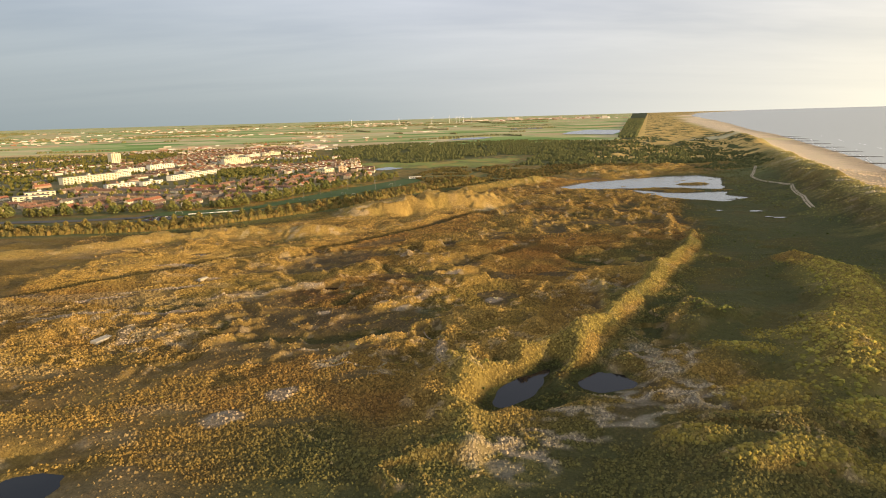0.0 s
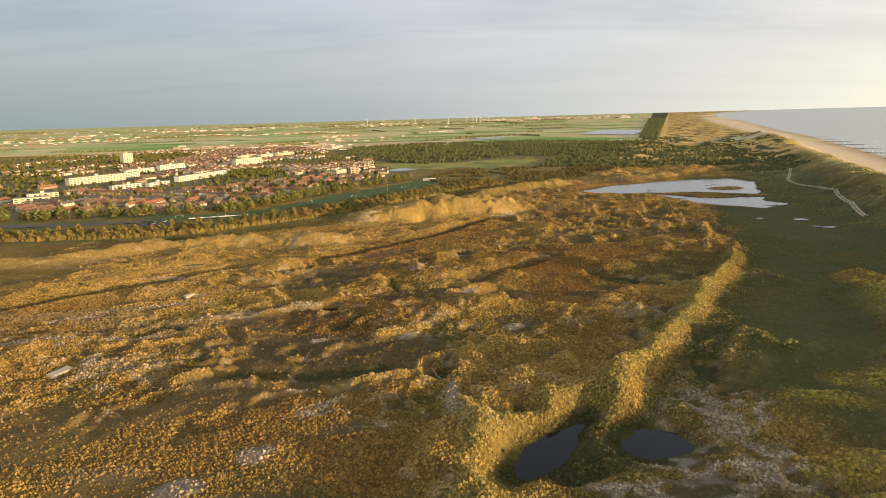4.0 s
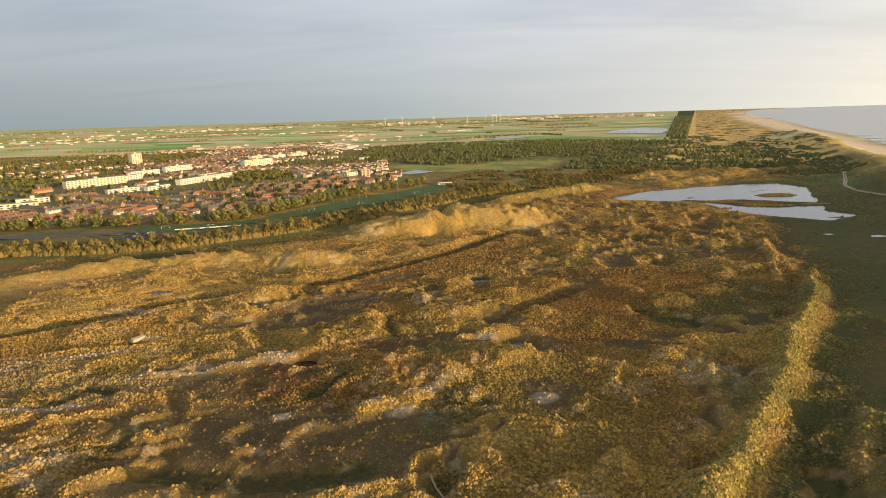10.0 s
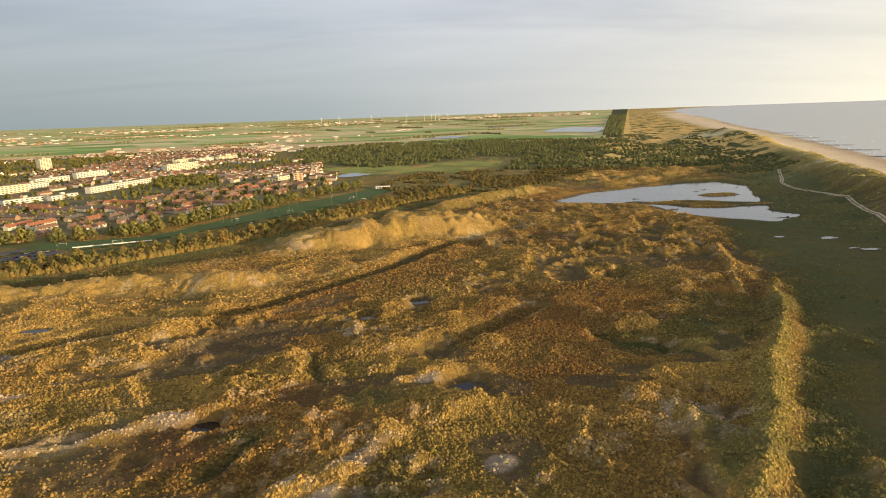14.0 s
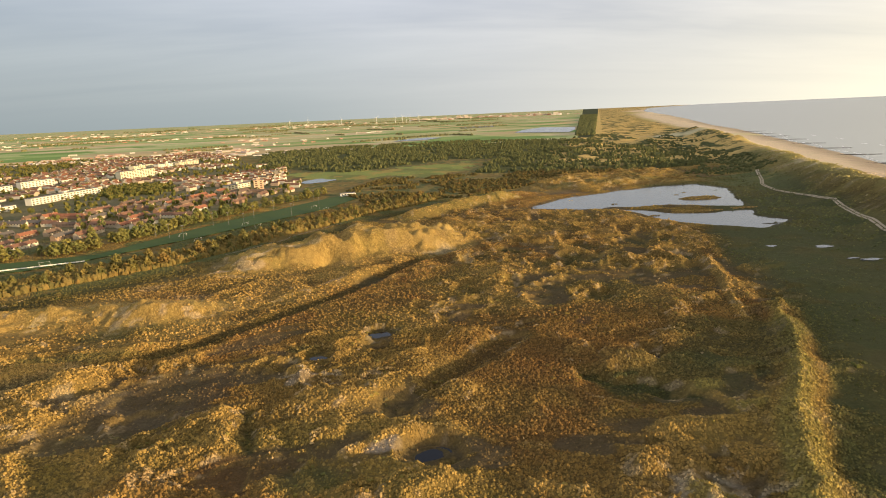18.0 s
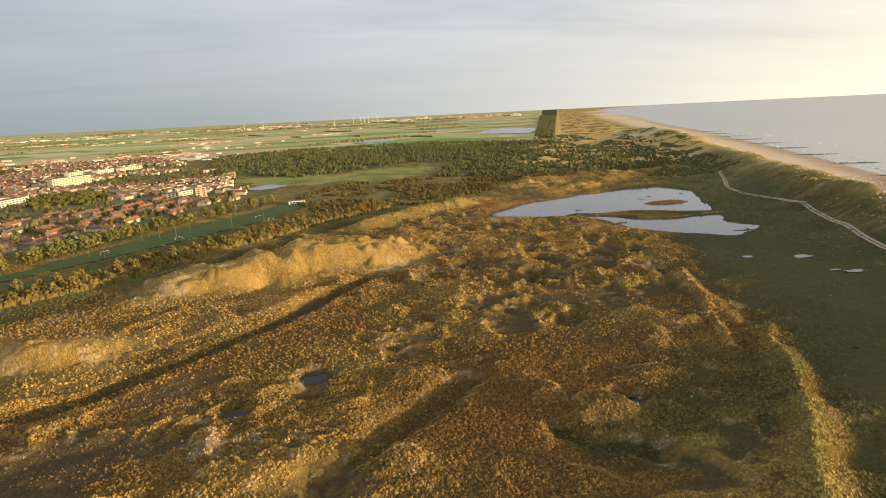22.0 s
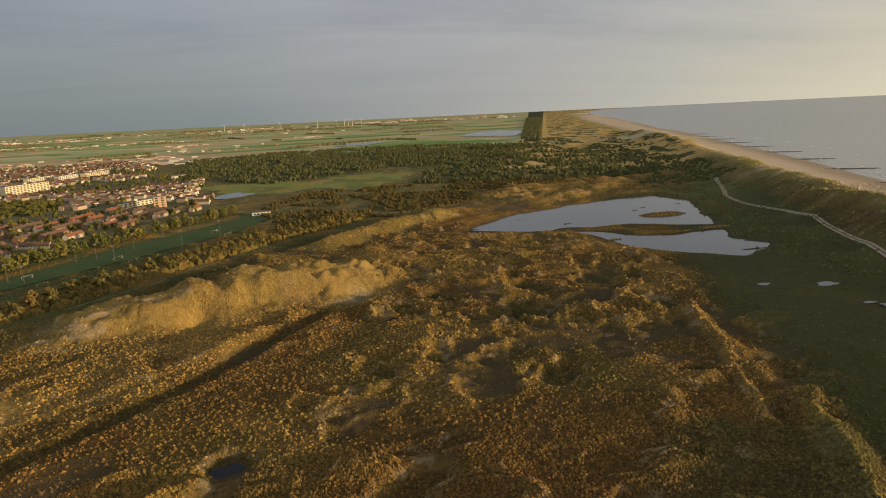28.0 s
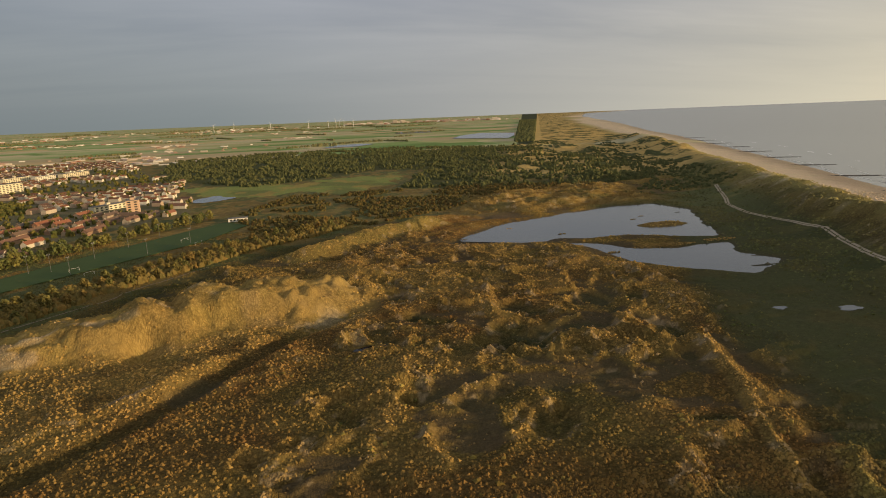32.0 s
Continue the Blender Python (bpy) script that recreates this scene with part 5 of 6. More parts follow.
def make_tree(name, tall, wide, clumps, mat, rnd, label, group, low=0.25, narrow=1.0):
    """A trunk with limbs under a ragged crown of many leafy clumps."""
    tree = new(name)
    bm = bmesh.new()
    lean = (rnd.uniform(-0.05, 0.05) * tall, rnd.uniform(-0.05, 0.05) * tall)
    tube(bm, (0, 0, -0.5), (lean[0] * 0.6, lean[1] * 0.6, tall * 0.62), tall * 0.028, tall * 0.012, 7)
    for i in range(5):
        a = i * 1.26 + rnd.uniform(-0.4, 0.4)
        z0 = tall * rnd.uniform(low, 0.55)
        tube(bm, (lean[0] * 0.4, lean[1] * 0.4, z0), (math.cos(a) * wide * 0.33, math.sin(a) * wide * 0.33, z0 + tall * 0.22), tall * 0.012, tall * 0.004, 4)
    part("trunk", bm, M_bark, tree)
    cs, rs = [], []
    for i in range(clumps):
        u = (i + 0.5) / clumps
        z = tall * (low + (0.97 - low) * u)
        prof = math.sin(math.pi * min(0.97, 0.12 + 0.86 * u ** narrow)) ** 0.7
        a = i * 2.399 + rnd.uniform(-0.5, 0.5)
        q = wide * 0.5 * prof * math.sqrt(rnd.uniform(0.15, 1.0))
        cs.append((lean[0] + q * math.cos(a), lean[1] + q * math.sin(a), z))
        rs.append(wide * rnd.uniform(0.09, 0.18))
    v, f = leaf_clumps(cs, rs, rnd)
    me = bpy.data.meshes.new("crown")
    raw_mesh(me, v, f, flat=True)
    me.materials.append(mat)
    crown = new("crown", me)
    crown.parent = tree
    return tagged(tree, label, "tree", group)


def strew(protos, places, rnd, lo, hi):
    """Copies of the first trees at places; the first trees themselves take the first places."""
    for i, (x, y) in enumerate(places):
        s = rnd.uniform(lo, hi)
        m = Matrix.Translation((x, y, ground_z(x, y) - 0.1)) @ Matrix.Rotation(rnd.uniform(0, 6.28), 4, "Z") @ Matrix.Diagonal((s * rnd.uniform(0.9, 1.1), s, s * rnd.uniform(0.9, 1.15), 1))
        if i < len(protos):
            protos[i].matrix_basis = m
        else:
            copy_thing(protos[rnd.randrange(len(protos))], m)


rnd = random.Random(11)
belt_trees = [make_tree("belt_tree", 8.6, 7.6, 40, M_leaf, rnd, "evening-lit broadleaf tree in the wood belt", "trees of the wood belt", 0.12, 0.9) for _ in range(5)]


def along_line(pts, s):
    for (ax, ay), (bx, by) in zip(pts[:-1], pts[1:]):
        L = math.hypot(bx - ax, by - ay)
        if s <= L:
            t = s / L
            return ax + (bx - ax) * t, ay + (by - ay) * t, (by - ay) / L, -(bx - ax) / L
        s -= L
    return ax + (bx - ax), ay + (by - ay), (by - ay) / L, -(bx - ax) / L


def length_of(pts):
    return sum(math.hypot(bx - ax, by - ay) for (ax, ay), (bx, by) in zip(pts[:-1], pts[1:]))


places = []
L = length_of(BELT)
for k in range(int(L / 11.0)):
    for row_ in range(3):
        x, y, nx, ny = along_line(BELT, k * 11.0 + row_ * 3.7 + rnd.uniform(-1.5, 1.5))
        off = 2 + row_ * 12 + rnd.uniform(-3.5, 3.5)
        places.append((x - nx * off, y - ny * off))
strew(belt_trees, places[:300], rnd, 0.7, 1.1)
ug = np.random.default_rng(14)
ux_, uy_ = [], []
for k in range(7500):
    x, y, nx, ny = along_line(BELT, ug.uniform(0, L))
    o = ug.uniform(-2, 34)
    ux_.append(x - nx * o), uy_.append(y - ny * o)
ux_, uy_ = np.array(ux_), np.array(uy_)
ur = ug.uniform(1.3, 2.8, len(ux_))
M_under = island_mix("undergrowth", [(0.15, 0.125, 0.042), (0.22, 0.155, 0.05), (0.12, 0.11, 0.038), (0.24, 0.155, 0.048)])
tagged(new("belt_undergrowth", clump_mesh("belt_undergrowth", ux_, uy_, height(ux_, uy_), ur, ur * ug.uniform(1.2, 2.1, len(ur)), None, ug, 5, M_under)), "thick brown and green undergrowth of the wood belt", "undergrowth", kind="stuff")
BELT_2 = [(-640, 668), (-479, 672), (-407, 681), (-341, 690), (-256, 712), (-215, 800), (-180, 868), (-147, 924), (-95, 1000), (-72, 1040)]
places = []
for k in range(int(length_of(BELT_2) / 7.5)):
    x, y, nx, ny = along_line(BELT_2, k * 7.5 + rnd.uniform(-2, 2))
    for off in (0, 9):
        if rnd.random() < 0.8:
            places.append((x - nx * (off + rnd.uniform(-3, 3)), y - ny * (off + rnd.uniform(-3, 3))))
town_trees = [make_tree("town_tree", 11.0, 9.5, 32, M_leaf_town, rnd, "green and yellowing broadleaf tree by the town", "trees by the town", 0.15, 0.8) for _ in range(5)]
strew(town_trees, places, rnd, 0.7, 1.15)


def woods(name, polys, count, size, tallness, mat, label, holes=(), seed=3):
    """Far woods: ragged crowns, joined."""
    r = np.random.default_rng(seed)
    xs, ys = [p[0] for q in polys for p in q], [p[1] for q in polys for p in q]
    px, py = r.uniform(min(xs), max(xs), count * 4), r.uniform(min(ys), max(ys), count * 4)
    k = np.zeros(len(px), bool)
    for q in polys:
        k |= inside(px, py, q)
    for q in holes:
        k &= ~inside(px, py, q)
    k &= fbm(px, py, 60, 3, seed) > 0.36
    px, py = px[k][:count], py[k][:count]
    h = height(px, py)
    rad = size[0] + (size[1] - size[0]) * r.random(len(px))
    n = len(px)
    # three stacked clumps for each crown
    X = np.concatenate([px, px + r.normal(0, 0.35, n) * rad, px + r.normal(0, 0.35, n) * rad])
    Y = np.concatenate([py, py + r.normal(0, 0.35, n) * rad, py + r.normal(0, 0.35, n) * rad])
    Z = np.concatenate([h, h + rad * 0.7 * tallness, h + rad * 1.2 * tallness])
    R = np.concatenate([rad, rad * 0.8, rad * 0.55])
    me = clump_mesh(name, X, Y, Z, R, R * 1.35 * tallness, None, r, 4, mat)
    return tagged(new(name, me), label, "woods", kind="stuff")


woods("pine_wood", [WOOD], 7600, (1.7, 3.7), 1.0, M_pine, "dark pine and oak wood behind the dunes", [MEADOW], 3)
SCRUB = [(-60, 1030), (-20, 905), (60, 940), (133, 1010), (265, 1080), (430, 1100), (425, 1150), (265, 1200), (133, 1200), (-9, 1190), (-40, 1100)]
woods("scrub_wood", [SCRUB, [(60, 935), (90, 920), (215, 1010), (190, 1040)]], 2600, (1.2, 2.7), 0.75, M_copse, "brown autumn scrub between meadow and dunes", [MEADOW], 7)
woods("far_dune_thicket", [[(420, 1010), (560, 1010), (660, 1260), (700, 1450), (640, 1420), (520, 1150)], [(640, 2100), (720, 2060), (830, 2390), (760, 2390)], [(600, 1300), (700, 1500), (760, 1800), (690, 1780), (640, 1560)], [(760, 1560), (800, 1700), (860, 1960), (800, 1930)]], 2200, (1.4, 3.4), 0.6, M_pine, "dark thickets on the farther dunes", (), 9)

# ---- sports fields, road ----
def slab(name, pts, z, mat, label, category, thick=0.3):
    bm = bmesh.new()
    low = [bm.verts.new((x, y, z - thick)) for x, y in pts]
    top = [bm.verts.new((x, y, z)) for x, y in pts]
    bm.faces.new(top)
    for i in range(len(pts)):
        j = (i + 1) % len(pts)
        bm.faces.new((low[i], low[j], top[j], top[i]))
    bmesh.ops.recalc_face_normals(bm, faces=bm.faces[:])
    bmesh.ops.triangulate(bm, faces=[f for f in bm.faces if len(f.verts) > 4])
    ob = part(name, bm, mat)
    return tagged(ob, label, category, kind="structure")


slab("sports_field", [(-330, 655), (-268, 655), (-238, 676), (-165, 760), (-66, 890), (-36, 965), (-62, 995), (-92, 952), (-151, 860), (-196, 783), (-235, 701), (-330, 680)], 0.75, M_lawn, "mown green sports fields between two rows of trees", "sports field")
slab("main_road", [(-640, 625), (-400, 628), (-335, 640), (-325, 662), (-335, 664), (-345, 650), (-404, 642), (-640, 640)], 0.7, M_asphalt, "grey asphalt road behind the wood belt", "road")

# ---- the town ----
U = Vector((0.26, 0.966, 0))    # the way of most house rows
ROW_TURN = math.atan2(U.y, U.x)


M_door = by_object("painted_doors", [(0.10, 0.14, 0.10), (0.30, 0.06, 0.04), (0.55, 0.52, 0.46), (0.08, 0.10, 0.18)], 0.5)


def gable_row(n_houses, depth, eaves, ridge_h, label, group, with_windows):
    """A terrace: walls, a pitched roof with eaves, chimneys, and front and back windows."""
    long = n_houses * 6.0
    row = new("terraced_houses")
    bm = bmesh.new()
    hx, hy = long / 2, depth / 2
    v = [bm.verts.new(p) for p in ((-hx, -hy, -0.5), (hx, -hy, -0.5), (hx, hy, -0.5), (-hx, hy, -0.5), (-hx, -hy, eaves), (hx, -hy, eaves), (hx, hy, eaves), (-hx, hy, eaves), (-hx, 0, ridge_h - 0.2), (hx, 0, ridge_h - 0.2))]
    for f in ((0, 1, 5, 4), (2, 3, 7, 6), (1, 2, 6, 9, 5), (3, 0, 4, 8, 7)):
        bm.faces.new([v[i] for i in f])
    part("wall", bm, M_wall, row)
    bm = bmesh.new()
    o, t = 0.45, 0.25
    drop = (ridge_h - eaves) / hy * o
    prof = [(-hy - o, eaves - drop), (0, ridge_h), (hy + o, eaves - drop), (hy + o, eaves - drop + t), (0, ridge_h + t), (-hy - o, eaves - drop + t)]
    ends = [[bm.verts.new((x, y, z)) for y, z in prof] for x in (-hx - 0.2, hx + 0.2)]
    for i in range(6):
        j = (i + 1) % 6
        bm.faces.new((ends[0][i], ends[1][i], ends[1][j], ends[0][j]))
    bm.faces.new(ends[0][::-1]), bm.faces.new(ends[1])
    roof = part("roof", bm, M_roof, row)
    for i in range(0, n_houses + 1, 2):
        bm = bmesh.new()
        x = -hx + i * 6.0 * 0.96 + 0.6
        box(bm, x - 0.45, x + 0.45, -0.35, 0.35, ridge_h - 0.6, ridge_h + 1.3)
        box(bm, x - 0.55, x + 0.55, -0.45, 0.45, ridge_h + 1.15, ridge_h + 1.32)
        part("chimney", bm, M_wall, roof, "brick chimney")
    if with_windows:
        dm = bpy.data.meshes.new("door")
        b2 = bmesh.new()
        box(b2, -0.45, 0.45, -0.06, 0.06, 0, 2.1)
        b2.to_mesh(dm), b2.free()
        dm.materials.append(M_door)
        for i in range(n_houses):
            d_ = new("door", dm)
            d_.parent = row
            d_.location = (-hx + 1.2 + i * 6, -(hy + 0.02), 0.1)
        wm = bpy.data.meshes.new("window")
        b2 = bmesh.new()
        box(b2, -1.1, 1.1, -0.06, 0.06, 0, 1.4)
        b2.to_mesh(wm), b2.free()
        wm.materials.append(M_glass)
        for i in range(n_houses):
            for side in (-1, 1):
                for z in (3.4,):
                    w_ = new("window", wm)
                    w_.parent = row
                    w_.location = (-hx + 3 + i * 6, side * (hy + 0.02), z)
    return tagged(row, label, "house row", group)


def flat_block(storeys, long, deep, label, group, name="apartment_block", mat=None):
    """A flat-roofed block of flats with rows of windows, a roof edge and a lift house."""
    blk = new(name)
    tall = storeys * 3.0 + 0.6
    bm = bmesh.new()
    box(bm, -long / 2, long / 2, -deep / 2, deep / 2, -0.5, tall)
    part("wall", bm, mat or M_block, blk)
    bm = bmesh.new()
    box(bm, -long / 2 - 0.3, long / 2 + 0.3, -deep / 2 - 0.3, deep / 2 + 0.3, tall + 0.003, tall + 0.5)
    roof = part("roof", bm, M_flat, blk)
    bm = bmesh.new()
    box(bm, -2.5, 2.5, -2, 2, tall + 0.503, tall + 3.0)
    part("lift_house", bm, mat or M_block, roof)
    wm = bpy.data.meshes.new("window")
    b2 = bmesh.new()
    box(b2, -1.7, 1.7, -0.08, 0.08, 0, 1.5)
    b2.to_mesh(wm), b2.free()
    wm.materials.append(M_glass)
    n = max(2, int(long / 6.0))
    for s in range(storeys):
        for i in range(n):
            for side in (-1, 1):
                w_ = new("window", wm)
                w_.parent = blk
                w_.location = (-long / 2 + long * (i + 0.5) / n, side * (deep / 2 + 0.03), 0.9 + s * 3.0)
    return tagged(blk, label, "apartment block", group)


def put(ob, x, y, turn, sz=1.0):
    ob.matrix_basis = Matrix.Translation((x, y, ground_z(x, y))) @ Matrix.Rotation(turn, 4, "Z") @ Matrix.Diagonal((1, 1, sz, 1))
    return ob


taken = []


def block_at(x0, y0, x1, y1, storeys, deep, label, mat=None):
    """A block between two ends of its long side."""
    long = math.hypot(x1 - x0, y1 - y0)
    put(flat_block(storeys, long, deep, label, "apartment blocks", mat=mat), (x0 + x1) / 2, (y0 + y1) / 2, math.atan2(y1 - y0, x1 - x0))
    taken.append(((x0 + x1) / 2, (y0 + y1) / 2, long / 2 + 14))


M_tower = plain("orange_brick", (0.68, 0.47, 0.32), 0.85, 0.25, 0.3)
block_at(-686, 1056, -640, 1150, 4, 13, "long cream four-storey apartment block")
block_at(-660, 1158, -648, 1215, 3, 12, "cream three-storey apartment block")
block_at(-698, 1262, -672, 1322, 3, 12, "pale long three-storey flats among trees")
block_at(-668, 1340, -641, 1400, 4, 12, "pale four-storey flats among trees")
block_at(-503, 1079, -467, 1204, 3, 11, "long cream row of three-storey flats")
block_at(-560, 972, -528, 1020, 2, 11, "low cream two-storey block")
block_at(-516, 1003, -500, 1040, 2, 11, "low cream two-storey block with flat roof")
block_at(-536, 1440, -497, 1512, 5, 14, "large yellow five-storey apartment block")
block_at(-912, 1625, -900, 1650, 9, 16, "tall pale tower block above the trees")
block_at(-201, 1128, -187, 1131, 5, 15, "orange and pale five-storey corner tower", M_tower)
block_at(-630, 880, -600, 905, 2, 16, "low white school building with flat roof")
block_at(-610, 828, -575, 850, 2, 16, "low white hall with flat roof")
block_at(-570, 1725, -545, 1800, 3, 12, "long white flats at the town's edge")
block_at(-535, 1770, -510, 1847, 3, 12, "long white flats beside the fields")
block_at(-620, 1700, -600, 1770, 3, 12, "long white flats at the far edge of town")
block_at(-250, 1150, -225, 1190, 2, 11, "grey two-storey flats beside the tower")

town_rnd = random.Random(4)
LABELS = ["row of brick terraced houses with tiled roofs", "terraced houses with pitched roofs in evening sun", "short row of houses with tiled roofs and chimneys"]
near_rows = [gable_row(n, 7.6, 4.8, 7.9, LABELS[0], "terraced houses near the fields", True) for n in (5, 7, 9)]
far_rows = [gable_row(n, 7.6, 4.8, 8.0, LABELS[i], "terraced houses of the town", False) for i, n in enumerate((6, 8, 5))]
used = set()
PARK = [(-500, 1300), (-440, 1320), (-370, 1290), (-330, 1190), (-400, 1110), (-440, 1150)]
far_places = []
town_green = []
vx, vy = -U.y, U.x
for a in range(-3, 40):
    for b in range(-30, 66):
        # rows stand along U, streets across
        p = Vector((-150, 760, 0)) + U * (a * 52.0) + Vector((vx, vy, 0)) * (b * 23.5)
        x, y = p.x + town_rnd.uniform(-3, 3), p.y + town_rnd.uniform(-9, 9)
        if not bool(inside(np.array([x]), np.array([y]), TOWN)[0]) or x < -1250:
            continue
        if bool(inside(np.array([x]), np.array([y]), PARK)[0]):
            continue
        n = float(vnoise(np.array([x]), np.array([y]), 110, 91)[0])
        n2 = float(vnoise(np.array([x]), np.array([y]), 60, 95)[0])
        west_wood = x < -700 - 0.15 * (y - 1000)
        edge = line_distance(np.array([x]), np.array([y]), BELT_2)[0][0]
        if n < 0.34 or edge < 22 or (west_wood and town_rnd.random() < 0.8):
            town_green.append((x, y))
            continue
        if any(math.hypot(x - cx, y - cy) < r + 12 for cx, cy, r in taken):
            continue
        turn = ROW_TURN + (math.pi / 2 if n2 > 0.62 else 0) + town_rnd.uniform(-0.04, 0.04)
        near = y < 900
        kinds = near_rows if near else far_rows
        i = town_rnd.randrange(3)
        m = Matrix.Translation((x, y, ground_z(x, y))) @ Matrix.Rotation(turn, 4, "Z") @ Matrix.Diagonal((town_rnd.uniform(0.7, 1.0), 0.9, town_rnd.uniform(0.78, 0.95), 1))
        if y > 1180 or x < -820:
            for q in (-13, 13):
                far_places.append((x + U.x * q, y + U.y * q, turn, town_rnd.uniform(5, 10)))
        elif (near, i) not in used:
            used.add((near, i))
            kinds[i].matrix_basis = m
        else:
            copy_thing(kinds[i], m)
        if town_rnd.random() < 0.95:
            town_green.append((x + town_rnd.uniform(-12, 12), y + town_rnd.uniform(-12, 12)))
            town_green.append((x + vx * 12 + town_rnd.uniform(-3, 3), y + vy * 12 + town_rnd.uniform(-8, 8)))
# the far half of the town: joined rows, each with walls and a pitched roof
verts, faces, slots = [], [], []
for x, y, turn, hx in far_places:
    c, s_, z, o = math.cos(turn), math.sin(turn), ground_z(x, y), len(verts)
    for u, v, q in [(a_ * hx, b_ * 3.6, q_) for q_ in (-0.5, 4.6) for a_, b_ in ((-1, -1), (1, -1), (1, 1), (-1, 1))] + [(-hx, 0, 7.0), (hx, 0, 7.0)]:
        verts.append((x + u * c - v * s_, y + u * s_ + v * c, z + q))
    for f, slot in (((0, 1, 5), 0), ((0, 5, 4), 0), ((2, 3, 7), 0), ((2, 7, 6), 0), ((1, 2, 6), 0), ((1, 6, 5), 0), ((3, 0, 4), 0), ((3, 4, 7), 0), ((5, 6, 9), 0), ((7, 4, 8), 0), ((4, 5, 9), 1), ((4, 9, 8), 1), ((6, 7, 8), 1), ((6, 8, 9), 1)):
        faces.append([o + i for i in f])
        slots.append(slot)
me = bpy.data.meshes.new("far_houses")
raw_mesh(me, np.array(verts), np.array(faces), flat=True)
me.materials.append(island_mix("far_walls", [(0.72, 0.67, 0.56), (0.40, 0.28, 0.19), (0.76, 0.72, 0.62), (0.48, 0.40, 0.30)])), me.materials.append(island_mix("far_roofs", [(0.22, 0.10, 0.06), (0.13, 0.09, 0.075), (0.25, 0.11, 0.06), (0.11, 0.10, 0.09)]))
me.polygons.foreach_set("material_index", np.array(slots, np.int32))
tagged(new("far_houses", me), "brick house rows with tiled roofs in the far town", "house rows", kind="stuff")
# trees among the houses: the nearest as trees, the rest joined
near_green = sorted(town_green, key=lambda p: p[1])[:110]
strew([copy_thing(t, Matrix()) for t in town_trees], near_green, town_rnd, 0.5, 0.95)
tg = np.random.default_rng(8)
gpts = np.array(sorted(town_green, key=lambda p: p[1])[110:])
gpts = np.repeat(gpts[tg.random(len(gpts)) < 0.9], 3, 0)
gpts = gpts + tg.normal(0, 7, gpts.shape)
wx, wy = tg.uniform(-1500, -640, 2400), tg.uniform(900, 2100, 2400)
k = (wx < -720 - 0.18 * (wy - 1000) + 60 * tg.random(2400)) & (fbm(wx, wy, 70, 3, 97) > 0.42)
gx2, gy2 = np.concatenate([gpts[:, 0], wx[k]]), np.concatenate([gpts[:, 1], wy[k]])
r0 = 1.4 + 2.6 * tg.random(len(gx2))
n = len(gx2)
X = np.concatenate([gx2, gx2 + tg.normal(0, 0.4, n) * r0, gx2 + tg.normal(0, 0.4, n) * r0])
Y = np.concatenate([gy2, gy2 + tg.normal(0, 0.4, n) * r0, gy2 + tg.normal(0, 0.4, n) * r0])
Z = np.concatenate([height(gx2, gy2), r0 * 0.8, r0 * 1.2])
Rr = np.concatenate([r0, r0 * 0.8, r0 * 0.55])
M_town_green = island_mix("town_greenery", [(0.075, 0.09, 0.025), (0.15, 0.13, 0.035), (0.09, 0.10, 0.03), (0.20, 0.16, 0.045)])
tagged(new("town_greenery", clump_mesh("town_greenery", X, Y, Z, Rr, Rr * 1.3, None, tg, 4, M_town_green)), "broadleaf trees between the houses of the town", "trees", kind="stuff")

woods("park_wood", [PARK], 420, (2.0, 4.0), 0.9, M_town_green, "broadleaf park wood in the middle of the town", (), 17)

# ---- sports fields: masts, goals, hoardings, clubhouse, parked cars ----
def light_mast():
    mast = new("floodlight_mast")
    bm = bmesh.new()
    tube(bm, (0, 0, 0), (0, 0, 13), 0.16, 0.09, 8)
    part("pole", bm, M_steel, mast)
    bm = bmesh.new()
    box(bm, -1.3, 1.3, -0.08, 0.08, 12.9, 13.1)
    part("crossbar", bm, M_steel, mast)
    for i in (-1, 1):
        bm = bmesh.new()
        box(bm, i * 0.9 - 0.4, i * 0.9 + 0.4, -0.25, 0.25, 13.12, 13.6)
        part("lamp_head", bm, M_steel, mast)
    return tagged(mast, "tall steel floodlight mast beside the sports field", "floodlight", "floodlights of the sports fields")


FIELD_Z = 0.75
mast0 = light_mast()
for i, (x, y) in enumerate(((-212, 767), (-196, 757), (-172, 811), (-157, 812), (-140, 849), (-126, 887), (-179, 744), (-138, 797), (-100, 850), (-75, 890), (-110, 925), (-90, 960))):
    m = Matrix.Translation((x, y, FIELD_Z - 0.05)) @ Matrix.Rotation(0.9, 4, "Z")
    if i:
        copy_thing(mast0, m)
    else:
        mast0.matrix_basis = m


def goal():
    g = new("football_goal")
    for x in (-3.66, 3.66):
        bm = bmesh.new()
        tube(bm, (x, 0, 0), (x, 0, 2.44), 0.06, 0.06, 6)
        part("post", bm, M_white, g)
        bm = bmesh.new()
        tube(bm, (x, 0.06, 2.40), (x, 1.9, 0.05), 0.05, 0.05, 5)
        part("stay", bm, M_white, g)
    bm = bmesh.new()
    tube(bm, (-3.72, 0, 2.44), (3.72, 0, 2.44), 0.06, 0.06, 6)
    part("crossbar", bm, M_white, g)
    return tagged(g, "white football goal on the sports field", "goal", "football goals")


goal0 = goal()
for i, (x, y, a) in enumerate(((-186, 763, 0.9), (-164, 736, 0.9), (-123, 791, 0.9), (-139, 807, 0.9), (-66, 880, 0.9), (-82, 900, 0.9), (-260, 672, 0.3), (-305, 668, 0.3))):
    m = Matrix.Translation((x, y, FIELD_Z)) @ Matrix.Rotation(a, 4, "Z")
    if i:
        copy_thing(goal0, m)
    else:
        goal0.matrix_basis = m


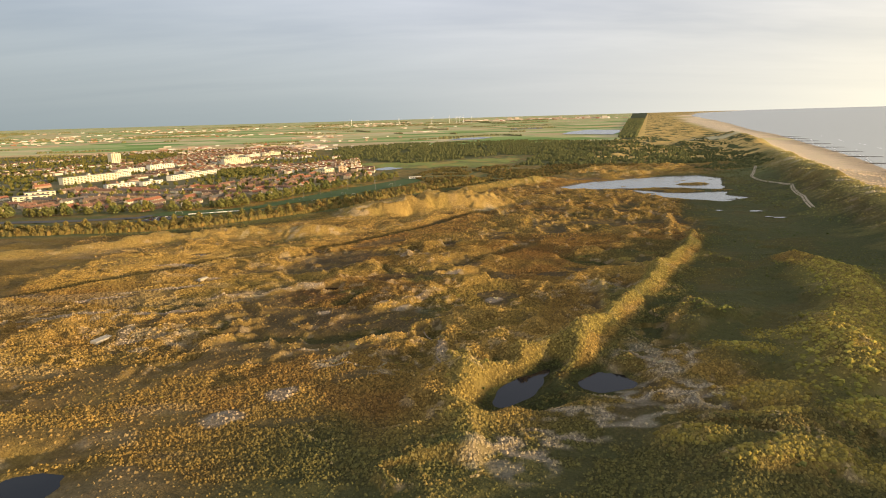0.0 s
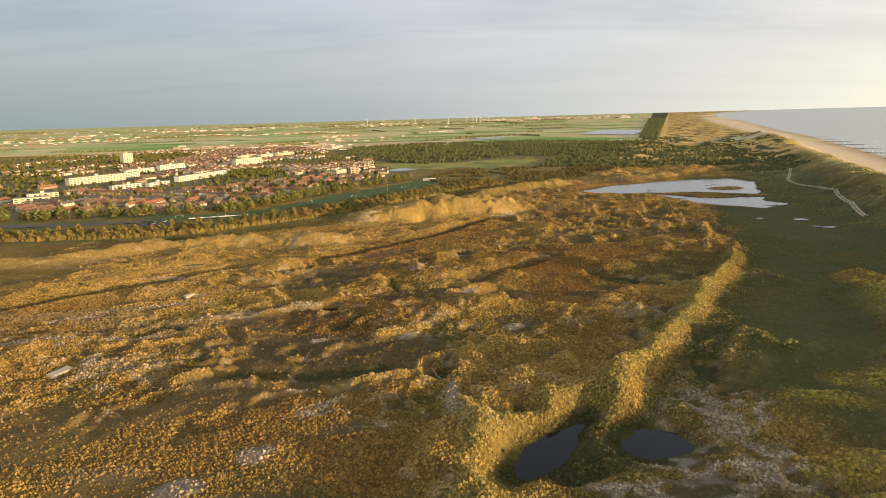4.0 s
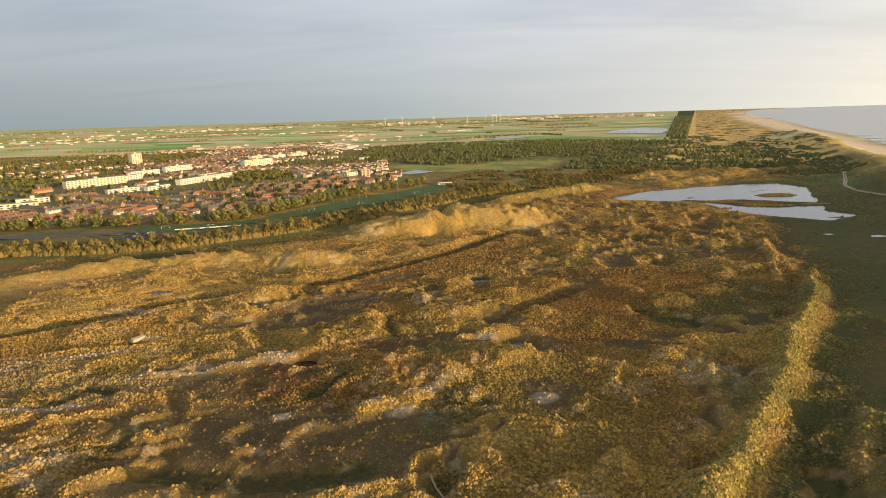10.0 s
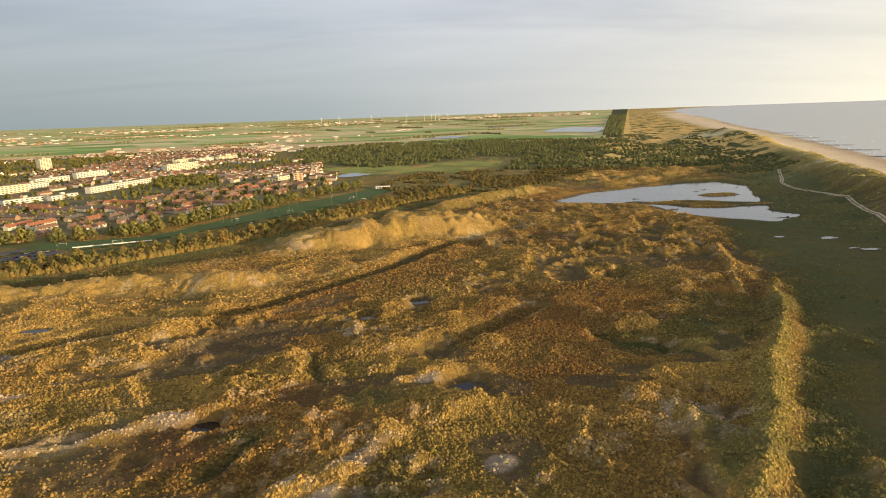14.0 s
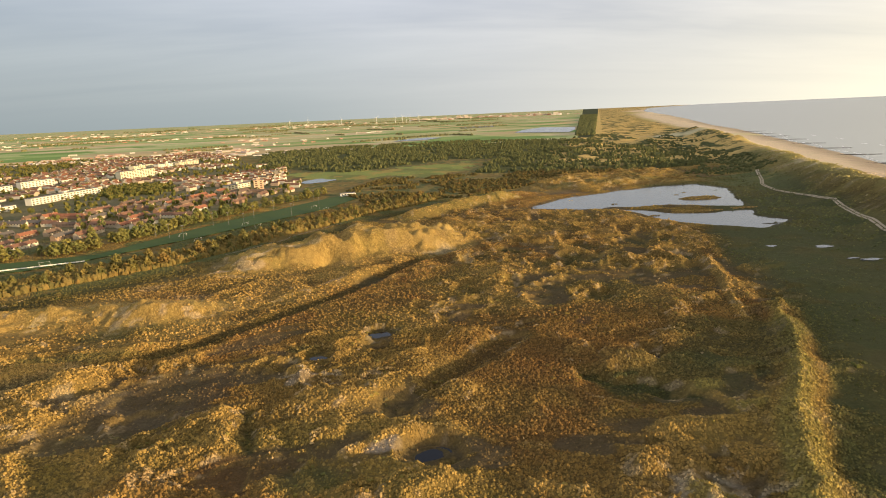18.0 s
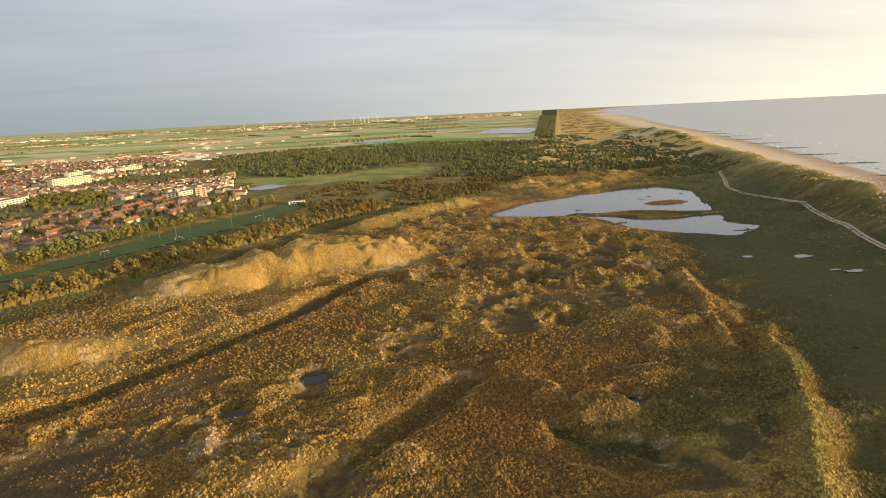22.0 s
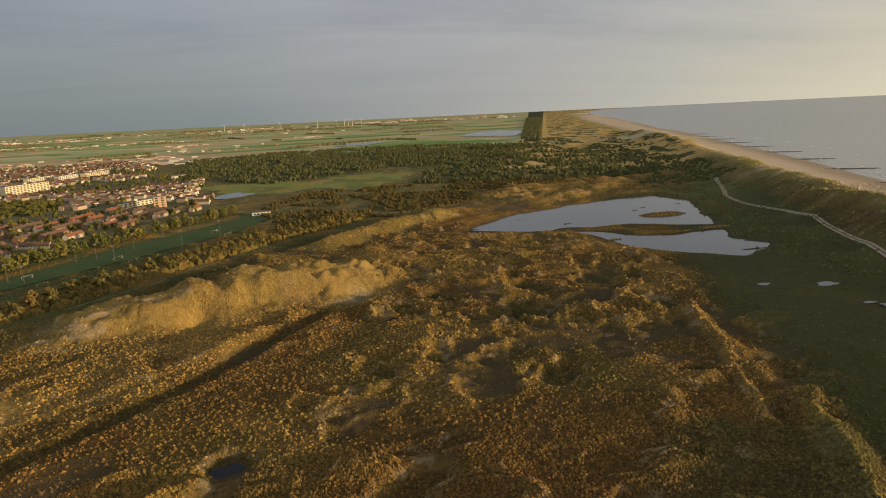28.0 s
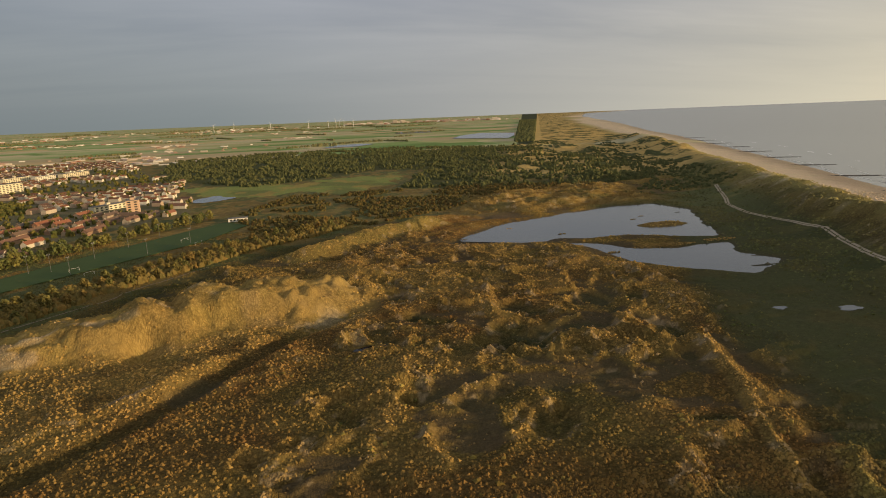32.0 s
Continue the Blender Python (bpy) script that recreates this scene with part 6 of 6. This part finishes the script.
def hoarding(x0, y0, x1, y1):
    hd = new("boundary_boards")
    n = int(math.hypot(x1 - x0, y1 - y0) / 3.0)
    for i in range(n):
        bm = bmesh.new()
        box(bm, -1.4, 1.4, -0.05, 0.05, 0.1, 1.0)
        b = part("board", bm, M_white, hd)
        t = (i + 0.5) / n
        b.matrix_basis = Matrix.Translation((x0 + (x1 - x0) * t, y0 + (y1 - y0) * t, FIELD_Z)) @ Matrix.Rotation(math.atan2(y1 - y0, x1 - x0), 4, "Z")
    return tagged(hd, "white boards along the edge of the sports field", "boards")


hoarding(-290, 657, -232, 676)
club = new("clubhouse")
bm = bmesh.new()
box(bm, -10, 10, -4, 4, -0.2, 3.2)
part("wall", bm, M_white, club)
bm = bmesh.new()
box(bm, -10.4, 10.4, -4.4, 4.4, 3.203, 3.6)
part("roof", bm, M_flat, club)
for i in range(5):
    bm = bmesh.new()
    box(bm, -8.6 + i * 3.8, -6.4 + i * 3.8, -4.05, -3.9, 0.9, 2.4)
    part("window", bm, M_glass, club)
tagged(club, "low white clubhouse beside the sports field", "clubhouse")
club.matrix_basis = Matrix.Translation((-50, 1000, FIELD_Z - 0.1)) @ Matrix.Rotation(0.2, 4, "Z")


M_car = by_object("car_paint", [(0.75, 0.75, 0.74), (0.05, 0.05, 0.06), (0.35, 0.36, 0.38), (0.25, 0.03, 0.03)], 0.3, 0.05)
M_tyre = plain("tyre", (0.02, 0.02, 0.02), 0.9, 0.2, 4.0)


def parked_car():
    car = new("parked_car")
    bm = bmesh.new()
    side = [(-2.1, 0.35), (2.1, 0.35), (2.15, 0.75), (1.1, 0.95), (-1.9, 1.0), (-2.15, 0.8)]
    rows_ = [[bm.verts.new((x, y, z)) for x, z in side] for y in (-0.85, 0.85)]
    for i in range(6):
        j = (i + 1) % 6
        bm.faces.new((rows_[0][i], rows_[0][j], rows_[1][j], rows_[1][i]))
    bm.faces.new(rows_[0][::-1]), bm.faces.new(rows_[1])
    part("body", bm, M_car, car)
    bm = bmesh.new()
    side = [(-1.8, 1.0), (0.95, 0.96), (0.3, 1.45), (-1.4, 1.5)]
    rows_ = [[bm.verts.new((x, y, z)) for x, z in side] for y in (-0.75, 0.75)]
    for i in range(4):
        j = (i + 1) % 4
        bm.faces.new((rows_[0][i], rows_[0][j], rows_[1][j], rows_[1][i]))
    bm.faces.new(rows_[0][::-1]), bm.faces.new(rows_[1])
    part("cabin", bm, M_glass, car)
    for x in (-1.35, 1.35):
        for y in (-0.8, 0.8):
            bm = bmesh.new()
            tube(bm, (x, y - 0.1, 0.33), (x, y + 0.1, 0.33), 0.33, 0.33, 10)
            wheel = part("wheel", bm, M_tyre, car)
            bm = bmesh.new()
            tube(bm, (x, y - 0.11, 0.33), (x, y + 0.11, 0.33), 0.2, 0.2, 8)
            part("rim", bm, M_steel, wheel)
    return tagged(car, "car parked beside the road behind the trees", "car", "parked cars")


slab("car_park", [(-330, 618), (-300, 618), (-288, 646), (-318, 652)], 0.8, M_asphalt, "grey asphalt car park beside the sports fields", "car park")
car0 = parked_car()
for i in range(12):
    m = Matrix.Translation((-322 + (i % 6) * 4.6, 626 + (i // 6) * 14 + (i % 6) * 1.2, 0.8)) @ Matrix.Rotation(1.7, 4, "Z")
    if i:
        copy_thing(car0, m)
    else:
        car0.matrix_basis = m

# ---- old concrete slabs in the dunes ----
def concrete_ruin(x, y, turn, long, wide):
    bm = bmesh.new()
    box(bm, -long / 2, long / 2, -wide / 2, wide / 2, -0.8, 1.1)
    bmesh.ops.bevel(bm, geom=bm.edges[:], offset=0.12, segments=2, affect="EDGES")
    for v in bm.verts:
        v.co += Vector((rnd.uniform(-0.1, 0.1), rnd.uniform(-0.1, 0.1), rnd.uniform(-0.1, 0.1)))
    ob = part("concrete_slab", bm, M_concrete)
    ob.matrix_basis = Matrix.Translation((x, y, ground_z(x, y))) @ Matrix.Rotation(turn, 4, "Z") @ Matrix.Rotation(0.06, 4, "X")
    return tagged(ob, "pale weathered concrete slab lying in the dune heath", "concrete slab", "concrete slabs in the dunes")


concrete_ruin(-168, 269, 1.25, 9.5, 4.0)
concrete_ruin(-159, 371, 1.1, 6.5, 2.2)

# ---- sand tracks, lying on the land ----
def track(name, pts, wide, mat, label, lift=0.25, gap=0.0):
    """Wheel ruts or a footpath, following the lie of the land."""
    n = int(length_of(pts) / 2.5)
    verts, faces = [], []
    for i in range(n + 1):
        x, y, nx, ny = along_line(pts, i * 2.5)
        for j, off in enumerate(((-gap - wide, -gap, gap, gap + wide) if gap else (-wide, wide))):
            o = off * (1 + 0.25 * (float(vnoise(np.array([x + j * 7]), np.array([y]), 6, 5)[0]) - 0.5))
            px, py = x + nx * o, y + ny * o
            verts.append((px, py, ground_z(px, py) + lift))
    w_ = 4 if gap else 2
    for i in range(n):
        for j in range(0, w_, 2):
            a = i * w_ + j
            faces.append((a, a + 1, a + w_ + 1, a + w_))
    me = bpy.data.meshes.new(name)
    raw_mesh(me, np.array(verts), np.array(faces))
    me.materials.append(mat)
    return tagged(new(name, me), label, "track", kind="structure")


track("sand_track", [(352, 560), (373, 607), (384, 631), (394, 658), (411, 696), (428, 728), (436, 777), (443, 835), (461, 890), (480, 920), (496, 950), (530, 1010)], 1.7, M_sand, "pale sandy wheel track through the green dune slack", 0.35, 0.35)
track("dune_path", [(-150, 690), (-124, 672), (-96, 708), (-75, 744), (-40, 790)][1:], 0.5, M_trail, "narrow grey path along the foot of the wood belt", 0.25)
track("foot_path", [(-12, 268), (-4, 250), (-6, 236), (0, 222)], 0.3, M_trail, "narrow trodden path in the heath", 0.25)

# ---- beach groynes and surf ----
def groyne(x, y):
    r = random.Random(int(x))
    bm = bmesh.new()
    for i in range(36):
        t = i * 2.0
        cx, cy = 0.93 * t - 25 + r.uniform(-0.6, 0.6), -0.37 * t + r.uniform(-2.2, 2.2)
        s = r.uniform(1.0, 1.9)
        v = box(bm, cx - s, cx + s, cy - s, cy + s, -1.5, 1.3 - t * 0.012 + r.uniform(-0.3, 0.3))
        for p in v:
            p.co += Vector((r.uniform(-0.4, 0.4), r.uniform(-0.4, 0.4), r.uniform(-0.2, 0.2)))
    ob = part("groyne", bm, M_stone)
    ob.location = (x, y, 0)
    return tagged(ob, "dark stone groyne running from the beach into the sea", "groyne", "groynes on the beach")


for i in range(15):
    s = i * 168.0
    x, y, nx, ny = along_line([(627, 745), (713, 960), (806, 1156), (913, 1409), (1107, 1884), (1291, 2325), (1462, 2825)], s)
    if y < 2400:
        groyne(x, y)
foam_rng = np.random.default_rng(12)
M_foam = plain("sea_foam", (0.75, 0.76, 0.76), 0.6, 0.3, 0.2)
fv, ff = [], []
shore_pts = [(587, 626), (713, 960), (806, 1156), (913, 1409), (1107, 1884), (1291, 2325), (1440, 2700)]
for lane, (out, chance) in enumerate(((10, 0.7), (45, 0.16), (110, 0.07))):
    for i in range(230):
        if foam_rng.random() > chance:
            continue
        x, y, nx, ny = along_line(shore_pts, i * 9.5)
        o = out + 8 * math.sin(i * 0.21 + lane) + foam_rng.uniform(-3, 3)
        wd_ = foam_rng.uniform(0.3, 1.1)
        a = len(fv)
        for t, ww in ((-11, 0.05), (-3, wd_), (5, wd_ * 0.8), (11, 0.05)):
            for sgn in (-1, 1):
                fv.append((x + nx * (o + sgn * ww) - ny * t, y + ny * (o + sgn * ww) + nx * t, 0.14))
        for j in range(3):
            ff.append((a + 2 * j, a + 2 * j + 1, a + 2 * j + 3, a + 2 * j + 2))
me = bpy.data.meshes.new("surf")
raw_mesh(me, np.array(fv), np.array(ff))
me.materials.append(M_foam)
tagged(new("surf", me), "broken white surf lines along the beach", "surf", kind="stuff")

# ---- far country: lakes, farms, villages, hedges, wind turbines ----
def far_water(pts, label):
    q = []
    for x, y in pts:
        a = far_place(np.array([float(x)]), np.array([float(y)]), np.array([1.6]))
        q.append((float(a[0][0]), float(a[1][0]), float(a[2][0])))
    bm = bmesh.new()
    bm.faces.new([bm.verts.new(p) for p in q])
    ob = part("far_lake_water", bm, M_lake)
    return tagged(ob, label, "lake", kind="structure")


far_water([(590, 2990), (700, 3330), (885, 3650), (1010, 3420), (900, 3060), (780, 2760)], "pale flooded field behind the far dunes")
far_water([(20, 2620), (60, 2800), (170, 2900), (230, 2790), (150, 2640)], "pale shallow lake in the fields")
far_water([(470, 4200), (520, 4600), (760, 4700), (720, 4300)], "narrow pale water among far fields")
far_rng = np.random.default_rng(21)


def far_boxes(name, cx, cy, lx, ly, hz, label, category, mat, turn):
    """Small far buildings with pitched tops, joined."""
    n = len(cx)
    gz = np.where(np.hypot(cx, cy) < 2600, height(cx, cy), 0.0)
    base = np.array([(-1, -1, 0), (1, -1, 0), (1, 1, 0), (-1, 1, 0), (-1, -1, 0.65), (1, -1, 0.65), (1, 1, 0.65), (-1, 1, 0.65), (-1, 0, 1), (1, 0, 1)], float)
    fs = [(0, 1, 5, 4), (2, 3, 7, 6), (4, 5, 9, 8), (6, 7, 8, 9), (1, 2, 6, 5), (3, 0, 4, 7), (5, 6, 9, 9), (7, 4, 8, 8)]
    tri = []
    for f in fs:
        tri.append((f[0], f[1], f[2]))
        if f[3] != f[2]:
            tri.append((f[0], f[2], f[3]))
    c, s = np.cos(turn), np.sin(turn)
    vx_, vy_ = base[None, :, 0] * lx[:, None], base[None, :, 1] * ly[:, None]
    X_ = cx[:, None] + vx_ * c[:, None] - vy_ * s[:, None]
    Y_ = cy[:, None] + vx_ * s[:, None] + vy_ * c[:, None]
    Z_ = gz[:, None] - 0.5 + base[None, :, 2] * hz[:, None]
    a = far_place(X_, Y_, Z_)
    faces = (np.arange(n)[:, None, None] * 10 + np.array(tri)[None]).reshape(-1, 3)
    me_ = bpy.data.meshes.new(name)
    raw_mesh(me_, np.stack([a[0], a[1], a[2]], -1).reshape(-1, 3), faces, flat=True)
    me_.materials.append(mat)
    return tagged(new(name, me_), label, category, kind="stuff")


vc = []
for i in range(34):
    d = far_rng.uniform(3000, 14000)
    ang = far_rng.uniform(-0.75, 0.16)
    vc.append((d * math.sin(ang), d * math.cos(ang), far_rng.uniform(40, 260) * d / 5000, int(far_rng.integers(5, 26))))
vc += [(-1560, 4800, 120, 26), (-1240, 5030, 120, 22), (-2150, 5000, 150, 26), (-560, 2130, 120, 60), (-700, 2220, 150, 60), (-900, 2250, 160, 60), (-1100, 2200, 140, 40), (-3200, 7700, 300, 40), (-1500, 9900, 500, 40), (-2600, 4000, 260, 40), (-3100, 4600, 300, 40)]
cx = np.concatenate([far_rng.normal(x, s, n) for x, y, s, n in vc])
cy = np.concatenate([far_rng.normal(y, s * 1.3, n) for x, y, s, n in vc])
ok = ~((cx > 250) & (cy < 12000)) & (cy > 2080)
cx, cy = cx[ok], cy[ok]
dd = np.hypot(cx, cy) / 4000
lx, ly = far_rng.uniform(5, 18, len(cx)) * (0.6 + 0.45 * dd), far_rng.uniform(4, 7, len(cx)) * (0.6 + 0.4 * dd)
far_boxes("far_villages", cx, cy, lx, ly, far_rng.uniform(4, 7.5, len(cx)) * (0.7 + 0.3 * dd), "far farms, sheds and villages on the plain", "far buildings", M_far, far_rng.normal(0.4, 0.5, len(cx)))
# hedges and far tree rows
hx_, hy_, hr = [], [], []
for i in range(95):
    d = 2500 * 1.9 ** far_rng.uniform(0, 2.9)
    ang = far_rng.uniform(-0.78, 0.17)
    x0, y0 = d * math.sin(ang), d * math.cos(ang)
    if line_distance(np.array([x0]), np.array([y0]), FORESHORE)[0][0] < 250 or x0 > 0.34 * y0:
        continue
    a = 0.42 + (1.57 if far_rng.random() < 0.35 else 0) + far_rng.normal(0, 0.06)
    run = far_rng.uniform(80, 420) * d / 4000
    m = int(run / (9 * d / 4000))
    for j in range(m):
        hx_.append(x0 + math.cos(a) * (j / m - 0.5) * run + far_rng.normal(0, 4))
        hy_.append(y0 + math.sin(a) * (j / m - 0.5) * run + far_rng.normal(0, 4))
        hr.append(far_rng.uniform(4, 9) * (0.5 + 0.5 * d / 4000))
hx_, hy_, hr = np.array(hx_), np.array(hy_), np.array(hr)
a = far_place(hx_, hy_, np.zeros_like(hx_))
hr = hr * np.maximum(a[3], 0.25)
tagged(new("far_hedges", clump_mesh("far_hedges", a[0], a[1], a[2], hr, hr * 1.2, None, far_rng, 5, M_hedge)), "dark tree rows and hedges between far fields", "trees", kind="stuff")


# the strip of wood along the dyke
dy_ = 2420 + 6500 * far_rng.random(2200) ** 1.6
a = far_place(0.346 * dy_ - 62 - far_rng.random(2200) * 0.028 * dy_, dy_, np.zeros_like(dy_))
dr_ = far_rng.uniform(4, 8, 2200) * np.maximum(a[3], 0.3)
tagged(new("dyke_wood", clump_mesh("dyke_wood", a[0], a[1], a[2], dr_, dr_ * far_rng.uniform(1.0, 1.9, 2200), None, far_rng, 5, M_pine)), "dark strip of wood running along the far dyke", "woods", kind="stuff")


def wind_turbine(x, y, spin):
    """Tower, nacelle, hub and three tapered blades, at rest."""
    t = new("wind_turbine")
    bm = bmesh.new()
    tube(bm, (0, 0, -2), (0, 0, 90), 3.2, 1.8, 8)
    part("tower", bm, M_white, t)
    bm = bmesh.new()
    box(bm, -2, 2, -4, 7, 89, 93)
    part("nacelle", bm, M_white, t)
    bm = bmesh.new()
    tube(bm, (0, -4.2, 91), (0, -6.5, 91), 2.0, 0.8, 8)
    part("hub", bm, M_white, t)
    for i in range(3):
        b = spin + i * 2.0944
        bm = bmesh.new()
        tube(bm, (math.cos(b) * 1.5, -5.4, 91 + math.sin(b) * 1.5), (math.cos(b) * 42, -5.4, 91 + math.sin(b) * 42), 1.9, 0.5, 4)
        part("blade", bm, M_white, t)
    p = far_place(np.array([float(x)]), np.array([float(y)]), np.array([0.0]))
    s = float(p[3][0])
    t.matrix_basis = Matrix.Translation((float(p[0][0]), float(p[1][0]), float(p[2][0]))) @ Matrix.Diagonal((s, s, s, 1))
    return tagged(t, "white wind turbine on the far horizon", "wind turbine", "wind turbines on the horizon")


for i, x in enumerate((-723, -209, 74, 180, 237, 300, 426, -1500, -1250)):
    wind_turbine(x, 9330 + 130 * (i % 3), i * 0.7)
# the far town on the horizon, where the coast bends out of sight
n = 120
tx = far_rng.uniform(300, 3300, n)
ty = 11500 + far_rng.uniform(-800, 1500, n)
far_boxes("horizon_town", tx, ty, far_rng.uniform(15, 60, n), far_rng.uniform(10, 25, n), far_rng.uniform(14, 46, n) * (far_rng.random(n) ** 2 + 0.5), "pale blocks of a far town on the horizon", "far buildings", M_far, far_rng.normal(0.3, 0.4, n))
